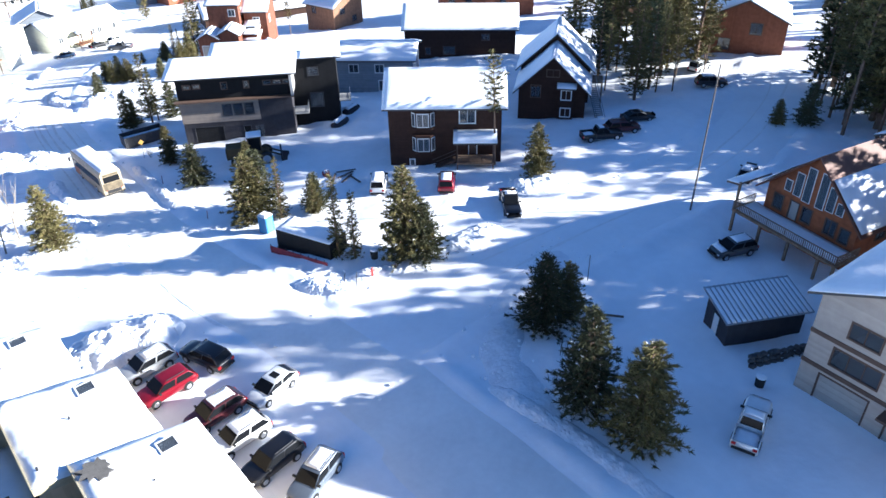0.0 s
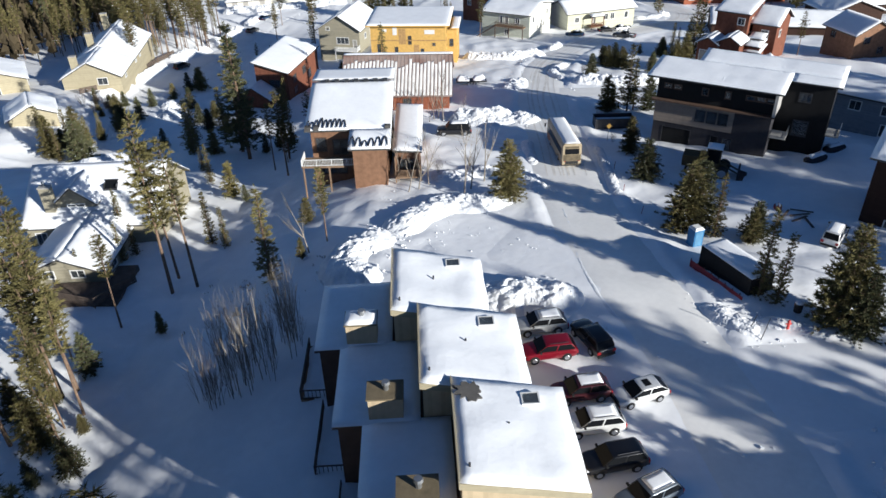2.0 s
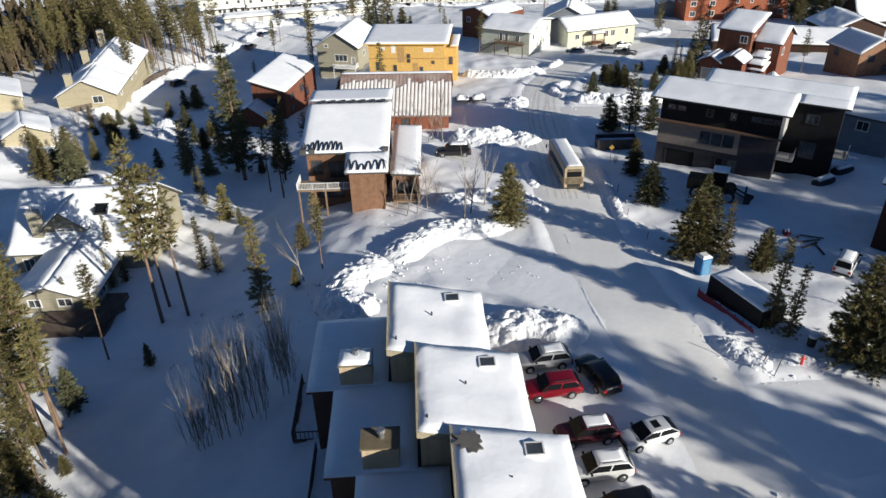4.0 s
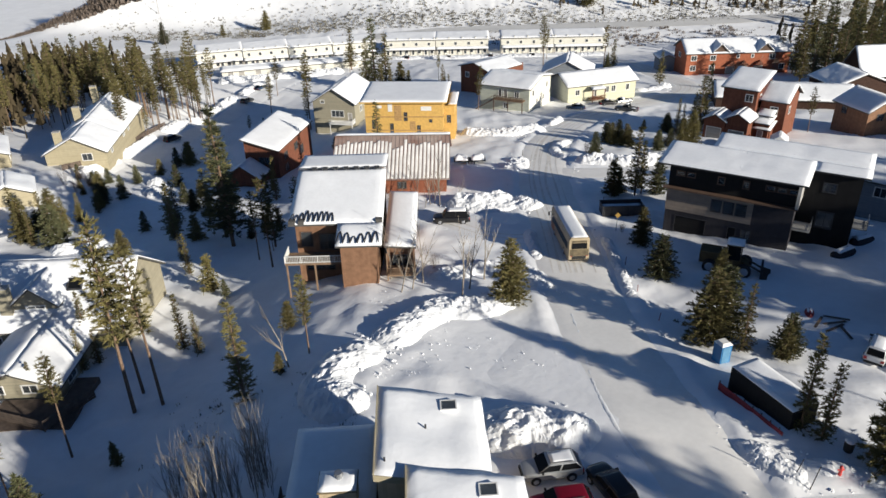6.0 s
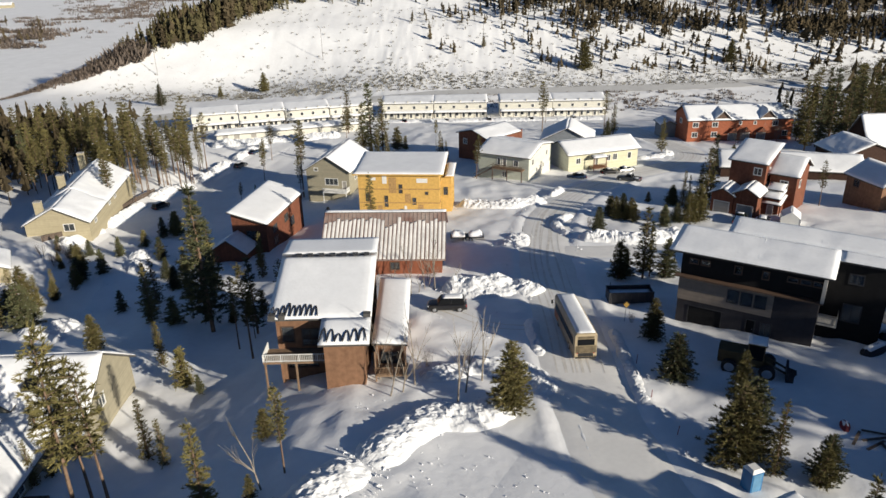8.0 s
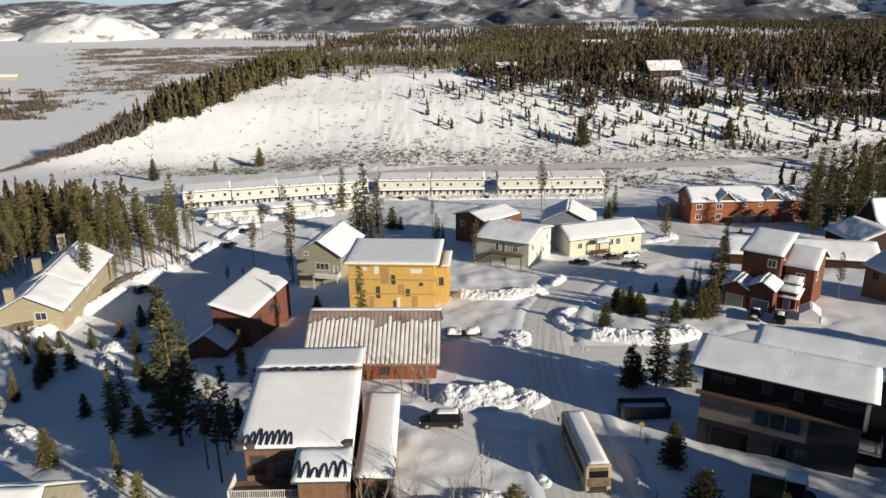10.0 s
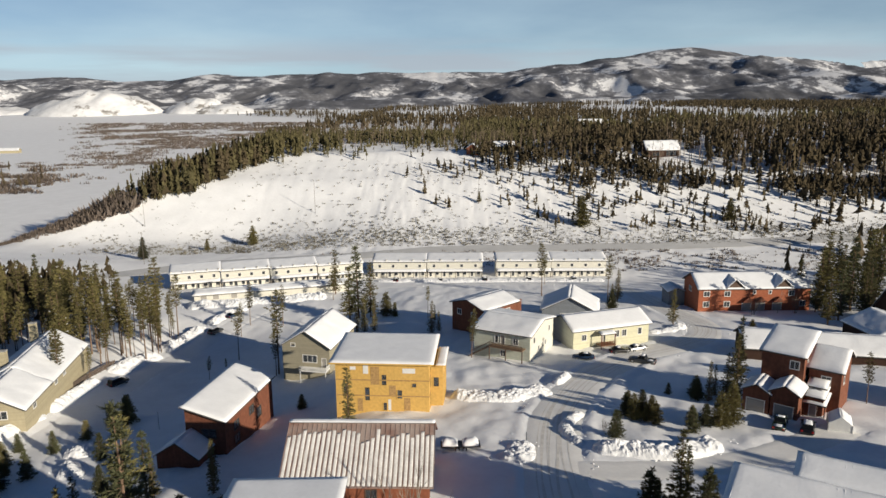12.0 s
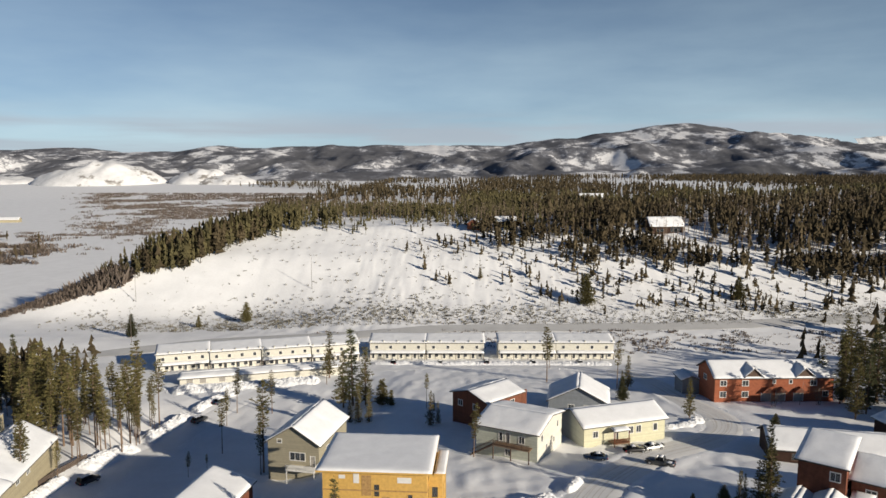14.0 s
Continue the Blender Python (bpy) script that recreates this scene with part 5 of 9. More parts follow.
# ---- log house with a tall glazed gable and a deck ----
def log_house():
    h = site("log_house", "varnished log house with glazed gable and wide snowy deck", 67.1, 23.8, -100, 0.0)
    W, D = 10.6, 13.0
    ops = {"front": [(1.0, 2.1, 3.3, 4.9), (3.0, 4.0, 2.9, 4.9, "door"), (4.5, 5.6, 3.3, 4.9), (7.2, 8.4, 3.3, 4.9), (8.9, 9.9, 3.2, 4.7)], "right": [(3, 4.4, 3.2, 4.8), (7, 8.4, 3.2, 4.8)]}
    four_walls(h, W, D, -0.5, gable_tops(W, D, 6.0, 11.0, "y"), LOG_WOOD, ops, BROWN_TRIM)
    wl = Wall((0, 0), (W, 0))
    for u0, u1, a, b in ((1.9, 2.7, 5.7, 7.0), (2.95, 3.85, 5.6, 8.2), (4.05, 5.0, 5.4, 9.2), (5.6, 6.55, 5.4, 9.2), (6.75, 7.65, 5.6, 8.2), (7.9, 8.7, 5.7, 7.0)):
        bm = bmesh.new()
        wl.box(bm, u0, u1, 0.005, 0.07, a, b)
        fr = part("window", bm, TENT, h)
        bm = bmesh.new()
        wl.box(bm, u0 + 0.08, u1 - 0.08, 0.075, 0.09, a + 0.08, b - 0.08)
        part("pane", bm, GLASS, fr)
    gable_roof(h, W, D, 6.0, 11.0, 0.9, 55, "y", snow=0, mat=LOG_ROOF)
    for x0, x1 in ((-0.8, 2.6), (W + 0.8, W - 3.3)):    # snow left on the lower roof
        z0, z1 = 6.0 + 5.0 / (W / 2) * (min(x0, W - x0)) + 0.22, 6.0 + 5.0 / (W / 2) * min(x1, W - x1) + 0.22
        c = [(x0, -0.8, z0), (x1, -0.8, z1), (x1, D + 0.8, z1), (x0, D + 0.8, z0)]
        bm = bmesh.new()
        snow_sheet(bm, c if x0 < x1 else c[::-1], 0.14, 5, 0.5)
        part("snow_layer", bm, SNOW_ROOF, h)
    dk = part("deck", boxes((-1.2, W + 0.8, -3.4, -0.02, 2.55, 2.8)), DECK_WOOD, h)
    railing(h, (-1.2, -3.35), (W + 0.8, -3.35), 2.8, DECK_WOOD, step=0.22)
    railing(h, (-1.15, -0.1), (-1.15, -3.35), 2.8, DECK_WOOD, step=0.22)
    railing(h, (W + 0.75, -3.35), (W + 0.75, -0.1), 2.8, DECK_WOOD, step=0.22)
    posts(h, [(-1.0, -3.2), (2.5, -3.2), (6.0, -3.2), (9.5, -3.2), (W + 0.6, -3.2)], -0.5, 2.55, DECK_WOOD, 0.25)
    posts(h, [(-1.0, -3.2)], 2.8, 6.0, DECK_WOOD, 0.22)
    bm = bmesh.new()
    snow_sheet(bm, [(-1.0, -3.2, 2.8), (W + 0.6, -3.2, 2.8), (W + 0.6, -0.2, 2.8), (-1.0, -0.2, 2.8)], 0.18, 5, 0.6)
    part("snow_layer", bm, SNOW, dk)
    roof_plane(h, [(-2.6, -3.4, 5.6), (-1.0, -3.4, 5.9), (-1.0, 1.5, 5.9), (-2.6, 1.5, 5.6)], 57, BROWN_TRIM, 0.2)


log_house()


# ---- taupe three-storey house with garage ----
def taupe_house():
    h = site("taupe_house", "taupe stucco house with garage and brown belt boards", 46.9, 8.2, -92, 0.2)
    W, D = 15.0, 12.0
    four_walls(h, W, D, -0.5, gable_tops(W, D, 9.9, 13.6, "y"), TAUPE, {
        "front": [(1.6, 5.4, 0.0, 2.6, "garage"), (2.0, 5.6, 3.9, 5.5, "wide"), (2.6, 4.9, 6.9, 8.3), (7, 8, 0, 2.2, "door"), (8.5, 11, 4, 5.5), (8.5, 11, 6.9, 8.3)],
        "left": [(3, 4.4, 4, 5.4), (3, 4.4, 7, 8.3)]}, BROWN_TRIM)
    part("belt_board", boxes((-0.05, W + 0.05, -0.09, -0.004, 3.0, 3.35), (-0.05, W + 0.05, -0.09, -0.004, 5.9, 6.25)), BROWN_TRIM, h)
    gable_roof(h, W, D, 9.9, 13.6, 0.8, 61, "y", snow=0.35, rough=0.5)
    part("porch_roof", boxes((6.6, 8.6, -1.4, -0.1, 2.6, 2.8)), BROWN_TRIM, h)


taupe_house()

# dark garden shed with a ribbed metal roof
def shed():
    h = site("garden_shed", "dark grey shed with ribbed metal roof and white door", 47.0, 14.6, -27, 0.1, "shed")
    W, D = 7.2, 3.6
    four_walls(h, W, D, -0.3, (2.7, 2.7, 3.4, 3.4), GREY_PANEL, {"left": [(1.0, 2.0, 0.1, 2.1, "door")]}, DARK_METAL, doormat=WHITE_TRIM)
    r = roof_plane(h, [(-0.5, -0.4, 2.8), (W + 0.5, -0.4, 2.8), (W + 0.5, D + 0.4, 3.65), (-0.5, D + 0.4, 3.65)], 63, GREY_METAL, 0, 0.1)
    for i in range(18):
        x = -0.45 + (W + 0.9) * i / 17
        bm = bmesh.new()
        quadbox(bm, [(x - 0.03, -0.4, 2.8), (x + 0.03, -0.4, 2.8), (x + 0.03, D + 0.4, 3.65), (x - 0.03, D + 0.4, 3.65), (x - 0.03, -0.4, 2.86), (x + 0.03, -0.4, 2.86), (x + 0.03, D + 0.4, 3.71), (x - 0.03, D + 0.4, 3.71)])
        part("roof_rib", bm, GREY_METAL, r)
        if i < 17:
            bm = bmesh.new()
            xa, xb = x + 0.05, x + (W + 0.9) / 17 - 0.05
            snow_sheet(bm, [(xa, -0.3, 2.82), (xb, -0.3, 2.82), (xb, D + 0.2, 3.61), (xa, D + 0.2, 3.61)], 0.04, i, 0.3)
            part("snow_strip", bm, SNOW_ROOF, r)


shed()

# ---- houses on the left slope ----
h = gabled_house("greige_house", "greige house with dormers and thick drifted roof snow", -57.4, 72.4, 3, -8.8, 17.0, 15.0, 4.6, 9.6, "x", GREIGE, WHITE_TRIM,
                 {"front": [(1.0, 2.4, 1.4, 3.2), (4, 5.4, 1.4, 3.0)], "right": [(5, 6.4, 3.5, 5)]}, 71, snow=0.4, base=-3)
four_walls(h, 5.0, 5.5, 3.0, gable_tops(5.0, 5.5, 7.0, 9.1, "y"), GREIGE, {"front": [(1.4, 3.6, 4.9, 6.5, "wide")]}, WHITE_TRIM, x0=4.1, y0=1.6)
gable_roof(h, 5.0, 6.0, 7.0, 9.1, 0.5, 73, "y", x0=4.1, y0=1.6, snow=0.35)
chimney(h, 2.7, 1.0, 4.0, 9.2, GREIGE, 1.4, 1.0)
sk = part("skylight", boxes((9.8, 11.6, 3.5, 3.62, 7.1, 7.6), (9.8, 11.6, 4.7, 4.82, 7.9, 8.4), (9.8, 9.92, 3.62, 4.7, 7.1, 8.1), (11.48, 11.6, 3.62, 4.7, 7.1, 8.1)), DARK_METAL, h)
bm = bmesh.new()
quadbox(bm, [(9.9, 3.6, 7.5), (11.5, 3.6, 7.5), (11.5, 4.72, 8.25), (9.9, 4.72, 8.25), (9.9, 3.6, 7.56), (11.5, 3.6, 7.56), (11.5, 4.72, 8.31), (9.9, 4.72, 8.31)])
part("pane", bm, CAR_GLASS, sk)
four_walls(h, 9.2, 10.0, -3.0, gable_tops(9.2, 10.0, 3.7, 5.6, "y"), GREIGE, {"right": [(2, 4, 1.9, 3.1)], "front": [(2, 3.4, 2.6, 3.6), (5.4, 7, 2.6, 3.6)]}, WHITE_TRIM, x0=4.1, y0=-10.1)
gable_roof(h, 9.2, 12.2, 3.7, 5.6, 0.6, 75, "y", x0=4.1, y0=-10.1, snow=0.45)
dk = part("deck", boxes((7.6, 16.4, -15.6, -10.8, 2.1, 2.3), (14.0, 16.4, -10.8, -7.4, 2.1, 2.3)), FENCE_WOOD, h, "bare dark board deck")
posts(h, [(7.8, -15.4), (12, -15.4), (16.2, -15.4), (16.2, -7.6)], -1.5, 2.1, FENCE_WOOD)
part("deck_skirt", boxes((7.6, 16.4, -15.72, -15.604, 0.2, 2.3), (16.404, 16.5, -15.6, -7.4, 0.2, 2.3)), FENCE_WOOD, h)

h = site("red_cabin", "red-brown cabin with a smooth snowy single-pitch roof", -43.6, 143.0, -10, -13.8)
four_walls(h, 7.2, 19.5, -2.5, (8.3, 6.4, 6.4, 8.3), REDWOOD, {
    "right": [(3, 5, 3.0, 4.6), (9, 11, 3.0, 4.6), (3, 5, 0.4, 2), (12, 14, 1, 3)], "front": [(3, 5.5, 3, 4.6)]}, BROWN_TRIM)
roof_plane(h, [(-0.6, -0.6, 8.55), (7.8, -0.6, 6.35), (7.8, 20.1, 6.35), (-0.6, 20.1, 8.55)], 77, SHINGLE, 0.32, rough=0.4)
four_walls(h, 7.4, 5.0, -2.5, gable_tops(7.4, 5.0, 2.2, 4.6, "y"), REDWOOD, {}, BROWN_TRIM, x0=-2.6, y0=-5.1)
gable_roof(h, 7.4, 5.0, 2.2, 4.6, 0.4, 79, "y", x0=-2.6, y0=-5.1, snow=0.2)

h = gabled_house("beige_house", "beige house with chimneys and drifted roof snow", -93.6, 156.5, 9, -15.9, 13.3, 13.0, 3.3, 6.8, "y", BEIGE_SIDING, WHITE_TRIM,
                 {"front": [(8.0, 10.2, 1.2, 2.8)], "right": [(4, 5.5, 1.2, 2.6)]}, 81, snow=0.4, base=-4)
four_walls(h, 13.8, 24.0, -4.0, gable_tops(13.8, 24.0, 3.1, 7.2, "y"), BEIGE_SIDING, {"right": [(3, 4.5, 1.2, 2.6), (8, 9.5, 1.2, 2.6)]}, WHITE_TRIM, x0=-0.6, y0=13.1)
gable_roof(h, 13.8, 24.0, 3.1, 7.2, 0.6, 82, "y", x0=-0.6, y0=13.1, snow=0.4)
chimney(h, 2.6, 0.6, 3, 8.0, BEIGE_SIDING, 1.5, 1.2, pipe=False)
chimney(h, 2.4, 17.0, 4, 9.0, BEIGE_SIDING, 1.5, 1.2, pipe=False)
chimney(h, 2.6, 33.0, 4, 10.0, BEIGE_SIDING, 1.5, 1.2, pipe=False)
gabled_house("beige_house_west", "beige house half hidden by pines", -112.0, 150.0, 30, -16.5, 12.0, 14.0, 4.6, 7.0, "y", BEIGE_SIDING, WHITE_TRIM, {"front": [(4, 6, 1.5, 3)], "right": [(4, 6, 1.5, 3)]}, 83, snow=0.4, base=-7)
gabled_house("snowed_cottage", "small cottage under thick snow", -90.0, 126.0, 30, -14.0, 9.0, 9.0, 3.2, 5.4, "y", BEIGE_SIDING, WHITE_TRIM, {"right": [(3, 5, 1, 2.4)]}, 85, snow=0.45, base=-7)

h = gabled_house("olive_grey_house", "olive-grey gabled house with white porch rail", -37.0, 187.5, -12, -16.0, 11.5, 17.0, 5.6, 9.2, "y", GREIGE, WHITE_TRIM,
                 {"front": [(5.0, 8.4, 1.6, 3.3, "wide"), (2.2, 3.2, 5.2, 6.0), (9.6, 10.6, 0.6, 2.7, "door")], "right": [(4, 5.5, 2, 3.4), (9, 10.5, 2, 3.4)]}, 87, snow=0.35, base=-4)
part("porch", boxes((5.0, 11.5, -2.6, -0.02, 0.3, 0.5)), WHITE_TRIM, h)
railing(h, (5.0, -2.55), (11.5, -2.55), 0.5, WHITE_TRIM, step=0.2)
railing(h, (11.45, -2.55), (11.45, -0.1), 0.5, WHITE_TRIM, step=0.2)
posts(h, [(5.2, -2.4), (11.3, -2.4)], -3, 0.3, WHITE_TRIM)

# ---- houses round the turning circle ----
h = gabled_house("green_white_house", "pale green and white house with outside stair", 7.2, 186.5, -27.5, -12.9, 13.6, 15.5, 6.6, 8.2, "x", {"all": GREEN_SIDING, "right": CREAM_SIDING}, WHITE_TRIM,
                 {"front": [(5.2, 6.0, 3.8, 5.6), (6.6, 7.6, 3.6, 5.7, "door"), (9.6, 10.8, 3.9, 5.4), (6.6, 7.8, 0.8, 2.2)],
                  "right": [(2, 3, 4, 5.4), (5, 5.8, 1.4, 2.6), (7.4, 8.2, 1.4, 2.6), (9.6, 10.4, 1.4, 2.6), (12, 12.8, 4, 5.4)]}, 91, snow=0.3)
part("balcony", boxes((4.6, 12.6, -2.0, -0.02, 3.25, 3.45)), DECK_WOOD, h)
railing(h, (4.6, -1.95), (12.6, -1.95), 3.45, BROWN_TRIM)
posts(h, [(4.7, -1.9), (8.6, -1.9), (12.5, -1.9)], -1, 3.25, BROWN_TRIM, 0.2)
stair(h, (-0.6, -1.9), (4.6, -1.9), 0.0, 3.4, 1.2, BROWN_TRIM)

h = gabled_house("pale_yellow_house", "pale yellow one-storey house with snowy roof", 30.8, 190.8, 18, -13.2, 20.4, 11.0, 4.4, 6.6, "x", {"all": YELLOW_SIDING, "left": GREEN_SIDING}, WHITE_TRIM,
                 {"front": [(2.2, 3.4, 1.6, 3.0), (7.4, 8.4, 0.8, 3.0, "door"), (11.0, 12.2, 1.6, 3.2), (13.0, 14.2, 1.6, 3.2), (17.4, 18.4, 1.6, 3.2)]}, 93, snow=0.3, rough=0.4)
roof_plane(h, [(6.0, -2.4, 3.4), (10.0, -2.4, 3.4), (10.0, -0.6, 3.7), (6.0, -0.6, 3.7)], 95, SHINGLE, 0.25)
posts(h, [(6.2, -2.2), (9.8, -2.2)], -0.5, 3.2, REDWOOD)
part("porch", boxes((6.0, 10.0, -2.4, -0.02, 0.4, 0.6)), DECK_WOOD, h)
railing(h, (6.0, -2.35), (10.0, -2.35), 0.6, REDWOOD)

gabled_house("brown_block_house", "tall red-brown house with patchy roof snow", 2.6, 212.0, -47, -15.4, 11.6, 12.5, 7.8, 9.4, "y", REDWOOD, WHITE_TRIM,
             {"front": [(2, 3.4, 4.8, 6.2), (7, 8.4, 4.8, 6.2), (7, 8.4, 1, 2.6)], "right": [(3, 4.4, 5, 6.4), (8, 9.4, 5, 6.4), (12, 14, 1, 3)]}, 97, snow=0.2, rough=1.6)
gabled_house("grey_hip_house", "grey house with white drifted roof", 27.5, 221.0, -12, -16.4, 15.0, 13.0, 3.6, 7.4, "y", BLUE_GREY, WHITE_TRIM,
             {"front": [(5, 6.5, 1, 2.6), (9, 10.5, 1, 2.6)]}, 99, snow=0.35)

h = gabled_house("orange_lodge", "long orange cedar lodge with dormers and garages", 74.6, 232.0, 1.5, -17.2, 33.0, 12.0, 7.0, 10.2, "x", ORANGE_WOOD, WHITE_TRIM,
                 {"front": [(1.5, 3.2, 4.4, 5.9), (7.6, 9.3, 4.4, 5.9), (1.5, 3.2, 1.2, 2.8), (7.6, 9.3, 1.2, 2.8), (13, 15.6, 0, 2.6, "garage"), (17, 19.6, 0, 2.6, "garage"), (22, 24.6, 0, 2.6, "garage"), (26.5, 28.2, 4.4, 5.9), (16, 16.8, 5, 6), (20.6, 21.4, 5, 6), (30, 31.6, 1.2, 2.8)],
                  "left": [(4, 6, 4.4, 5.8)]}, 101, snow=0.3, rough=0.5)
for x in (8.4, 22.6):
    dm = bmesh.new()
    prism(dm, [(x, -0.3, 7.1), (x + 4.4, -0.3, 7.1), (x + 2.2, -0.3, 9.3)], (0, 4.2, 0))
    part("dormer", dm, BROWN_TRIM, h)
    roof_plane(h, [(x - 0.5, -0.7, 7.0), (x + 2.2, -0.7, 9.5), (x + 2.2, 5.0, 9.9), (x - 0.5, 2.0, 7.6)], 103, SHINGLE, 0.2)
    roof_plane(h, [(x + 2.2, -0.7, 9.5), (x + 4.9, -0.7, 7.0), (x + 4.9, 2.0, 7.6), (x + 2.2, 5.0, 9.9)], 104, SHINGLE, 0.2)
for x in (12.6, 16.6, 21.6):
    gm = bmesh.new()
    prism(gm, [(x, -1.2, 2.7), (x + 3.4, -1.2, 2.7), (x + 1.7, -1.2, 4.2)], (0, 1.15, 0))
    part("garage_hood", gm, REDWOOD, h)
gabled_house("grey_shack", "small grey outbuilding with snowy roof", 69.5, 243.0, 0, -18.6, 5.0, 7.0, 4.4, 5.4, "y", BLUE_GREY, WHITE_TRIM, {}, 105, snow=0.3)


# ---- tall narrow twin houses with garages ----
def twin_house(x, y, k):
    h = site("twin_house", "tall red-brown twin house with garage and stepped snowy roofs", x, y, -38, -7.9)
    h["group"] = "twin houses"
    four_walls(h, 6.8, 9.0, -1.0, (9.6, 9.6, 11.4, 11.4), REDWOOD, {"front": [(4.6, 6.0, 7.2, 8.6)], "right": [(2, 3.2, 7, 8.4), (2, 3.2, 4, 5.4)]}, WHITE_TRIM, x0=0.8, y0=5.2)
    roof_plane(h, [(0.3, 4.6, 9.7), (8.1, 4.6, 9.7), (8.1, 14.8, 11.7), (0.3, 14.8, 11.7)], 111 + k, SHINGLE, 0.35, rough=0.5)
    for j, (x0, hh) in enumerate(((-0.6, 5.2), (3.9, 6.0))):
        four_walls(h, 4.3, 5.1, -1.0, gable_tops(4.3, 5.1, hh - 1.2, hh, "y"), REDWOOD, {"front": [(0.7, 3.6, 0.0, 2.3, "garage")]}, WHITE_TRIM, doormat=GARAGE_DOOR, x0=x0)
        gable_roof(h, 4.3, 5.1, hh - 1.2, hh, 0.45, 115 + j + k, "y", x0=x0, snow=0.35)
    four_walls(h, 3.0, 4.0, -1.0, (3.6, 3.6, 4.4, 4.4), REDWOOD, {"front": [(1, 2, 0, 2.1, "door")]}, WHITE_TRIM, x0=8.3, y0=3.5)
    roof_plane(h, [(8.0, 3.0, 3.8), (11.6, 3.0, 3.8), (11.6, 7.6, 4.6), (8.0, 7.6, 4.6)], 119 + k, SHINGLE, 0.35)


twin_house(52.5, 146.0, 0)
h = gabled_house("twin_neighbour", "red-brown narrow house with steep snowy roof", 63.3, 146.7, -38, -8.2, 5.0, 9.0, 8.2, 10.6, "x", REDWOOD, WHITE_TRIM, {"right": [(2, 3.2, 5, 6.4)], "front": [(2, 3.4, 5.2, 6.6)]}, 121, snow=0.35)
roof_plane(h, [(0.2, -2.2, 5.2), (3.4, -2.2, 5.2), (3.4, -0.1, 6.0), (0.2, -0.1, 6.0)], 123, SHINGLE, 0.3)
roof_plane(h, [(0.2, -4.2, 2.9), (3.8, -4.2, 2.9), (3.8, -0.1, 3.9), (0.2, -0.1, 3.9)], 125, SHINGLE, 0.3)
posts(h, [(0.4, -4.0), (3.6, -4.0)], -1, 2.7, REDWOOD)
gabled_house("long_low_house", "long low dark house with a broad snowy roof", 67.0, 181.5, -13, -12.9, 32.0, 11.0, 3.4, 6.0, "x", DARK_BROWN, BROWN_TRIM, {"front": [(4, 6, 1, 2.4)]}, 127, snow=0.35)
gabled_house("brown_chalet", "brown chalet with blue shaded snow on its roof", 82.0, 152.8, -75.7, -8.2, 9.3, 9.8, 5.7, 8.2, "x", CEDAR, BROWN_TRIM, {"front": [(2, 3.4, 3.4, 4.8)], "right": [(2, 3.6, 3.4, 4.8), (6, 7.4, 1, 2.4)]}, 129, snow=0.2, rough=0.4)
gabled_house("red_chalet", "red-brown building beyond the dark lodge", 104.0, 128.0, -35, -6.5, 22.0, 12.0, 8.6, 11.0, "x", REDWOOD, BROWN_TRIM, {"front": [(2, 3.4, 1, 2.6), (6, 7.4, 1, 2.6), (10, 11.4, 1, 2.6), (14, 15.4, 4, 5.6), (2, 3.4, 4, 5.6), (6, 7.4, 4, 5.6)]}, 131, snow=0.3)
gabled_house("pine_chalet", "brown chalet behind tall pines", 116.0, 66.0, -60, -1.2, 14.0, 12.0, 6.6, 10.0, "y", REDWOOD, BROWN_TRIM, {"front": [(3, 5, 1, 3), (8, 10, 4, 6)]}, 133, snow=0.3)
gabled_house("street_chalet", "brown lodge on the far side of the street", 122.0, 92.0, -40, -3.5, 16.0, 12.0, 7.6, 10.4, "y", CEDAR, BROWN_TRIM, {"front": [(3, 5, 1, 3), (8, 10, 4, 6), (3, 5, 4.4, 6)]}, 135, snow=0.3)
gabled_house("snowy_cabin", "low cabin with a snow-laden roof", 94.0, 24.0, -100, 0.3, 10.0, 9.0, 3.0, 5.5, "y", CEDAR, BROWN_TRIM, {}, 137, snow=0.4)
gabled_house("east_house", "dark gabled house with a snowy roof", 99.5, 186.0, 8, -13.4, 15.0, 12.0, 4.4, 7.2, "y", DARK_BROWN, BROWN_TRIM, {"front": [(4, 6, 1, 2.4)]}, 139, snow=0.35)
gabled_house("steep_roof_house", "dark house with a tall white roof among firs", 115.5, 204.0, 6, -14.5, 17.0, 10.0, 3.6, 10.5, "x", DARK_BROWN, BROWN_TRIM, {"front": [(4, 6, 1, 2.4)]}, 141, snow=0.4)


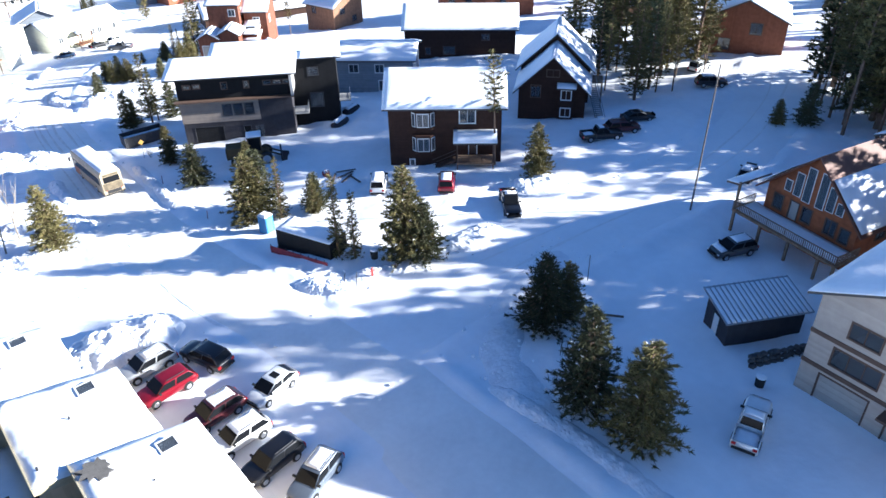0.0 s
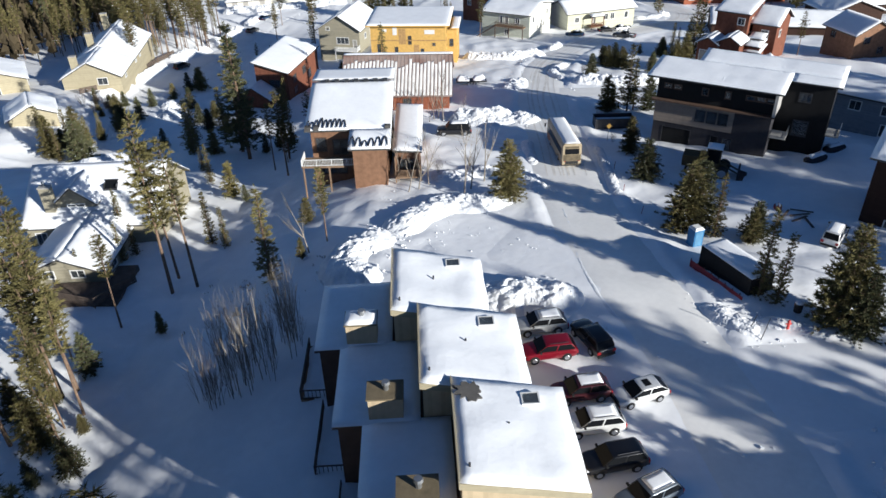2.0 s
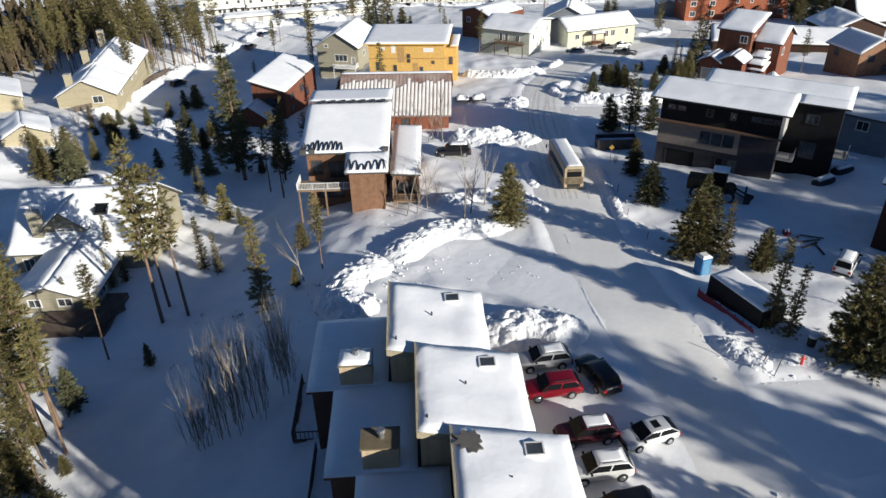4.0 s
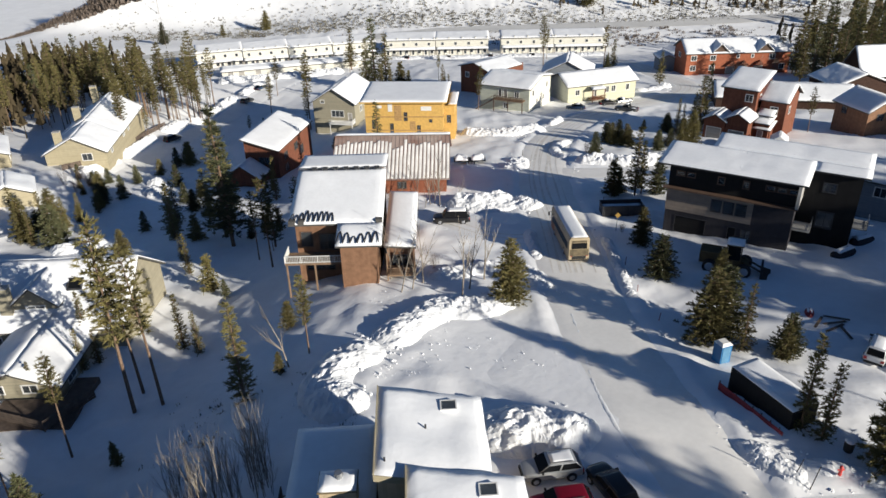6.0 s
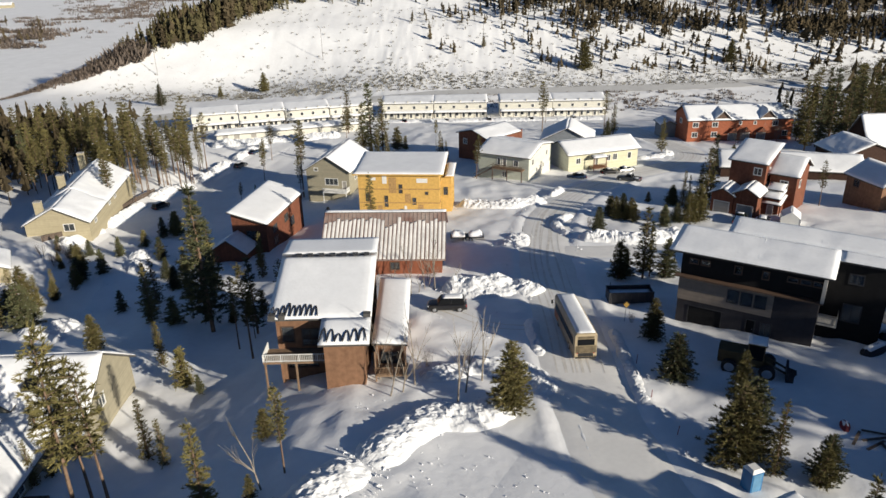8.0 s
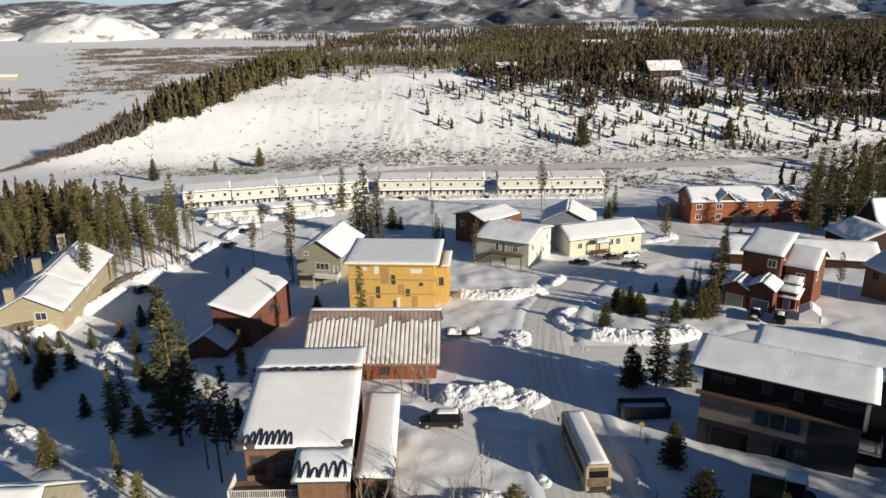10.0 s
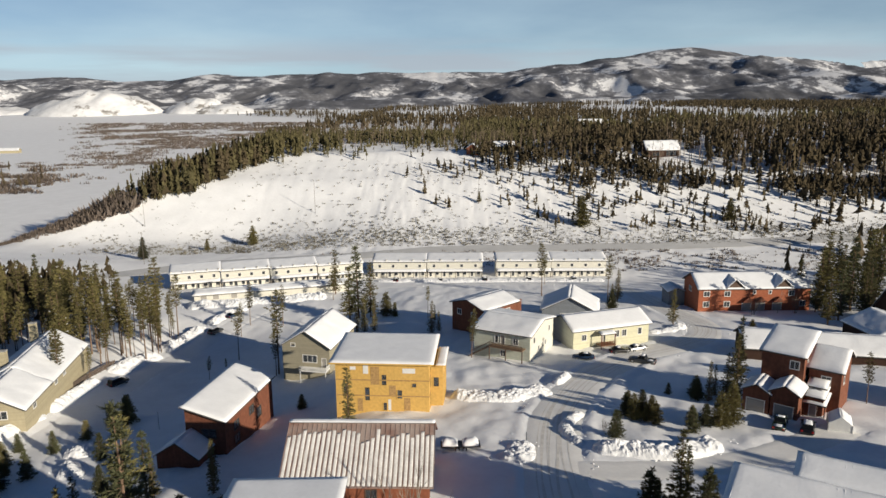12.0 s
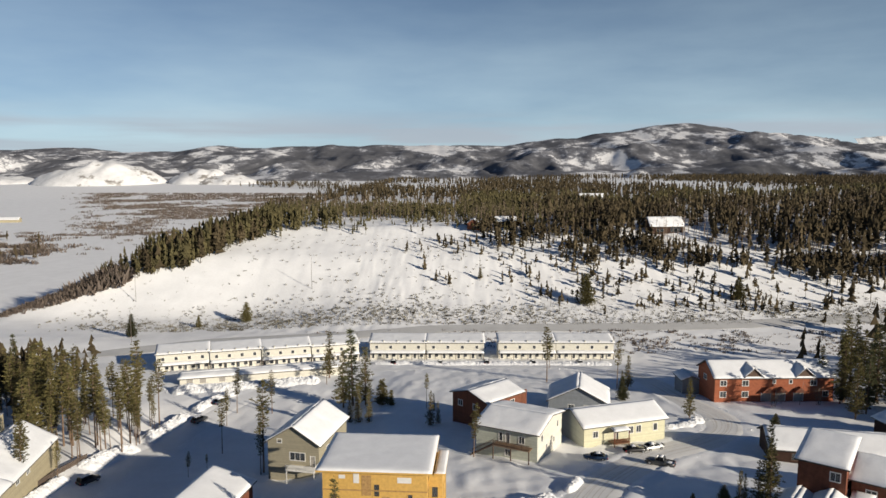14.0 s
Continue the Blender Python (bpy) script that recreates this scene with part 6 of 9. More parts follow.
# ---- rows of cream terraced houses under the hill ----
def terrace(x, y, turn, z, W, k):
    h = site("terrace_house", "cream two-storey terraced houses with snowy roofs and porches", x, y, turn, z, "terraced house")
    h["group"] = "cream terraces"
    D = 9.0
    n = max(4, round(W / 5.2))
    front = []
    for i in range(n):
        u = W * (i + 0.5) / n
        front += [(u - 1.9, u - 0.9, 0.3, 2.3), (u + 0.5, u + 1.8, 0.9, 2.2), (u - 0.55, u + 0.55, 4.0, 5.2)]
    four_walls(h, W, D, -2.5, (6.4, 6.4, 7.6, 7.6), CREAM_SIDING, {"front": front, "left": [(3, 4.2, 4, 5.2)]}, WHITE_TRIM, bars=0)
    roof_plane(h, [(-0.4, -0.6, 6.45), (W + 0.4, -0.6, 6.45), (W + 0.4, D + 0.4, 7.75), (-0.4, D + 0.4, 7.75)], 141 + k, SHINGLE, 0.35, rough=0.6)
    roof_plane(h, [(0.1, -1.9, 2.75), (W - 0.1, -1.9, 2.75), (W - 0.1, -0.05, 3.4), (0.1, -0.05, 3.4)], 147 + k, SHINGLE, 0.3, rough=0.6)
    posts(h, [(W * i / n + 0.2, -1.75) for i in range(n)] + [(W - 0.3, -1.75)], -2, 2.55, BROWN_TRIM, 0.18)
    for i in range(n + 1):
        u = max(0.2, min(W - 0.6, W * i / n - 0.2))
        part("party_wall", boxes((u, u + 0.4, -0.4, 0.6, 6.5, 7.2)), CREAM_SIDING, h)


for k, (x, w) in enumerate(((-27.5, 21.0), (-6.2, 21.8), (21.0, 21.6), (42.8, 21.6))):
    terrace(x, 306.0, -0.5, -25.8, w, k)
for k in range(4):
    terrace(-99.0 + 17.0 * k, 283.0 + 5.2 * k, 17, -24.4 - 0.35 * k, 17.4, k + 4)
h = gabled_house("snowed_garage", "low garage row buried in snow", -84.0, 264.0, 16, -22.2, 52.0, 7.0, 1.6, 2.2, "x", CREAM_SIDING, WHITE_TRIM, {"front": [(2, 4, -0.4, 1.3, "garage"), (6, 8, -0.4, 1.3, "garage"), (12, 14, -0.4, 1.3, "garage")]}, 151, snow=0.5)
gabled_house("hill_house", "dark house with a snowy roof among the pines on the hill", *on_hill(150, 560)[:2], 5, None, 20.0, 11.0, 4.8, 9.6, "x", DARK_BROWN, BROWN_TRIM, {"front": [(4, 8, 1, 3), (12, 18, 1, 4)]}, 153, snow=0.5)
gabled_house("ridge_house", "brown house on the wooded ridge", *on_hill(40, 588)[:2], 4, None, 13.0, 8.0, 4.0, 6.4, "x", REDWOOD, BROWN_TRIM, {"front": [(4, 8, 1, 3)]}, 155, snow=0.4)
gabled_house("ridge_lodge", "red-brown lodge on the wooded ridge", *on_hill(18, 576)[:2], -6, None, 7.0, 8.5, 4.4, 6.8, "y", REDWOOD, BROWN_TRIM, {"front": [(4, 8, 1, 3)]}, 157, snow=0.3)
gabled_house("far_house", "far house with a white roof in the forest", *on_hill(150, 830)[:2], 0, None, 23.0, 12.0, 8.5, 13.0, "x", BEIGE_SIDING, WHITE_TRIM, {}, 159, snow=0.6)
gabled_house("valley_barn", "low tan farm building on the valley floor", -705.0, 1165.0, 10, -46.0, 36.0, 14.0, 4.5, 8.0, "x", BEIGE_SIDING, WHITE_TRIM, {}, 161, snow=0.4)

# ---- hills on the horizon ----
def ridge_height(kind, x):
    n = lambda s, k: fnoise(x / s + 3, np.full_like(x, k * 1.7), k, 4) - 0.5  # noqa: E731
    if kind == 0:      # far range
        return 128 + 95 * n(900, 1) + 60 * n(260, 2) + 118 * np.exp(-((x - 1350) / 650) ** 2)
    if kind == 1:      # nearer wooded shoulder on the right
        return -20 + 150 * ss(500, 1900, x) + 40 * n(300, 3)
    return 215 + 90 * n(220, 4)


def mountain_range(name, label, kind, x0, x1, y0, y1, base, mat, nx=560, ny=96):
    """Folded slopes: sharp spurs and gullies running down from an uneven skyline."""
    X, Y = np.meshgrid(np.linspace(x0, x1, nx + 1), np.linspace(y0, y1, ny + 1))
    v = (Y - y0) / (y1 - y0)
    top = ridge_height(kind, X)
    prof = np.where(v < 0.8, v**0.8, 0.8**0.8 + (1 - 0.8**0.8) * np.sin((np.maximum(v, 0.8) - 0.8) / 0.2 * math.pi / 2))
    wx, wy = X + 260 * (fnoise(X / 600, Y / 600, kind + 1, 2) - 0.5), Y + 260 * (fnoise(X / 600 + 9, Y / 600, kind + 3, 2) - 0.5)
    fold = fnoise(wx / 620, wy / 620, kind + 2, 5) - 0.5
    spur = 1 - np.abs(2 * fnoise(wx / 330 + wy / 900, wy / 800 + 4, kind + 5, 4) - 1)
    gully = np.abs(fnoise(wx / 120 + 5, wy / 300, kind + 4, 4) - 0.5) * 2
    body = np.sin(np.minimum(1, v * 1.12) * math.pi) * (1 if kind < 2 else 0.6)
    Z = base + (top - base) * prof + (150 * fold + 85 * (spur - 0.75) + 30 * (gully - 0.4)) * body - 30 * np.exp(-v / 0.015)
    idx = np.arange((nx + 1) * (ny + 1)).reshape(ny + 1, nx + 1)
    faces = np.stack([idx[:-1, :-1], idx[:-1, 1:], idx[1:, 1:], idx[1:, :-1]], -1).reshape(-1, 4)
    ob = from_arrays(name, np.stack([X, Y, Z], -1).reshape(-1, 3).tolist(), faces.tolist(), mat, smooth=True)
    tagged(ob, label, "mountains", kind="structure")


def wooded_slope(name, wood, snow, cover, scale):
    """Snowy open slopes with dark forest in patches."""
    m = bpy.data.materials.new(name)
    m.use_nodes = True
    nt = m.node_tree
    b = nt.nodes["Principled BSDF"]
    b.inputs["Roughness"].default_value = 0.95
    b.inputs["Specular IOR Level"].default_value = 0.05
    tc = nt.nodes.new("ShaderNodeTexCoord")
    n = nt.nodes.new("ShaderNodeTexNoise")
    n.inputs["Scale"].default_value, n.inputs["Detail"].default_value, n.inputs["Roughness"].default_value = scale, 10, 0.7
    n2 = nt.nodes.new("ShaderNodeTexNoise")
    n2.inputs["Scale"].default_value, n2.inputs["Detail"].default_value = 0.06, 2
    n3 = nt.nodes.new("ShaderNodeTexNoise")
    n3.inputs["Scale"].default_value, n3.inputs["Detail"].default_value = scale * 0.24, 3
    r = nt.nodes.new("ShaderNodeValToRGB")
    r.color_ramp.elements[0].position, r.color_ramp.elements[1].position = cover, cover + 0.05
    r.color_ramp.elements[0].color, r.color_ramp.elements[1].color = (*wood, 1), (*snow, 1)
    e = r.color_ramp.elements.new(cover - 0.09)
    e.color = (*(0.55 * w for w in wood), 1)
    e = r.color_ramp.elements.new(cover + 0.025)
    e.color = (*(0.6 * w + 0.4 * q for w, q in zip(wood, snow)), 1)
    wide = nt.nodes.new("ShaderNodeMath")                # clearings come in groups
    wide.operation = "MULTIPLY_ADD"
    wide.inputs[1].default_value, wide.inputs[2].default_value = 0.55, -0.275
    both = nt.nodes.new("ShaderNodeMath")
    both.operation = "ADD"
    mx = nt.nodes.new("ShaderNodeMixRGB")
    mx.blend_type = "MULTIPLY"
    mx.inputs["Fac"].default_value = 0.4
    mp = nt.nodes.new("ShaderNodeMapping")
    mp.inputs["Scale"].default_value = (1.0, 0.6, 1.5)
    nt.links.new(tc.outputs["Object"], mp.inputs["Vector"])
    for q in (n, n2, n3):
        nt.links.new(mp.outputs["Vector"], q.inputs["Vector"])
    nt.links.new(n3.outputs["Fac"], wide.inputs[0])
    nt.links.new(n.outputs["Fac"], both.inputs[0])
    nt.links.new(wide.outputs[0], both.inputs[1])
    nt.links.new(both.outputs[0], r.inputs["Fac"])
    nt.links.new(r.outputs["Color"], mx.inputs["Color1"])
    nt.links.new(n2.outputs["Fac"], mx.inputs["Color2"])
    nt.links.new(mx.outputs["Color"], b.inputs["Base Color"])
    return m


# Distance haze is painted into range, shoulder and peak: pale blue-grey wood.
FAR_SLOPE = wooded_slope("hazy_wooded_slope", (0.27, 0.275, 0.305), (0.9, 0.9, 0.92), 0.53, 0.0085)
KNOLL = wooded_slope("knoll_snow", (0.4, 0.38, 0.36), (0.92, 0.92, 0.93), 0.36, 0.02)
NEAR_SLOPE = wooded_slope("hazy_wooded_shoulder", (0.22, 0.225, 0.25), (0.88, 0.88, 0.9), 0.47, 0.009)
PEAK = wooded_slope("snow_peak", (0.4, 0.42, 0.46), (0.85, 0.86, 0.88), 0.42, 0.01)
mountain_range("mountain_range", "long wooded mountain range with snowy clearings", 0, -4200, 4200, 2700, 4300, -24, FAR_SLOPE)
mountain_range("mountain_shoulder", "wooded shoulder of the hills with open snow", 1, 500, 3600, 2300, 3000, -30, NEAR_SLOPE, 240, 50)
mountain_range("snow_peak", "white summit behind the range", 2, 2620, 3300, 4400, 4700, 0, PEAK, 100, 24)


def white_knoll(x, y, w, d, h, seed):
    n = 28
    verts, faces = [], []
    for j in range(n + 1):
        for i in range(n + 1):
            u, v = i / n * 2 - 1, j / n * 2 - 1
            q = max(0, 1 - u * u - v * v)
            px, py = x + u * w, y + v * d
            verts.append((px, py, -48 + (h + 22) * q**0.6 * (0.5 + 0.6 * float(fnoise(px / 130, py / 130, seed)) + 0.5 * abs(float(fnoise(px / 40, py / 120, seed + 2)) - 0.5))))
    for j in range(n):
        for i in range(n):
            a = j * (n + 1) + i
            faces.append((a, a + 1, a + n + 2, a + n + 1))
    tagged(from_arrays("snow_knoll", verts, faces, KNOLL, smooth=True), "bare white knoll below the range", "hill", kind="structure")


white_knoll(-1215, 2600, 240, 200, 84, 1)
white_knoll(-875, 2640, 125, 130, 62, 2)
white_knoll(-770, 2600, 150, 110, 34, 4)
white_knoll(-1570, 2620, 150, 150, 40, 3)


# ---- trees ----
def needle_tuft(V, F, rng, p, way, size, n=6):
    """A spray of short needle blades round p."""
    for _ in range(n):
        d = Vector(way) * 0.9 + Vector((rng.uniform(-1, 1), rng.uniform(-1, 1), rng.uniform(-0.5, 0.8))) * 0.9
        d.normalize()
        s = d.orthogonal().normalized()
        s.rotate(Matrix.Rotation(rng.uniform(0, 6.28), 3, d))
        L = size * rng.uniform(0.55, 1.2)
        k = len(V)
        c = Vector(p)
        V += [c - d * L * 0.4 + s * L * 0.02, c + d * L * 0.1 + s * L * 0.075, c + d * L * 0.75, c + d * L * 0.05 - s * L * 0.075]
        F.append((k, k + 1, k + 2, k + 3))


def make_conifer(name, label, seed, height, radius, bare, mat, bark, lean=0.02, dense=1.0, tuft=0.55, round_top=0.0, dust=0.0, full=0.85):
    """A conifer of the given height: trunk with limb stubs, crown of many needle sprays. bare: share of trunk without branches."""
    rng = random.Random(seed)
    t = thing(name, label, "tree")
    bm = bmesh.new()
    lx, ly = rng.uniform(-lean, lean) * height, rng.uniform(-lean, lean) * height
    ax = lambda z: Vector((lx * (z / height) ** 1.5, ly * (z / height) ** 1.5, z))  # noqa: E731
    r0 = (0.0085 if round_top else 0.013) * height + 0.03
    zs = [-0.4, height * 0.3, height * 0.6, height * 0.97]
    for a, b in zip(zs, zs[1:]):
        tube(bm, ax(max(a, 0)) + Vector((0, 0, min(a, 0))), ax(b), r0 * (1 - max(a, 0) / height * 0.9), r0 * (1 - b / height * 0.9), 7)
    V, F, SV, SF = [], [], [], []
    z = bare * height
    while z < height * 0.985:
        f = (z - bare * height) / (height * (1 - bare))
        if round_top:
            prof = math.sin(min(1, f * 1.25 + 0.18) * math.pi * 0.62) ** 0.8 * (1 - f**4) * (0.75 + 0.5 * rng.random())
        else:
            prof = (1 - f) ** full * min(1, 0.55 + f * 4)
        R = radius * prof * rng.uniform(0.72, 1.18) + 0.12
        n = max(3, int((3 + 4.5 * prof) * dense))
        for i in range(n):
            a = 2 * math.pi * (i + rng.random()) / n
            r = R * rng.uniform(0.6, 1.1)
            droop = rng.uniform(-0.3, 0.12) if not round_top else rng.uniform(-0.1, 0.35)
            tip = ax(z) + Vector((math.cos(a) * r, math.sin(a) * r, droop * r))
            tube(bm, ax(z), tip, 0.018 + 0.006 * r, 0.008, 3, False)
            steps = max(2, int(r / (tuft * 0.62)))
            for s in range(steps):
                g = (s + 0.6 + 0.4 * rng.random()) / steps
                p = ax(z).lerp(tip, g) + Vector((rng.uniform(-1, 1), rng.uniform(-1, 1), rng.uniform(-0.6, 0.6))) * tuft * 0.35
                needle_tuft(V, F, rng, p, (math.cos(a), math.sin(a), 0.15), tuft * rng.uniform(0.75, 1.25), 16)
                if rng.random() < dust:
                    needle_tuft(SV, SF, rng, p + Vector((0, 0, tuft * 0.3)), (math.cos(a), math.sin(a), 0), tuft * 0.6, 4)
        z += height * (0.034 if not round_top else 0.04) * rng.uniform(0.7, 1.3) / dense**0.5
    needle_tuft(V, F, rng, ax(height), (0, 0, 1), tuft * 0.8, 6)
    part("trunk", bm, bark, t)
    cr = from_arrays("crown", V, F, mat, t)
    if SF:
        tagged(from_arrays("snow_dusting", SV, SF, SNOW_LUMP, cr), "snow caught on the boughs", kind="stuff")
    return t


def make_bare_tree(name, label, seed, height, mat, stems=1, spread=0.25, wide=0.55):
    """A leafless tree or clump of stems, with twigs."""
    rng = random.Random(seed)
    t = thing(name, label, "bare tree")
    bm = bmesh.new()

    def grow(p, d, length, r, depth):
        q = p + d * length
        tube(bm, p, q, r, r * 0.6, 5 if depth > 1 else 3, False)
        if depth == 0:
            return
        for _ in range(rng.choice((2, 3, 3))):
            g = rng.uniform(0.45, 1.0)
            nd = (d + Vector((rng.uniform(-1, 1), rng.uniform(-1, 1), rng.uniform(-0.1, 0.6))) * wide).normalized()
            grow(p.lerp(q, g), nd, length * rng.uniform(0.4, 0.62), r * 0.5, depth - 1)
        nd = (d + Vector((rng.uniform(-1, 1), rng.uniform(-1, 1), 0.3)) * 0.15).normalized()
        grow(q, nd, length * 0.7, r * 0.6, depth - 1)

    for k in range(stems):
        a = rng.uniform(0, 6.28)
        o = Vector((math.cos(a), math.sin(a), 0)) * rng.uniform(0, 0.12 * height * (stems > 1))
        d = Vector((math.cos(a) * spread * rng.random(), math.sin(a) * spread * rng.random(), 1)).normalized()
        grow(o - Vector((0, 0, 0.2)), d, height * rng.uniform(0.34, 0.46), 0.012 * height * (0.3 if stems > 1 else 0.9) + 0.008, 3)
    part("bare_crown", bm, mat, t)
    return t


FIRS = [make_conifer("fir_tree", "bushy dark green fir growing from deep snow", 10 + k, 8.0, 2.5 + 0.3 * (k % 3), 0.03, NEEDLE_FIR if k % 2 else NEEDLE, BARK, dense=1.5, tuft=0.5, dust=0.05, full=0.62) for k in range(5)]
SLIM = [make_conifer("young_fir", "slim young conifer standing in snow", 30 + k, 5.0, 1.15 + 0.2 * k, 0.05, NEEDLE_FIR if k % 2 else NEEDLE, BARK, dense=1.0, tuft=0.46) for k in range(3)]
PINES = [make_conifer("lodgepole_pine", "tall lodgepole pine with a bare lower trunk", 50 + k, 15.0, 1.08 + 0.2 * (k % 3), (0.4, 0.5, 0.42, 0.55, 0.35)[k], NEEDLE, BARK_PINE, lean=0.05, dense=1.0, tuft=0.58, round_top=1) for k in range(5)]
TALL = [make_conifer("tall_fir", "tall dense dark conifer", 90 + k, 15.0, 2.1 + 0.3 * k, 0.1, NEEDLE if k else NEEDLE_FIR, BARK, dense=0.9, tuft=0.75) for k in range(3)]
SPIRE = [make_conifer("spire_fir", "slender column-shaped fir lit golden green", 100 + k, 10.0, 1.25 + 0.2 * k, 0.03, NEEDLE, BARK, dense=1.0, tuft=0.45) for k in range(3)]
BARE = [make_bare_tree("aspen", "leafless pale aspen with fine twigs", 70 + k, 9.0, ASPEN) for k in range(3)]
SHRUBS = [make_bare_tree("bare_shrub", "leafless many-stemmed shrub rising from snow", 80 + k, 4.5, TWIG, 13, 0.24) for k in range(3)]
SAPLING = [make_bare_tree("aspen_sapling", "thin leafless aspen sapling with upright twigs", 120 + k, 7.0, ASPEN if k % 2 else TWIG, 3, 0.1, 0.3) for k in range(4)]
used = set()


def plant(kinds, x, y, h, native, k, group):
    ob = kinds[k % len(kinds)]
    x, y, h = on_hill(x, y, h)
    s = h / native
    rng = random.Random(int(x * 131 + y * 17))
    m = pose(x, y, gz(x, y) - 0.05, 0, 0, rng.uniform(0, 360)) @ Matrix.Diagonal((s * rng.uniform(0.9, 1.12), s * rng.uniform(0.9, 1.12), s, 1))
    if ob.name not in used:
        used.add(ob.name)
        ob.matrix_world = m
        tagged(ob, group=group)
    else:
        tagged(copy_thing(ob, m), group=group)


def plant_rows(text, kinds, native, group):
    for k, row in enumerate(text.split(";")):
        x, y, h = (float(v) for v in row.split())
        plant(kinds, x, y, h, native, k, group)


plant_rows("5.8 72.3 8.4; 36.9 26.6 8; 39.6 26.4 6; 32.3 17.3 10; 32.9 12.4 9.5; 34.2 44.2 10; 35.4 42.6 7; 57.4 48.4 9.5; 27.6 65.2 6.4; 25.6 63.4 7.2; 24.9 88.5 5.4; 24.7 78.5 6; 94.3 37.8 5; 97 35 5;"
           "-95.4 201 13; -76.2 114.9 8; -69.7 112.6 8; -92.9 374.9 12.7; -133.5 342.9 8; 69.4 383.9 13; 146.1 391.2 11; 32.5 60.4 5", FIRS, 8.0, "firs")
plant_rows("31.8 59.5 4.4; -37.8 45.6 5; -112.7 366.4 5.5; 20.3 429.4 7; -44 48 5; -41.5 39 5; -46 41 6; -60.4 146.8 5; 70 162 4", SLIM, 5.0, "young firs")
plant_rows("-38 43 19; -41 44 15; -58.7 239.5 13.7; 37.6 287.9 11.8; -99.2 248.8 10.3; -90 248.2 10.3; 56.2 55 15; 107.6 36 21; 104 33 19; 110 38 21; 100.3 76 16; 96.8 69.1 17; 100.2 67.6 17;"
           "93.7 58.3 18; 95.3 56.3 18; 109 77.4 17; 110 72.9 17; 105.2 82.4 15; 98 62 17; 101 60 18; 104 64 18; 107 68 17; 103 71 17; 97 74 16; 112 62 18; 99 80 15; 90 75 11; 106 58 13;"
           "-125.6 221.7 15; -120.2 223.9 17; -115.6 227.9 14.8; -103.5 213.6 17; -101.3 218.9 15.9; -97.4 220.9 16.8; -96.1 227.5 21; -85.9 213.1 16.8; -85.2 223.1 15; -124.5 252.5 16;"
           "-133.7 259.3 13.6; -87.7 188.1 12; -80.2 222.9 14.5; -79.9 231.7 13.6; -59.1 231 11.9; -107.1 232 16; -113.4 218.2 16; -105.6 222.6 17; -108.4 236.7 16; -117.2 233.7 17; -120.2 239.9 16; -111.5 242.9 15;"
           "-101.7 233.6 16; -90.8 232.3 16; -90.4 218.4 15; -126.3 228.8 17; -129.1 237 16; -131.5 245.4 15; -117.6 249.2 15; -105.2 245.5 15; -132.1 219.9 16; -135.4 228.6 16; -139.8 238.3 15; -109.9 208.8 15; -118.4 207.9 15; -124.4 212.6 16;"
           "-133.2 207.9 15; -139.5 214.8 16; -145.1 223 16; -149.2 232.4 15; -143 200.6 15; -135.3 193 15; -127 195.3 14; -149.2 207.6 15; -154.7 217.8 15; 145.9 297.1 17; 143.9 281.1 14.6; 145.8 266.5 17.8;"
           "151.5 266.2 18; 140 275 16; 135 268 15; 150 285 16; 128 250 13; 134 256 14; 146 252 15; 156 274 16; 160 290 16; -49 48 15; 88 64 12; 85 70 10", PINES, 15.0, "lodgepole pines")
plant_rows("0.3 73.6 10; 3.1 78.4 10.5; -5.7 76.3 8; -4.4 78 8.5; -7 75.4 7; -18 62 9; 1.2 76 8; -6.2 109 6; -3.8 109.5 6; -2.6 108 5; -6 102.9 5.3; -3.5 107 6.9; -2.6 106.2 7.5; -5 104.2 4; 0.2 109 4.8; -4.1 106.3 5.1; -9.2 104 5; -11.5 104.5 5.5; -8.5 79.5 7; -19 50.5 5.5; 92 230 7; 96 228 6", BARE, 9.0, "bare aspens")
plant_rows("100 190 5.4; 88 226 5.4; 101 228 5.4; -3 82.2 2; 1.6 82.6 2.2;"
           "23.4 93 1.6; 26 136.6 2; -82 148 3; -79.5 146 3.4; -80 141.5 3; -83.5 144 3.2; -77.5 143 2.6", SHRUBS, 4.5, "bare shrubs")
plant_rows("28.6 48.6 10; 29.9 47.4 8; 28.4 61.3 8", SPIRE, 10.0, "slender firs")
plant_rows("94 60 18; 97 66 19; 101 63 18; 104 69 19; 98 72 17; 108 66 19; 103 76 17; 95 78 15; 111 74 18; 92 69 15; 106 60 19; 107 80 17; 113 68 19; 88 58 12; 106 30 25; 110 34 25; 103 28 24;"
           "114 40 22; 101 31.5 19; 112 30 22; 116 35 22; 118 42 21; 146 270 17; 150 276 17; 142 263 16; 138 280 16; 155 282 17; 147 290 16; 160 270 17; 133 262 14; 164 284 17; 152 258 15", TALL, 15.0, "tall firs")
plant_rows("-34.5 60.3 17.8; -31.6 60.9 19.1; -34.8 63.6 19.9; -37.9 53.5 15.4; -41.3 111.1 11.2; -16.1 63.7 8.0; -39.1 191.7 21.0; -48.2 237.5 13.9; -4.2 225.5 12.3; 6.6 184.2 17.1; 33.1 262.6 14.5; 52.3 250.2 14.9; 75.3 149 10.6", PINES, 15.0, "lodgepole pines")
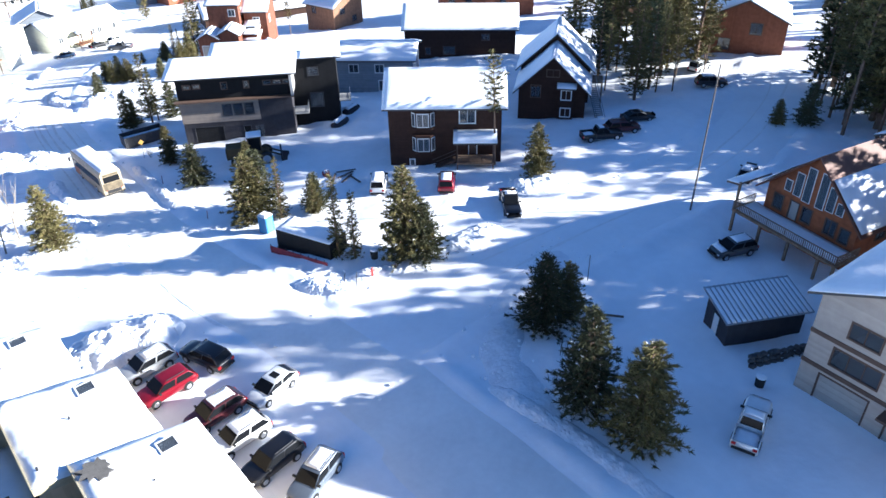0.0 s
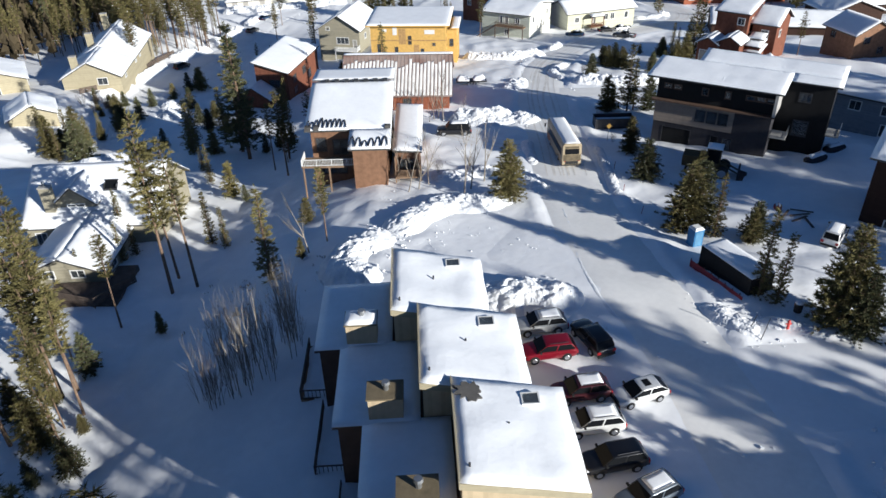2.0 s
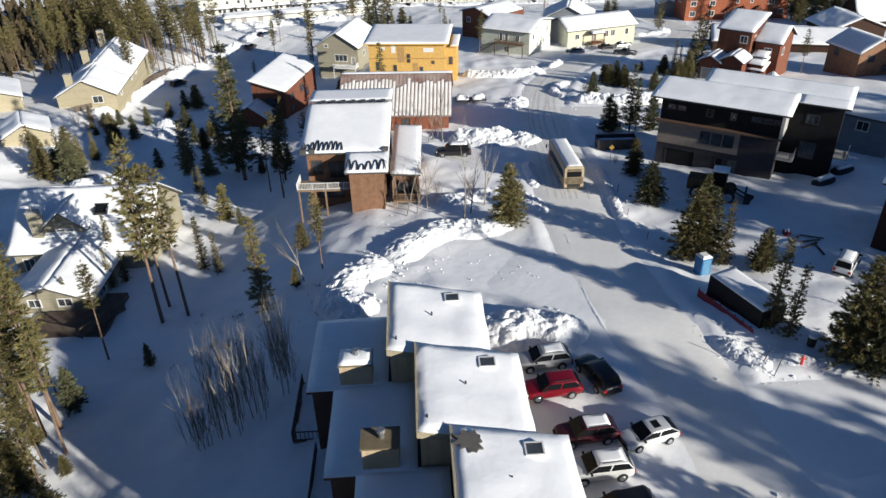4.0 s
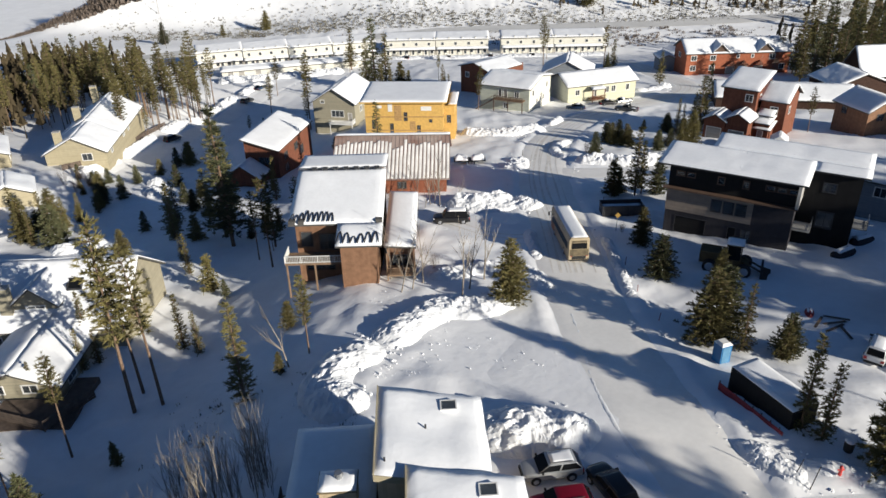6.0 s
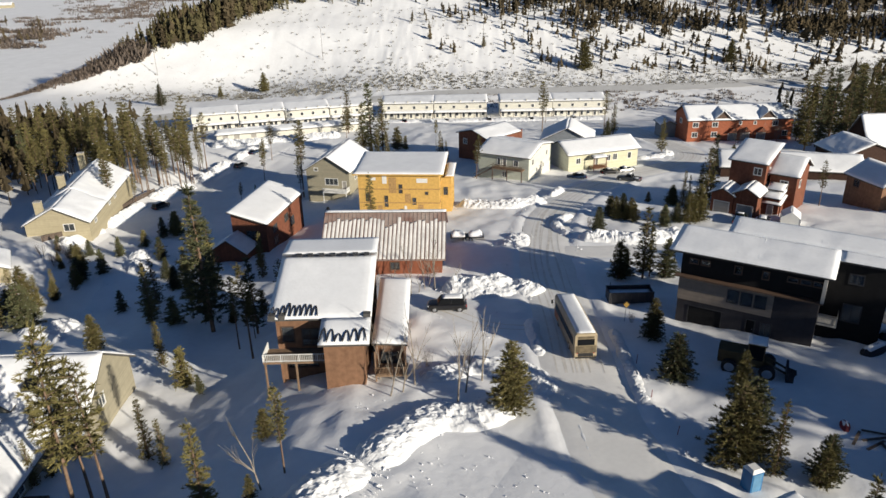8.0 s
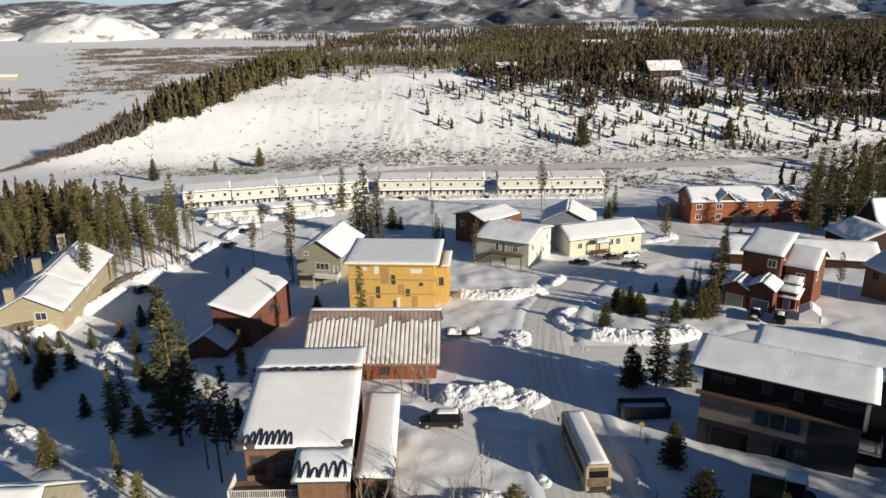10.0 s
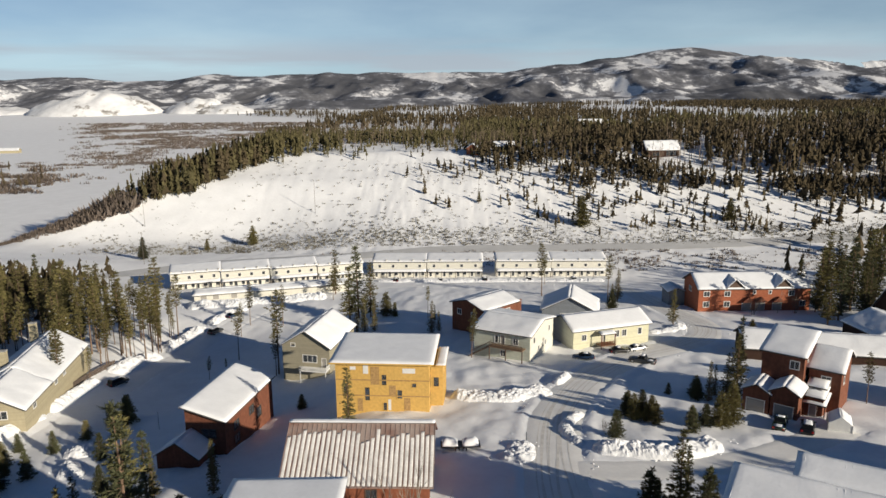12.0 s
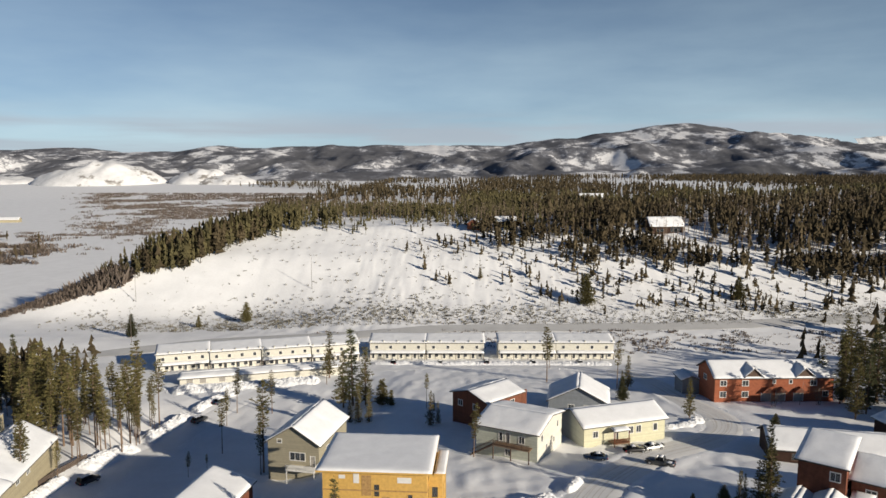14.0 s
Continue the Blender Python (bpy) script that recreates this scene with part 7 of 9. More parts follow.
plant_rows("-21.7 57.7 11.8; -39.9 94.3 8.5; -50.6 119.4 10.9; -33.3 72.6 8.0; -30.9 71 7.4; -49.1 112.9 12.4; -34.3 127.8 8.8; -2.2 222.4 5.9; 52.6 154.6 10.7; 48.2 151.6 7.8; 50.5 154.8 7.6; 52.9 246.4 8.2", SPIRE, 10.0, "slender firs")
plant_rows("-34.8 88.1 6.7; -56.3 118.3 4.0; -43.2 107.9 4.5; -33.9 107.6 4.2; -32.1 86.2 2.6; -19.8 71.1 3.4; -18.7 61 3.1; -69 138.7 5.2; -67.8 156.5 3.8; -32.6 51.7 3.2; -66.7 164.5 4.9; -64.1 165.7 5.4; -29.4 108.8 5.0; -32.1 109.8 3.1;"
           "-16.6 232.5 6.6; -13.8 229 5.0; 31.2 143.9 4.2; 35.2 139.7 3.7; 33.9 141.1 3.8; 39.9 135.7 4.3; 25.4 109.4 5.8; 26.6 110.2 5.2; 32.6 109.5 6.4; 42.2 155.7 2.2", SLIM, 5.0, "young firs")
plant_rows("-28.5 101.5 10.2; -93.1 196.4 11.4; -44.1 117.7 8.4; -39.8 117.9 12; -37.6 272.9 12.8; -28.2 239.2 13.6; -25.5 238.9 18.6; -21.6 236.7 13.4; 55.4 249.6 8.6; 57.4 161.4 11.5; 52.3 149.6 10.1;"
           "107.5 229.2 10.5; 118.6 231.2 18.3; 123.3 230.4 14.9; 165.8 293.1 17.9; 171.5 291.9 16.0; 112.8 225.4 12.7; 117 221.8 12.0; 134.3 245.4 15.7; 110 232 15; 126 236 16; 121 226 14; 115 238 16; 129 228 14; 134 236 16;"
           "138 230 15; 126 245 15; 140 240 16; 106 236 12; 144 248 16", TALL, 15.0, "tall firs")
plant_rows("-72.8 118.8 8.5; -77.3 120.9 4.0; -71.1 132.4 5.5; -70.3 149.5 3.6; -65.4 168.5 4.6; -71.5 125.1 3.9; -71.6 134.6 4.9; 32.3 142.4 6.0; 27.3 134.4 3.8; 47.1 155.2 3.3; 30.6 74.8 5.2", FIRS, 8.0, "firs")
plant_rows("-74.7 118.5 8.8; -72.4 121.6 8.1; -73.9 112.8 8.3; -78.5 117.3 9.8; -72.2 126.7 7.0; -70.0 129.6 6.4; -45.2 73.3 8.2; -43.6 68.5 7.4; -42.5 69.9 6.1; -46.5 63.4 4.8", SPIRE, 10.0, "slender firs")
plant_rows("-27 93 11; -30 97 11.5; -24.5 104 11; -28.5 100 10; -83.5 190 13", PINES, 15.0, "lodgepole pines")
plant_rows("97.5 30 21; 100 26.5 22; 101.5 34 22; 104.5 37 22; 108 31 23; 116 44 22", PINES, 15.0, "lodgepole pines")
plant_rows("109 40 22; 113 37 22", TALL, 15.0, "tall firs")
plant_rows("-39 42 15; -42 45 14; -44 40 15; -40.5 47.5 12; -37 38 14; -41 36 15; -46 43 14; -38.1 38.1 13.7; -35.9 39.6 18; -36.4 36 14; -43.5 50 15; -46 54 14", PINES, 15.0, "lodgepole pines")
# unseen firs, added up-sun only to shade the slope west of the condominiums
plant_rows("-14 6 17; -10 6 17; -18 6 17; -22 8 18; -6 5 16; -2 4 17; -26 11 18; -14 2 19; -20 3 20; -8 0 19; -30 14 18; -33 18 17; -34 22 16; -38 26 16; -24 18 10; -28 20 10; -20 15 12; -25 14 15", TALL, 15.0, "wood south of the street")
thicket = random.Random(4)
for k in range(42):
    u = thicket.random()
    plant(SAPLING, -23.5 + 7.5 * u + thicket.uniform(-1, 1), 36.5 + 7.5 * thicket.random() + 2 * u, thicket.uniform(5.5, 8.2), 7.0, k, "aspen saplings beside the condominiums")
# the edge of the pine wood behind the beige houses
edge = random.Random(8)
for k in range(52):
    plant(PINES if k % 4 else TALL, edge.uniform(-138, -94), edge.uniform(196, 262), edge.uniform(11, 16), 15.0, k, "pines of the western wood")
for k in range(34):
    u = edge.random()
    plant(PINES, edge.uniform(-100, -79 + 3 * u), 198 + 34 * u, edge.uniform(13, 20), 15.0, k, "pines of the western wood")
plant_rows("-85.1 179.8 13; -54.3 211.2 14; -56.9 194.8 7; -53 196 6; -39.5 190.7 18", PINES, 15.0, "lodgepole pines")
plant_rows("47.6 139.9 7; 46.5 153.2 4; 32.5 147.1 4.7; 33.7 142.8 4.1; 35.1 141.9 3.7; 40.8 139 3.5; 43.1 139 4; 79 205.1 5; 50 234.4 5.4; 45.5 139 5", FIRS, 8.0, "firs")
plant_rows("-34.9 37.5 2.1; -33.9 32.8 4.1; -39.3 41.2 3.2; -36.7 31.5 2.4; -38.1 35.9 5", FIRS, 8.0, "firs")
plant_rows("-36.0 104.2 19.5; -38.4 108.6 16; 29.0 109.2 9.6; 30.4 110.5 7.5; 62 215 8; 103 214 13; 108 218 14", TALL, 15.0, "tall firs")
# out-of-view firs added to throw shade over the street and yards
plant_rows("103 15 22; 100 20 22; 108 22 22; 115 20 22; 109 14 21; 112 26 21", TALL, 15.0, "wood south of the street")
plant_rows("-15.3 139 11.7; -42.7 99.5 5.7; -36.2 133.7 7.8; -43.5 128.1 8.1; -47.8 110.3 13; -2.8 208.1 11; 7.9 207.6 8; -21.7 219.9 13; -24 222 10; -18.6 217 9; -1 210 7", SPIRE, 10.0, "slender firs")
plant_rows("-52.4 100.9 5.5; -49.7 126 4.6; -27.6 161.6 4.4; -54 133 3.6; -51.5 135.6 3.2; -83 149 2.8; -79 147 3.5; -80.5 144 3; -77 150 3; -76 143.5 4; -73.5 140 3.6; -84.5 152 2.6; -78.4 141 3.2", FIRS, 8.0, "firs")
plant_rows("-87.1 184 12.9; -83 208.6 16; -37.3 265.5 12.2", PINES, 15.0, "lodgepole pines")
# wood added to the south-east, unseen and out of view, so that its shade falls over the street
plant_rows("111 4 16; 74 -1 14; 112 1 13; 95 -4 15; 106 6 13; 117 13 14; 129 9 14; 119 21 16; 110 17 13; 132 27 14; 132 23 14; 90 -7 16; 126 11 14; 130 11 15; 91 6 14; 130 20 15; 91 1 13;"
           "109 4 13; 91 -4 15; 115 17 15; 116 20 13; 131 18 15; 73 -8 15; 95 -3 15; 75 5 14; 79 5 15; 93 7 16; 88 3 16; 118 5 15; 74 -12 13; 85 1 15; 129 18 16; 78 -5 15; 83 10 14; 76 1 15;"
           "80 -1 16; 84 5 16; 88 -3 15; 71 -3 15; 78 9 15; 97 4 16; 101 8 16; 101 0 15; 113 10 16; 122 15 15; 125 24 16; 120 28 15; 134 32 15; 128 30 15", TALL, 15.0, "wood south of the street")
# taller unseen firs, added so the shade reaches the snow beside the lot
plant_rows("70 0 20; 74 0 21; 72 -4 21; 76 -3 21; 68 -3 19; 67 3 19; 78 -5 22; 65 -1 18", TALL, 15.0, "wood south of the street")
# unseen trees added behind the camera as casters, whose long shadows reach the parking lot
plant_rows("-12 8 14; -7 12 13; -2 6 15; 4 9 14; 9 3 15; -16 2 15; -9 -2 16; 15 -4 15; 1 -6 16; -20 10 14; -24 4 15; 22 -12 15; 30 -18 15; 62 -8 15; 68 -14 16", PINES, 15.0, "pines along the lot")


def forest(name, label, spots, seed, mat=FAR_NEEDLE, tiers=5, sides=5, fat=1.0, drawn=True):
    """Many far conifers in one mesh: bare stems and ragged crowns of uneven branch tiers."""
    rng = np.random.RandomState(seed)
    V, F = [], []
    for x, y, h in spots:
        x, y, h = on_hill(x, y, h) if drawn else (x, y, h)
        z = gz(x, y) - 0.3
        r = (h * rng.uniform(0.085, 0.15) + 0.25) * fat
        bare = rng.choice((0.05, 0.15, 0.34, 0.48)) + rng.uniform(0, 0.08)
        lx, ly = rng.uniform(-0.03, 0.03, 2) * h
        for t in range(tiers):
            f = t / tiers
            zb = z + h * (bare + (1 - bare) * f * 0.96)
            zt = z + h * (bare + (1 - bare) * min(1.0, f + 1.7 / tiers))
            rr = r * (1 - 0.75 * f) * rng.uniform(0.75, 1.25)
            b = len(V)
            a0 = rng.uniform(0, 6.28)
            cx, cy = x + lx * f + rng.uniform(-0.25, 0.25) * r, y + ly * f + rng.uniform(-0.25, 0.25) * r
            for i in range(sides):
                a = a0 + 6.2832 * i / sides
                q = rr * (rng.uniform(0.9, 1.45) if i % 2 else rng.uniform(0.3, 0.7))
                V.append((cx + math.cos(a) * q, cy + math.sin(a) * q, zb + rng.uniform(-0.06, 0.06) * h))
            V.append((x + lx * (f + 0.3), y + ly * (f + 0.3), zt))
            for i in range(sides):
                F.append((b + i, b + (i + 1) % sides, b + sides))
        b = len(V)
        w = 0.01 * h + 0.05
        V += [(x - w, y - w, z), (x + w, y - w, z), (x, y + w, z), (x + lx, y + ly, z + h * 0.8)]
        F += [(b, b + 1, b + 3), (b + 1, b + 2, b + 3), (b + 2, b, b + 3)]
    ob = from_arrays(name, V, F, mat)
    tagged(ob, label, "forest", kind="stuff")


def scatter(n, seed, x0, x1, y0, y1, h0, h1, keep):
    rng = np.random.RandomState(seed)
    out = []
    for _ in range(n):
        x, y = rng.uniform(x0, x1), rng.uniform(y0, y1)
        if rng.rand() < keep(x, y):
            out.append((x, y, rng.uniform(h0, h1)))
    return out


wood = lambda x, y, s, k: float(fnoise(x / s, y / s, k, 3))  # noqa: E731
# on the hill: open snow to the left, thickening wood to the right
def wood_edge(x):
    return float(np.interp(x, [-260, 0, 40, 80, 126, 175, 222, 267, 400, 700], [648, 646, 606, 556, 530, 500, 474, 458, 450, 455]))


def glade(x, y):
    """Open ground before the house on the hill."""
    return 0.0 if 138 < x < 182 and 480 < y < 575 else 1.0


def patch(x, y, s, k, lo, hi):
    return float(ss(lo, hi, wood(x, y, s, k)))


forest("hill_conifers", "small scattered conifers on the snowy hill", scatter(
    29000, 1, -30, 640, 366, 610, 2.0, 8.5, lambda x, y: float(ss(-30, 170, x + (y - 390) * 0.25)) * patch(x, y, 21, 1, 0.43, 0.66) * (y < wood_edge(x) + 14) * (0.24 + 0.5 * float(ss(90, 10, wood_edge(x) - y)))), 3, fat=1.2, tiers=6)
forest("hill_pines", "taller pines standing before the wood", scatter(
    6200, 21, 20, 640, 385, 610, 6, 15, lambda x, y: (y < wood_edge(x) + 6) * float(ss(150, 20, wood_edge(x) - y)) * patch(x, y, 17, 3, 0.44, 0.6) * 0.8 * glade(x, y)), 23, fat=1.1, tiers=7)
forest("ridge_forest", "dense dark lodgepole forest along the ridge", scatter(
    7200, 2, 40, 900, 440, 760, 11, 21, lambda x, y: float(ss(-6, 22, y - wood_edge(x) - 14 * wood(x, y, 16, 4))) * (0.08 + 0.92 * patch(x, y, 26, 2, 0.38, 0.54)) * float(ss(40, 130, x)) * glade(x, y) * (1 - 0.9 * math.exp(-((y - 700) / 18) ** 2 - ((x - 120) / 130) ** 2))), 4, tiers=7, fat=0.9)
forest("crest_forest", "low olive conifers along the crest of the hill", scatter(
    5600, 22, -215, 260, 590, 800, 5, 13, lambda x, y: float(ss(-4, 20, y - wood_edge(x) - 20 * wood(x, y, 22, 4))) * (0.15 + 0.85 * patch(x, y, 28, 3, 0.36, 0.52)) * float(ss(240, 90, x))), 24, OLIVE_NEEDLE, tiers=7, fat=0.9)
forest("upper_forest", "broken forest beyond the crest with snowy gaps", scatter(
    7500, 25, 20, 1000, 740, 1000, 10, 18, lambda x, y: patch(x, y, 60, 5, 0.47, 0.58)), 26, OLIVE_NEEDLE, fat=0.9)


def snags(name, label, spots, seed, mat):
    """Bare grey stems standing among the pines."""
    rng = np.random.RandomState(seed)
    V, F = [], []
    for x, y, h in spots:
        x, y, h = on_hill(x, y, h)
        z = gz(x, y) - 0.3
        k = len(V)
        w = rng.uniform(0.12, 0.24)
        lx, ly = rng.uniform(-0.04, 0.04, 2) * h
        V += [(x - w, y - w, z), (x + w, y - w, z), (x, y + w, z), (x + lx, y + ly, z + h)]
        F += [(k, k + 1, k + 3), (k + 1, k + 2, k + 3), (k + 2, k, k + 3)]
        for _ in range(5):
            u, a, l = rng.uniform(0.35, 0.9), rng.uniform(0, 6.28), h * rng.uniform(0.05, 0.13)
            k = len(V)
            px, py, pz = x + lx * u, y + ly * u, z + h * u
            V += [(px, py, pz - 0.12), (px, py, pz + 0.12), (px + math.cos(a) * l, py + math.sin(a) * l, pz + 0.5 * l)]
            F.append((k, k + 1, k + 2))
    tagged(from_arrays(name, V, F, mat), label, "dead trees", kind="stuff")


SNAG = material("snag_bark", (0.2, 0.15, 0.11), 0.9, vary=0.3, scale=0.2, bump=0.0)
snags("grey_snags", "bare grey stems among the ridge pines", scatter(
    9500, 31, -150, 800, 440, 860, 8, 17, lambda x, y: float(ss(-20, 10, y - wood_edge(x))) * (0.25 + 0.75 * float(ss(0.4, 0.55, wood(x, y, 40, 5))))), 33, SNAG)
forest("hedge_forest", "line of conifers along the edge of the hill", scatter(
    4200, 3, -226, -90, 452, 690, 4, 16, lambda x, y: float(ss(490, 560, y)) * (0.1 + 0.9 * patch(x, y, 16, 2, 0.36, 0.55)) * (0.2 if x > -186 + (y - 430) * 0.14 else 1.0) * math.exp(-((x + 192 - (y - 430) * 0.14) / (13 + (y - 430) * 0.11)) ** 2)), 5, OLIVE_NEEDLE, tiers=6)
# the hill's western edge, where shrubs give way to ever taller conifers: x, y, height
HILL_EDGE = [(-230, 376, 1.6), (-218, 384, 2), (-193, 394, 2.6), (-172, 405, 6.5), (-155, 412, 11), (-145, 415, 15), (-134, 418, 17), (-122, 431, 17), (-113, 448, 16), (-103, 455, 15), (-86, 466, 14), (-62, 484, 12)]


def along_edge(n, seed, u0, u1, deep):
    rng = np.random.RandomState(seed)
    steps = np.arange(len(HILL_EDGE))
    out = []
    for _ in range(n):
        u = rng.uniform(u0, u1)
        x, y, h = (float(np.interp(u, steps, [p[k] for p in HILL_EDGE])) for k in range(3))
        d = deep * rng.rand() ** 1.3
        out.append((x - 0.62 * d + rng.uniform(-2, 2), y + 0.78 * d + rng.uniform(-2, 2), h * rng.uniform(0.55, 1.08)))
    return out


forest("edge_conifers", "dark row of conifers along the edge of the hill", along_edge(430, 35, 3.0, 11, 15), 36, OLIVE_NEEDLE, tiers=8, fat=0.85, drawn=False)
forest("edge_firs", "dark firs among the row on the hill", along_edge(170, 37, 2.4, 9, 12), 38, tiers=8, fat=1.1, drawn=False)
forest("brow_conifers", "scattered conifers on the brow of the hill", scatter(
    1300, 27, -190, 110, 480, 655, 2.5, 10, lambda x, y: patch(x, y, 20, 1, 0.42, 0.58) * float(ss(545, 640, y + 0.3 * abs(x + 40)))), 28, OLIVE_NEEDLE, tiers=6)
forest("plateau_forest", "far dark forest on the plateau", scatter(
    19000, 4, -850, 2000, 900, 2500, 12, 21, lambda x, y: patch(x, y, 240, 3, 0.4, 0.5) * float(ss(-0.03, 0.02, x / y - np.interp(y, [900, 1800, 2500], [-0.2, -0.235, -0.33])))), 6)
forest("west_forest", "dense pine wood west of the village", scatter(
    1800, 5, -330, -112, 150, 300, 8, 13, lambda x, y: float(ss(-110, -140, x)) * float(ss(300, 268, y)) + 0.08), 7)
forest("east_forest", "pines beyond the eastern houses", scatter(
    500, 6, 120, 420, 100, 345, 10, 18, lambda x, y: float(ss(0.36, 0.55, wood(x, y, 45, 4))) * float(ss(115, 165, x))), 8)
forest("north_forest", "pines on the rising ground to the east", scatter(500, 7, 150, 420, -60, 110, 10, 18, lambda x, y: 0.8), 9)
forest("back_forest", "pine wood behind the condominiums", scatter(300, 8, -140, -60, -60, 70, 11, 17, lambda x, y: 0.6), 10)


def brush(name, label, spots, seed, mat, blades=7, spread=1.0, drawn=True):
    """Low bushes: fans of short twig blades."""
    rng = np.random.RandomState(seed)
    V, F = [], []
    for x, y, s in spots:
        x, y, s = on_hill(x, y, s) if drawn else (x, y, s)
        z = gz(x, y)
        for _ in range(blades):
            a, l = rng.uniform(0, 6.28), s * rng.uniform(0.5, 1.1)
            px, py = x + rng.uniform(-0.6, 0.6) * s * spread, y + rng.uniform(-0.6, 0.6) * s * spread
            w = 0.16 * s
            k = len(V)
            V += [(px - w * math.sin(a), py + w * math.cos(a), z - 0.1), (px + w * math.sin(a), py - w * math.cos(a), z - 0.1), (px + math.cos(a) * l * 0.5, py + math.sin(a) * l * 0.5, z + l * 0.8)]
            F.append((k, k + 1, k + 2))
    tagged(from_arrays(name, V, F, mat), label, "bushes", kind="stuff")


brush("sagebrush", "sparse sagebrush poking through hill snow", scatter(20000, 11, -190, 420, 356, 560, 0.5, 1.3, lambda x, y: 0.07 + 0.93 * float(ss(425, 366, y)) * float(ss(0.3, 0.5, wood(x, y, 22, 5)))), 12, SAGE)
brush("verge_sage", "thick sagebrush on the bank above the highway", scatter(9000, 41, -150, 420, 354, 390, 0.4, 1.2, lambda x, y: float(ss(392, 366, y)) * float(ss(0.25, 0.5, wood(x, y, 12, 4)))), 42, SAGE)
brush("roadside_brush", "brown brush along the highway cut", scatter(5200, 12, -60, 420, 314, 346, 0.4, 1.5, lambda x, y: float(ss(0.35, 0.55, wood(x, y, 14, 2))) * (0.15 + 0.85 * float(ss(-20, 90, x)))), 13, BRUSH)
brush("willow_thicket", "brown willow thickets across the valley floor", scatter(30000, 13, -1150, -250, 640, 2100, 2.0, 5.0, lambda x, y: (0.02 + 0.98 * float(ss(0.4, 0.54, wood(x, y, 90, 1)))) * (0.02 + 0.98 * float(ss(900, 1150, y))) * float(ss(-0.52, -0.45, x / y))), 14, BRUSH, 9, 2.2)
brush("edge_willows", "dark leafless shrubs at the foot of the hill", along_edge(520, 39, 0, 3.4, 8), 40, TWIG, 16, 1.3, drawn=False)
brush("yard_weeds", "dry weeds showing through yard snow", scatter(500, 15, -30, -9, 46, 62, 0.15, 0.4, lambda x, y: float(ss(0.4, 0.55, wood(x, y, 5, 3)))), 16, SAGE, 5)
forest("valley_trees", "clump of dark trees on the valley floor", scatter(520, 16, -580, -400, 720, 930, 7, 14, lambda x, y: patch(x, y, 30, 2, 0.45, 0.6) * float(ss(-0.52, -0.56, x / y))), 17)
brush("valley_shrubs", "brown leafless shrubs along the valley creek", scatter(2600, 18, -640, -380, 700, 960, 2.5, 6.0, lambda x, y: patch(x, y, 34, 2, 0.4, 0.58) * (0.06 + 0.94 * float(ss(-0.5, -0.56, x / y)))), 19, BRUSH, 10, 1.6)
brush("creek_line", "thin line of shrubs across the valley snow", scatter(700, 20, -600, -330, 960, 1010, 1.5, 3.5, lambda x, y: patch(x, y, 40, 3, 0.4, 0.55)), 21, BRUSH, 8, 2.0)


# ---- vehicles ----
def loft(bm, rings):
    v = [[bm.verts.new(p) for p in r] for r in rings]
    n = len(rings[0])
    for a, b in zip(v, v[1:]):
        for i in range(n):
            bm.faces.new((a[i], a[(i + 1) % n], b[(i + 1) % n], b[i]))
    bm.faces.new(v[0][::-1])
    bm.faces.new(v[-1])
    bmesh.ops.recalc_face_normals(bm, faces=bm.faces[:])


def slab4(bm, pts, out, t=0.015):
    o = Vector(out).normalized()
    quadbox(bm, [Vector(p) + o * 0.004 for p in pts] + [Vector(p) + o * (0.004 + t) for p in pts])
    bmesh.ops.recalc_face_normals(bm, faces=bm.faces[:])


def soften(bm, r):
    """Rounds the sharp edges."""
    sharp = [e for e in bm.edges if len(e.link_faces) == 2 and e.calc_face_angle(0) > 0.35]
    bmesh.ops.bevel(bm, geom=sharp, offset=r, segments=2, affect="EDGES", profile=0.5, clamp_overlap=True)
    for f in bm.faces:
        f.smooth = True


def wheel(parent, x, y, r, w=0.23):
    s = 1 if y > 0 else -1
    bm = bmesh.new()
    tube(bm, (x, y - s * w / 2, r), (x, y + s * w / 2, r), r, r, 16)
    wh = part("wheel", bm, RUBBER, parent)
    bm = bmesh.new()
    tube(bm, (x, y + s * (w / 2 + 0.002), r), (x, y + s * (w / 2 + 0.02), r), r * 0.64, r * 0.58, 12)
    part("rim", bm, CHROME, wh)


CAR_SHAPES = {   # length, width, height, belt, hood z, cabin: windshield base, roof front, roof rear, tail base; pickup bed
    "suv": (4.85, 2.02, 1.72, 1.1, 1.02, 1.25, 0.42, -1.85, -2.3, False),
    "sedan": (4.8, 1.86, 1.47, 0.94, 0.84, 1.1, 0.15, -1.1, -1.9, False),
    "hatch": (4.6, 1.94, 1.54, 1.0, 0.9, 1.25, 0.25, -1.45, -2.15, False),
    "pickup": (5.7, 1.98, 1.88, 1.12, 1.08, 1.05, 0.35, -0.75, -1.0, True),
    "offroad": (5.4, 2.05, 1.98, 1.2, 1.14, 1.35, 0.8, -2.3, -2.55, False),
    "van": (5.1, 1.95, 1.9, 1.1, 0.98, 1.6, 0.6, -2.15, -2.4, False),
}


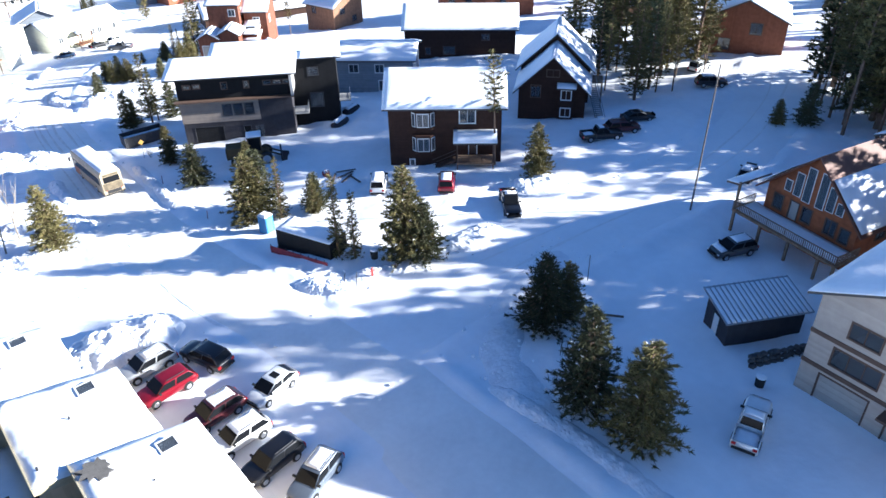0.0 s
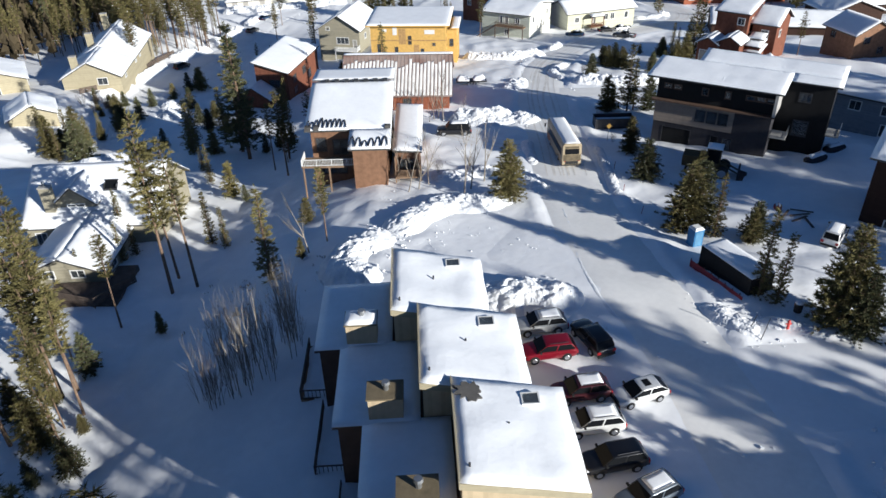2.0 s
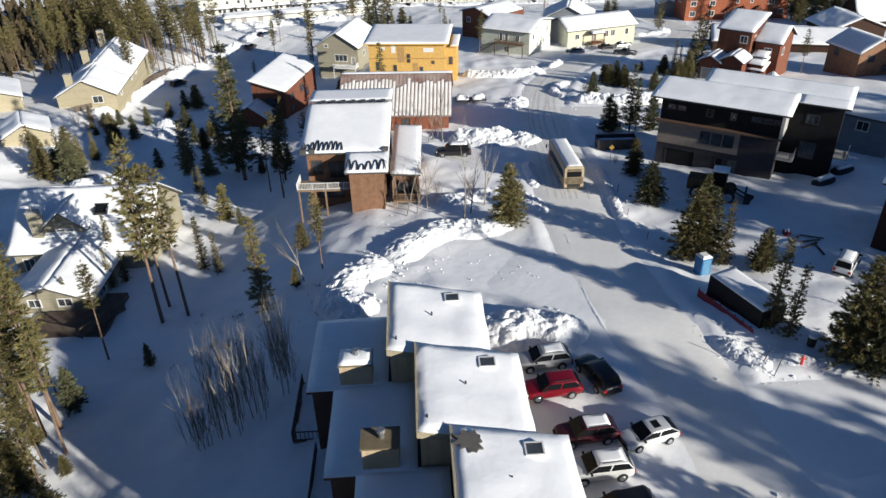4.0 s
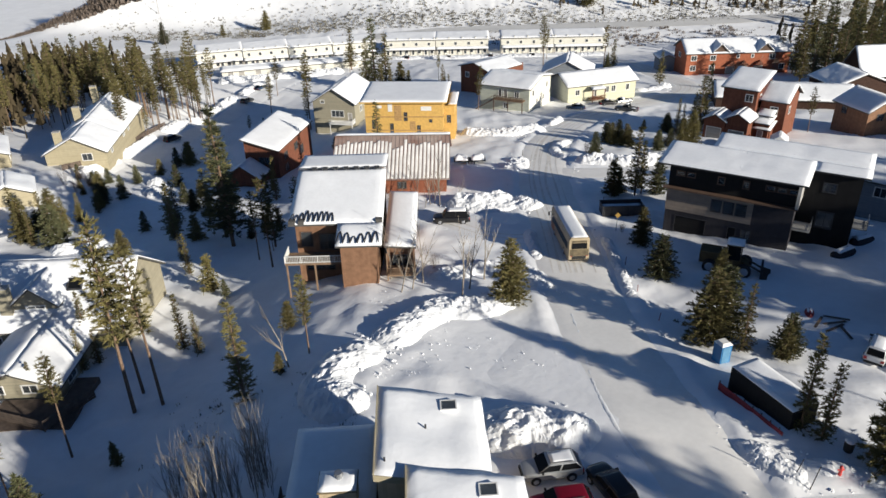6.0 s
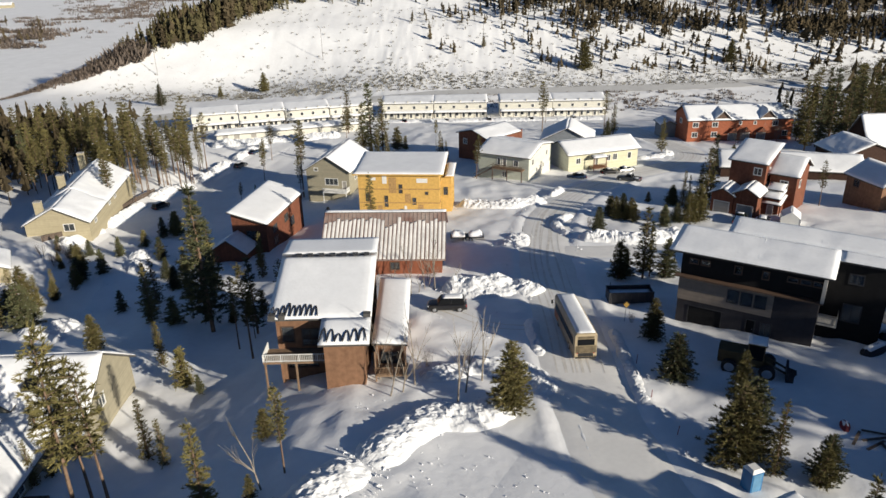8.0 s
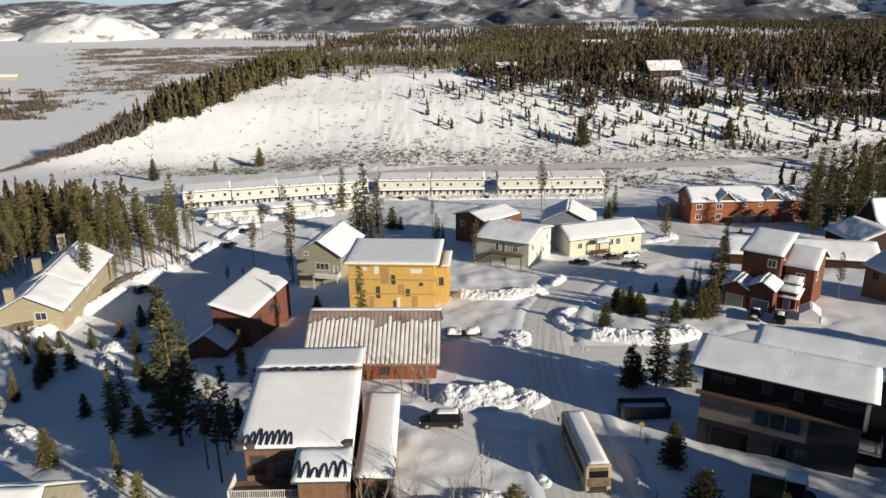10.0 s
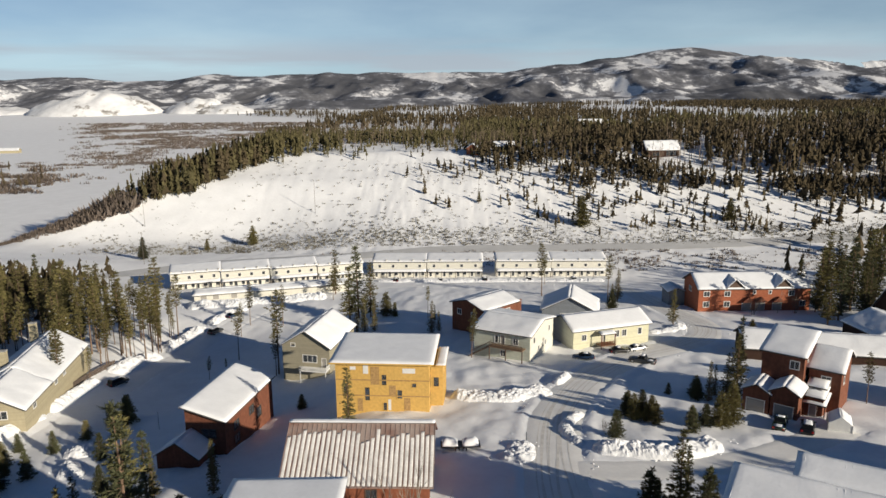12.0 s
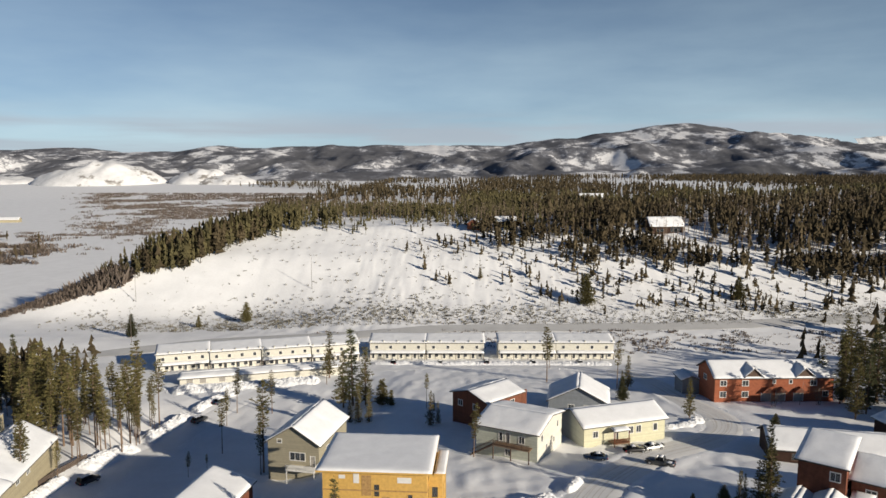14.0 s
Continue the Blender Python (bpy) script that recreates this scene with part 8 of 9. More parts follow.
def car(x, y, turn, shape, color, label, snow=0.5, group="", z=None, name=None):
    L, W, H, belt, hood, wb, rf, rr, tb, bed = CAR_SHAPES[shape]
    kind = "pickup_truck" if bed else {"suv": "suv", "offroad": "suv", "van": "van"}.get(shape, "car")
    c = thing(name or kind, label, {"pickup_truck": "pickup truck", "suv": "car", "van": "van"}.get(kind, "car"), pose(x, y, (gz(x, y) if z is None else z) + 0.03, 0, 0, turn), group)
    pm = bpy.data.materials.get("paint_" + color[0]) or paint("paint_" + color[0], color[1])
    hw, f, b = W / 2, L / 2, -L / 2
    bm = bmesh.new()

    def ring(px, z0, zt, w):
        half = [(0.86, z0), (0.97, z0 + 0.16), (1.0, z0 + 0.36), (0.985, zt - 0.22), (0.93, zt - 0.07), (0.8, zt), (0.4, zt + 0.03)]
        return [(px, -w * u, v) for u, v in half] + [(px, w * u, v) for u, v in half[::-1]]
    rear_top = belt if not bed else belt - 0.02
    sections = [(f, 0.42, hood - 0.24, hw * 0.66), (f - 0.1, 0.32, hood - 0.14, hw * 0.84), (f - 0.32, 0.27, hood - 0.06, hw * 0.95), (f - 0.75, 0.25, hood, hw), (wb, 0.25, belt - 0.04, hw), (rr, 0.25, belt, hw), (b + 0.35, 0.28, rear_top, hw), (b + 0.1, 0.32, rear_top - 0.05, hw * 0.93), (b, 0.42, rear_top - 0.16, hw * 0.8)]
    if bed:
        sections = sections[:6]
        sections.append((tb - 0.02, 0.26, belt, hw))
    loft(bm, [ring(*s) for s in sections])
    if bed:
        box(bm, b, tb - 0.03, -hw, -hw + 0.1, 0.4, belt)
        box(bm, b, tb - 0.03, hw - 0.1, hw, 0.4, belt)
        box(bm, b, b + 0.08, -hw + 0.1, hw - 0.1, 0.4, belt)
        box(bm, b + 0.08, tb - 0.03, -hw + 0.1, hw - 0.1, 0.4, 0.62)
    soften(bm, 0.05)
    body = part("body", bm, pm, c)
    tw = hw * (0.8 if not bed else 0.82)
    bm = bmesh.new()
    loft(bm, [[(wb, -hw * 0.9, belt - 0.04), (wb, hw * 0.9, belt - 0.04), (tb, hw * 0.9, belt - 0.04), (tb, -hw * 0.9, belt - 0.04)],
              [(rf, -tw, H - 0.06), (rf, tw, H - 0.06), (rr, tw, H - 0.06), (rr, -tw, H - 0.06)],
              [(rf - 0.22, -tw * 0.84, H), (rf - 0.22, tw * 0.84, H), (rr + 0.2, tw * 0.84, H), (rr + 0.2, -tw * 0.84, H)]])
    soften(bm, 0.07)
    cab = part("cabin", bm, pm, c)

    def mix(p, q, t):
        return tuple(p[i] + (q[i] - p[i]) * t for i in range(3))
    A, B = (wb, -hw * 0.9, belt), (wb, hw * 0.9, belt)
    C, D = (rf, tw, H - 0.06), (rf, -tw, H - 0.06)
    E, F2 = (tb, -hw * 0.9, belt), (tb, hw * 0.9, belt)
    G2, I2 = (rr, tw, H - 0.06), (rr, -tw, H - 0.06)

    def pane(nm, p, q, r, s, out, m=0.08):
        cc = tuple(sum(v[i] for v in (p, q, r, s)) / 4 for i in range(3))
        bm = bmesh.new()
        slab4(bm, [mix(v, cc, m) for v in (p, q, r, s)], out)
        part(nm, bm, CAR_GLASS, cab)
    pane("windshield", A, B, C, D, (H - belt, 0, wb - rf))
    pane("rear_window", F2, E, I2, G2, (-(H - belt), 0, rr - tb + 0.01), 0.12)
    k = 0.48
    for s, (p, q, r, t) in ((1, (B, F2, G2, C)), (-1, (E, A, D, I2))):
        lo, hi = mix(p, q, k), mix(t, r, k)
        pane("side_window", p, lo, hi, t, (0, s, 0.35), 0.1)
        pane("side_window", lo, q, r, hi, (0, s, 0.35), 0.1)
    wr = 0.4 if shape == "offroad" else 0.36 if shape in ("suv", "van") else 0.32
    wr = 0.4 if bed else wr
    for wx in (f - 0.95, b + 1.0):
        for wy in (-hw + 0.06, hw - 0.06):
            wheel(c, wx, wy, wr)
            bm = bmesh.new()
            s = 1 if wy > 0 else -1
            tube(bm, (wx, s * (hw - 0.02), wr + 0.02), (wx, s * (hw + 0.006), wr + 0.02), wr * 1.2, wr * 1.2, 14)
            part("wheel_arch", bm, RUBBER, body)
    for s in (-1, 1):
        part("headlight", boxes((f - 0.16, f - 0.015, min(s * hw * 0.5, s * hw * 0.84), max(s * hw * 0.5, s * hw * 0.84), hood - 0.33, hood - 0.2)), LAMP_CLEAR, body)
        part("tail_light", boxes((b - 0.01, b + 0.1, min(s * hw * 0.6, s * hw * 0.92), max(s * hw * 0.6, s * hw * 0.92), belt - 0.42, belt - 0.14)), LAMP_RED, body)
        part("mirror", boxes((wb - 0.35, wb - 0.2, min(s * hw * 0.9, s * (hw + 0.16)), max(s * hw * 0.9, s * (hw + 0.16)), belt + 0.02, belt + 0.16)), RUBBER, cab)
    part("bumper", boxes((f - 0.1, f + 0.05, -hw * 0.8, hw * 0.8, 0.34, 0.56)), RUBBER, body)
    part("bumper", boxes((b - 0.06, b + 0.1, -hw * 0.85, hw * 0.85, 0.34, 0.58)), RUBBER, body)
    if shape == "suv":
        for s in (-1, 1):
            bm = bmesh.new()
            tube(bm, (rf - 0.3, s * tw * 0.84, H + 0.07), (rr + 0.3, s * tw * 0.84, H + 0.07), 0.025, 0.025, 5)
            part("roof_rail", bm, DARK_METAL, cab)
    if shape == "hatch":
        part("sunroof", boxes((rf - 1.0, rf - 0.4, -tw * 0.5, tw * 0.5, H - 0.01, H + 0.012)), CAR_GLASS, cab)
    if snow:
        bm = bmesh.new()
        snow_sheet(bm, [(rr + 0.2, -tw * 0.8, H), (rf - 0.22, -tw * 0.8, H), (rf - 0.22, tw * 0.8, H), (rr + 0.2, tw * 0.8, H)], 0.03 + 0.2 * snow, int(abs(x)) % 7, 0.3)
        part("snow_layer", bm, SNOW_ROOF, cab)
        if snow > 0.6:
            bm = bmesh.new()
            snow_sheet(bm, [(wb + 0.1, -hw * 0.8, belt + 0.0), (f - 0.4, -hw * 0.8, hood - 0.02), (f - 0.4, hw * 0.8, hood - 0.02), (wb + 0.1, hw * 0.8, belt)], 0.12, int(abs(y)) % 7, 0.3)
            part("snow_layer", bm, SNOW_ROOF, body)
        if bed:
            bm = bmesh.new()
            snow_sheet(bm, [(b + 0.1, -hw + 0.12, 0.64), (tb - 0.06, -hw + 0.12, 0.64), (tb - 0.06, hw - 0.12, 0.64), (b + 0.1, hw - 0.12, 0.64)], 0.35, 3, 0.3)
            part("bed_snow", bm, SNOW_ROOF, body)
    return c


BLACK, WHITE, RED = ("black", (0.012, 0.012, 0.014)), ("white", (0.72, 0.72, 0.71)), ("red", (0.2, 0.004, 0.014))
STEEL = ("steel_blue", (0.12, 0.14, 0.17))
SILVER, GREY, WINE = ("silver", (0.38, 0.39, 0.4)), ("graphite", (0.06, 0.065, 0.07)), ("wine", (0.06, 0.012, 0.016))
BLUE, GREEN, BRONZE = ("blue", (0.03, 0.06, 0.12)), ("dark_green", (0.02, 0.035, 0.025)), ("bronze", (0.14, 0.1, 0.07))
LOT = "cars in the parking lot"
car(6.8, 43.9, 189, "suv", SILVER, "silver suv with snow on its roof in the lot", 0.06, LOT)
car(7.1, 40.2, 189, "suv", RED, "bright red hatchback parked beside the condominiums", 0.0, LOT)
car(11.2, 41.8, 112, "suv", BLACK, "black suv with roof rails in the lot", 0.0, LOT)
car(9.1, 35.0, 189, "suv", WINE, "dark wine-red suv dusted with snow", 0.1, LOT)
car(13.9, 34.7, 198, "hatch", WHITE, "white hatchback parked apart in the lot", 0.0, LOT)
car(9.5, 31.4, 188, "suv", WHITE, "white suv with roof bars and snow", 0.12, LOT)
car(10.4, 27.7, 192, "suv", BLACK, "black suv parked in the row", 0.0, LOT)
car(12.1, 24.4, 206, "suv", STEEL, "steel-blue suv with a thin snow cap", 0.1, LOT)
car(40.1, 7.7, 20, "pickup", WHITE, "white-silver pickup truck dusted with snow", 0.35)
car(41.3, 60.0, 52, "van", WHITE, "white van beside the brown house", 0.5)
car(47.4, 54.0, 50, "suv", RED, "red suv with snow on its roof", 0.6)
car(49.4, 44.6, 236, "pickup", BLACK, "dark pickup truck with snow in its bed", 0.3)
car(72.0, 50.7, -28, "pickup", BLACK, "black pickup parked before the steep-gabled house", 0.2)
car(76.0, 50.4, -28, "suv", WINE, "dark red suv parked between two black cars", 0.0)
car(81.0, 51.7, -28, "sedan", BLACK, "black car with a clear roof by the house", 0.0)
car(60.3, 22.6, 160, "suv", GREY, "grey suv half under the log house deck", 0.8)
car(76.6, 31.3, 20, "sedan", SILVER, "silver car under snow by the log house", 0.9)
car(101.0, 53.2, -40, "suv", BLACK, "dark suv on the street", 0.3)
car(107.0, 59.5, 5, "van", SILVER, "silver van parked by the pines", 0.3)
car(123.0, 62.5, 0, "sedan", WHITE, "white car on the street", 0.4)
car(-0.8, 98.4, 180, "offroad", BLACK, "black off-road vehicle with snow on its roof", 0.6, name="suv")
car(31.6, 182.6, 172, "sedan", BLUE, "dark blue car beside the green house", 0.2)
car(41.0, 187.5, 10, "sedan", BLACK, "black car before the yellow house", 0.4)
car(45.5, 189.5, 20, "sedan", WHITE, "snow-covered white car before the yellow house", 0.9)
car(43.8, 179.0, 150, "pickup", GREY, "grey pickup with snow in its bed", 0.5)
car(55.0, 138.4, 60, "pickup", GREEN, "dark pickup before the twin houses", 0.3)
car(58.6, 136.6, 62, "suv", BLACK, "black suv before the twin houses", 0.6)
for k, (x, y) in enumerate(((-78.0, 192.2), (-67.6, 234.0), (-66.0, 247.0))):
    car(x, y, 62, ("van", "suv", "sedan")[k % 3], (BLACK, GREY, BLUE)[k % 3], "dark car half buried in roadside snow", 0.6 if k > 1 else 0.05, "cars along the lane")
for k in range(5):
    car(-18 + 17 * k, 297.5, 90, ("suv", "sedan")[k % 2], (BLACK, SILVER, GREY)[k % 3], "far car before the cream terraces", 0.5, "cars at the terraces")


# ---- the bus on the street ----
def bus():
    x, y = 15.2, 89.0
    L, W, H = 12.2, 2.7, 3.45
    b = thing("bus", "muddy cream city bus with a mural and snowy roof", "bus", pose(x, y, gz(x, y) + 0.08, -4.2, 0, 3) @ pose(0, 0, 0, 0, 0, 90))
    hw, f, r = W / 2, L / 2, -L / 2
    bm = bmesh.new()
    sec = lambda px, w, z1: [(px, -w, 0.35), (px, -w, z1 - 0.22), (px, -w + 0.22, z1), (px, w - 0.22, z1), (px, w, z1 - 0.22), (px, w, 0.35)]  # noqa: E731
    loft(bm, [sec(f, hw * 0.95, H - 0.08), sec(f - 0.15, hw, H), sec(r + 0.12, hw, H), sec(r, hw * 0.96, H - 0.06)])
    body = part("body", bm, BUS_CREAM, b)
    for s in (-1, 1):
        for i in range(8):
            x0 = r + 0.9 + i * 1.3
            part("side_window", boxes((x0, x0 + 1.2, min(s * (hw + 0.004), s * (hw + 0.02)), max(s * (hw + 0.004), s * (hw + 0.02)), 1.55, 2.55)), CAR_GLASS, body)
        part("mural", boxes((f - 2.6, f - 0.4, min(s * (hw + 0.004), s * (hw + 0.012)), max(s * (hw + 0.004), s * (hw + 0.012)), 0.5, 1.5)), BUS_MURAL, body, "painted mural panel")
        for wx in (f - 2.7, r + 3.0):
            wheel(b, wx, s * (hw - 0.14), 0.48, 0.3)
        bm = bmesh.new()
        tube(bm, (f - 0.1, s * hw, 2.6), (f + 0.35, s * (hw + 0.25), 2.4), 0.03, 0.03, 5)
        box(bm, f + 0.28, f + 0.4, s * (hw + 0.25) - 0.1, s * (hw + 0.25) + 0.1, 1.9, 2.4)
        part("mirror", bm, RUBBER, body)
        part("tail_light", boxes((r - 0.02, r + 0.02, min(s * 0.85, s * 1.1), max(s * 0.85, s * 1.1), 0.9, 1.3)), LAMP_RED, body)
    part("windshield", boxes((f + 0.002, f + 0.02, -hw * 0.86, hw * 0.86, 1.2, 2.6)), CAR_GLASS, body)
    part("rear_panel", boxes((r - 0.03, r - 0.004, -1.2, 1.2, 0.98, 1.9)), BUS_GRIME, body, "mud-brown rear panel")
    part("rear_window", boxes((r - 0.03, r - 0.004, -1.0, 1.0, 1.95, 2.75)), CAR_GLASS, body)
    part("rear_sign", boxes((r - 0.03, r - 0.004, -0.95, 0.95, 2.8, 3.1)), BUS_GRIME, body)
    part("engine_grille", boxes((r - 0.035, r - 0.004, -0.9, 0.9, 0.5, 0.95)), RUBBER, body)
    part("bumper", boxes((r - 0.1, r - 0.004, -1.2, 1.2, 0.3, 0.46)), RUBBER, body)
    bm = bmesh.new()
    snow_sheet(bm, [(r + 0.2, -hw + 0.24, H), (f - 0.25, -hw + 0.24, H), (f - 0.25, hw - 0.24, H), (r + 0.2, hw - 0.24, H)], 0.12, 3, 0.5)
    part("snow_layer", bm, SNOW_ROOF, body)


bus()


# ---- yard things ----
def portable_toilet(x, y):
    p = thing("portable_toilet", "blue portable toilet with a snowy lid", "toilet", pose(x, y, gz(x, y), 0, 0, 20))
    part("cabin", boxes((-0.6, 0.6, -0.6, 0.6, 0, 2.1)), PLASTIC_BLUE, p)
    part("door", boxes((-0.45, 0.45, -0.63, -0.605, 0.12, 1.95)), material("pale_blue_plastic", (0.1, 0.24, 0.4), 0.5), p)
    bm = bmesh.new()
    loft(bm, [[(-0.65, -0.65, 2.1), (0.65, -0.65, 2.1), (0.65, 0.65, 2.1), (-0.65, 0.65, 2.1)], [(-0.4, -0.4, 2.35), (0.4, -0.4, 2.35), (0.4, 0.4, 2.35), (-0.4, 0.4, 2.35)]])
    part("roof", bm, WHITE_TRIM, p)


portable_toilet(25.6, 59.4)


def bus_shelter():
    s = site("storage_container", "dark flat-roofed container with snow and red netting", 24.6, 54.6, -66, -0.4, "container")
    part("shell", boxes((0, 7.0, 0, 3.0, 0, 2.5)), BLACK_PANEL, s)
    bm = bmesh.new()
    snow_sheet(bm, [(0, 0, 2.5), (7.0, 0, 2.5), (7.0, 3.0, 2.5), (0, 3.0, 2.5)], 0.2, 4, 0.5)
    part("snow_layer", bm, SNOW_ROOF, s)
    for i in range(8):
        part("netting_post", boxes((-0.3 + i, -0.22 + i, -0.85, -0.77, -0.2, 1.0)), FENCE_WOOD, s)
    part("netting", boxes((-0.3, 7.2, -0.9, -0.87, 0.0, 0.85)), PLASTIC_RED, s, "red safety netting")


bus_shelter()


def dumpster(x, y, turn):
    d = thing("dumpster", "long dark open dumpster with snow inside", "dumpster", pose(x, y, gz(x, y), 0, 0, turn))
    L, W, H = 6.2, 2.4, 1.7
    part("shell", boxes((-L / 2, L / 2, -W / 2, -W / 2 + 0.1, 0.15, H), (-L / 2, L / 2, W / 2 - 0.1, W / 2, 0.15, H), (-L / 2, -L / 2 + 0.1, -W / 2 + 0.1, W / 2 - 0.1, 0.15, H), (L / 2 - 0.1, L / 2, -W / 2 + 0.1, W / 2 - 0.1, 0.15, H), (-L / 2 + 0.1, L / 2 - 0.1, -W / 2 + 0.1, W / 2 - 0.1, 0.15, 0.25)), DARK_METAL, d)
    for i in range(7):
        u = -L / 2 + 0.2 + i * (L - 0.5) / 6
        part("rib", boxes((u, u + 0.1, -W / 2 - 0.08, -W / 2 - 0.002, 0.15, H - 0.1)), DARK_METAL, d)
    part("rim", boxes((-L / 2 - 0.05, L / 2 + 0.05, -W / 2 - 0.06, -W / 2 + 0.12, H, H + 0.1), (-L / 2 - 0.05, L / 2 + 0.05, W / 2 - 0.12, W / 2 + 0.06, H, H + 0.1)), DARK_METAL, d)
    for sx in (-2.4, 2.4):
        part("skid", boxes((sx - 0.1, sx + 0.1, -1.0, 1.0, 0, 0.15)), DARK_METAL, d)
    bm = bmesh.new()
    snow_sheet(bm, [(-L / 2 + 0.1, -W / 2 + 0.1, 1.1), (L / 2 - 0.1, -W / 2 + 0.1, 1.1), (L / 2 - 0.1, W / 2 - 0.1, 1.1), (-L / 2 + 0.1, W / 2 - 0.1, 1.1)], 0.25, 2, 0.4)
    part("snow_layer", bm, SNOW_ROOF, d)


dumpster(24.9, 100.6, 1)


def wheel_loader(x, y, turn):
    w = thing("wheel_loader", "dark yellow wheel loader parked before the modern house", "wheel loader", pose(x, y, gz(x, y), 0, 0, turn) @ Matrix.Scale(1.2, 4))
    rear = part("engine_housing", boxes((-3.4, -0.9, -0.9, 0.9, 0.9, 2.2)), LOADER_PAINT, w)
    part("grille", boxes((-3.44, -3.404, -0.7, 0.7, 1.0, 2.0)), DARK_METAL, rear)
    part("front_frame", boxes((-0.5, 1.4, -0.5, 0.5, 0.7, 1.4)), LOADER_PAINT, w)
    cab = part("cab", boxes((-0.9, -0.8, -0.75, 0.75, 1.2, 3.2), (0.5, 0.6, -0.75, -0.65, 1.2, 3.2), (0.5, 0.6, 0.65, 0.75, 1.2, 3.2), (-0.8, 0.6, -0.75, 0.75, 1.2, 1.6), (-0.95, 0.7, -0.85, 0.85, 3.2, 3.32)), LOADER_PAINT, w)
    part("cab_glass", boxes((-0.78, 0.48, -0.73, -0.7, 1.62, 3.18), (-0.78, 0.48, 0.7, 0.73, 1.62, 3.18), (0.54, 0.57, -0.62, 0.62, 1.62, 3.18)), CAR_GLASS, cab)
    bm = bmesh.new()
    snow_sheet(bm, [(-0.95, -0.85, 3.32), (0.7, -0.85, 3.32), (0.7, 0.85, 3.32), (-0.95, 0.85, 3.32)], 0.2, 1, 0.3)
    part("snow_layer", bm, SNOW_ROOF, cab)
    for wx in (-2.3, 1.0):
        for wy in (-1.1, 1.1):
            wheel(w, wx, wy, 0.72, 0.5)
    for s in (-0.5, 0.5):
        bm = bmesh.new()
        tube(bm, (0.8, s, 1.5), (2.6, s, 0.7), 0.12, 0.1, 6)
        part("lift_arm", bm, LOADER_PAINT, w)
    bm = bmesh.new()
    prism(bm, [(2.6, -1.3, 0.2), (3.6, -1.3, 0.12), (3.6, -1.3, 0.22), (2.8, -1.3, 0.4), (2.8, -1.3, 1.2), (2.6, -1.3, 1.2)], (0, 2.6, 0))
    part("bucket", bm, DARK_METAL, w)


wheel_loader(34.2, 79.8, -24)


def snowmobile_trailer(x, y, turn):
    t = thing("flatbed_trailer", "flatbed trailer with snowy loads beside the barn", "trailer", pose(x, y, gz(x, y), 0, 0, turn))
    part("bed", boxes((-3.0, 3.0, -1.0, 1.0, 0.55, 0.75)), DARK_METAL, t)
    for wx in (-0.5, 0.6):
        for wy in (-1.1, 1.1):
            wheel(t, wx, wy, 0.35)
    for k, u in enumerate((-1.6, 1.5)):
        bm = bmesh.new()
        snow_sheet(bm, [(u - 1.2, -0.9, 0.78), (u + 1.2, -0.9, 0.78), (u + 1.2, 0.9, 0.78), (u - 1.2, 0.9, 0.78)], 0.8, k + 2, 0.35)
        part("snow_load", bm, SNOW_ROOF, t)


snowmobile_trailer(2.8, 130.4, 2)


def pole(x, y, h, lean=0.0, arms=True, name="utility_pole"):
    x, y, h = on_hill(x, y, h)
    p = thing(name, "weathered wooden utility pole standing in snow", "utility pole", pose(x, y, gz(x, y) - 0.3, 0, lean, 0), "utility poles")
    bm = bmesh.new()
    tube(bm, (0, 0, 0), (0, 0, h + 0.3), 0.11, 0.07, 8)
    part("shaft", bm, TIMBER, p)
    if arms:
        for z in (h - 0.6, h - 1.6):
            part("crossarm", boxes((-1.1, 1.1, -0.2, -0.1, z, z + 0.14)), TIMBER, p)
            for i in (-0.95, 0, 0.95):
                bm = bmesh.new()
                tube(bm, (i, -0.15, z + 0.14), (i, -0.15, z + 0.34), 0.05, 0.05, 6)
                part("insulator", bm, GREY_METAL, p)


pole(64.8, 30.9, 17.0, 1.5, False)
pole(-41.0, 152.0, 9.0)
pole(20, 427, 14, 0, False)
pole(-70, 420, 17, 0, False)
pole(-160, 410, 15, 0, False)
pole(-128, 330, 14, 0, False)


def hydrant(x, y):
    p = thing("fire_hydrant", "red fire hydrant in the snow bank", "hydrant", pose(x, y, gz(x, y) + 0.35))
    bm = bmesh.new()
    tube(bm, (0, 0, 0), (0, 0, 0.75), 0.14, 0.12, 10)
    tube(bm, (0, 0, 0.75), (0, 0, 0.95), 0.17, 0.06, 10)
    part("barrel", bm, HYDRANT_RED, p)
    for s in (-1, 1):
        bm = bmesh.new()
        tube(bm, (0, 0, 0.55), (0.26 * s, 0, 0.55), 0.07, 0.07, 8)
        part("nozzle", bm, HYDRANT_RED, p)


hydrant(29.2, 43.0)


def marker(x, y, h, lean, name, label, mat, top=None):
    p = thing(name, label, "marker", pose(x, y, gz(x, y) - 0.1, 0, lean, 0))
    bm = bmesh.new()
    tube(bm, (0, 0, 0), (0, 0, h), 0.045, 0.04, 6)
    part("post", bm, mat, p)
    if top:
        top(p, h)


def diamond(p, h):
    bm = bmesh.new()
    prism(bm, [(0, -0.05, h - 0.45), (0.42, -0.05, h), (0, -0.05, h + 0.42), (-0.42, -0.05, h)], (0, 0.02, 0))
    part("plate", bm, SIGN_YELLOW, p, "yellow diamond sign plate")


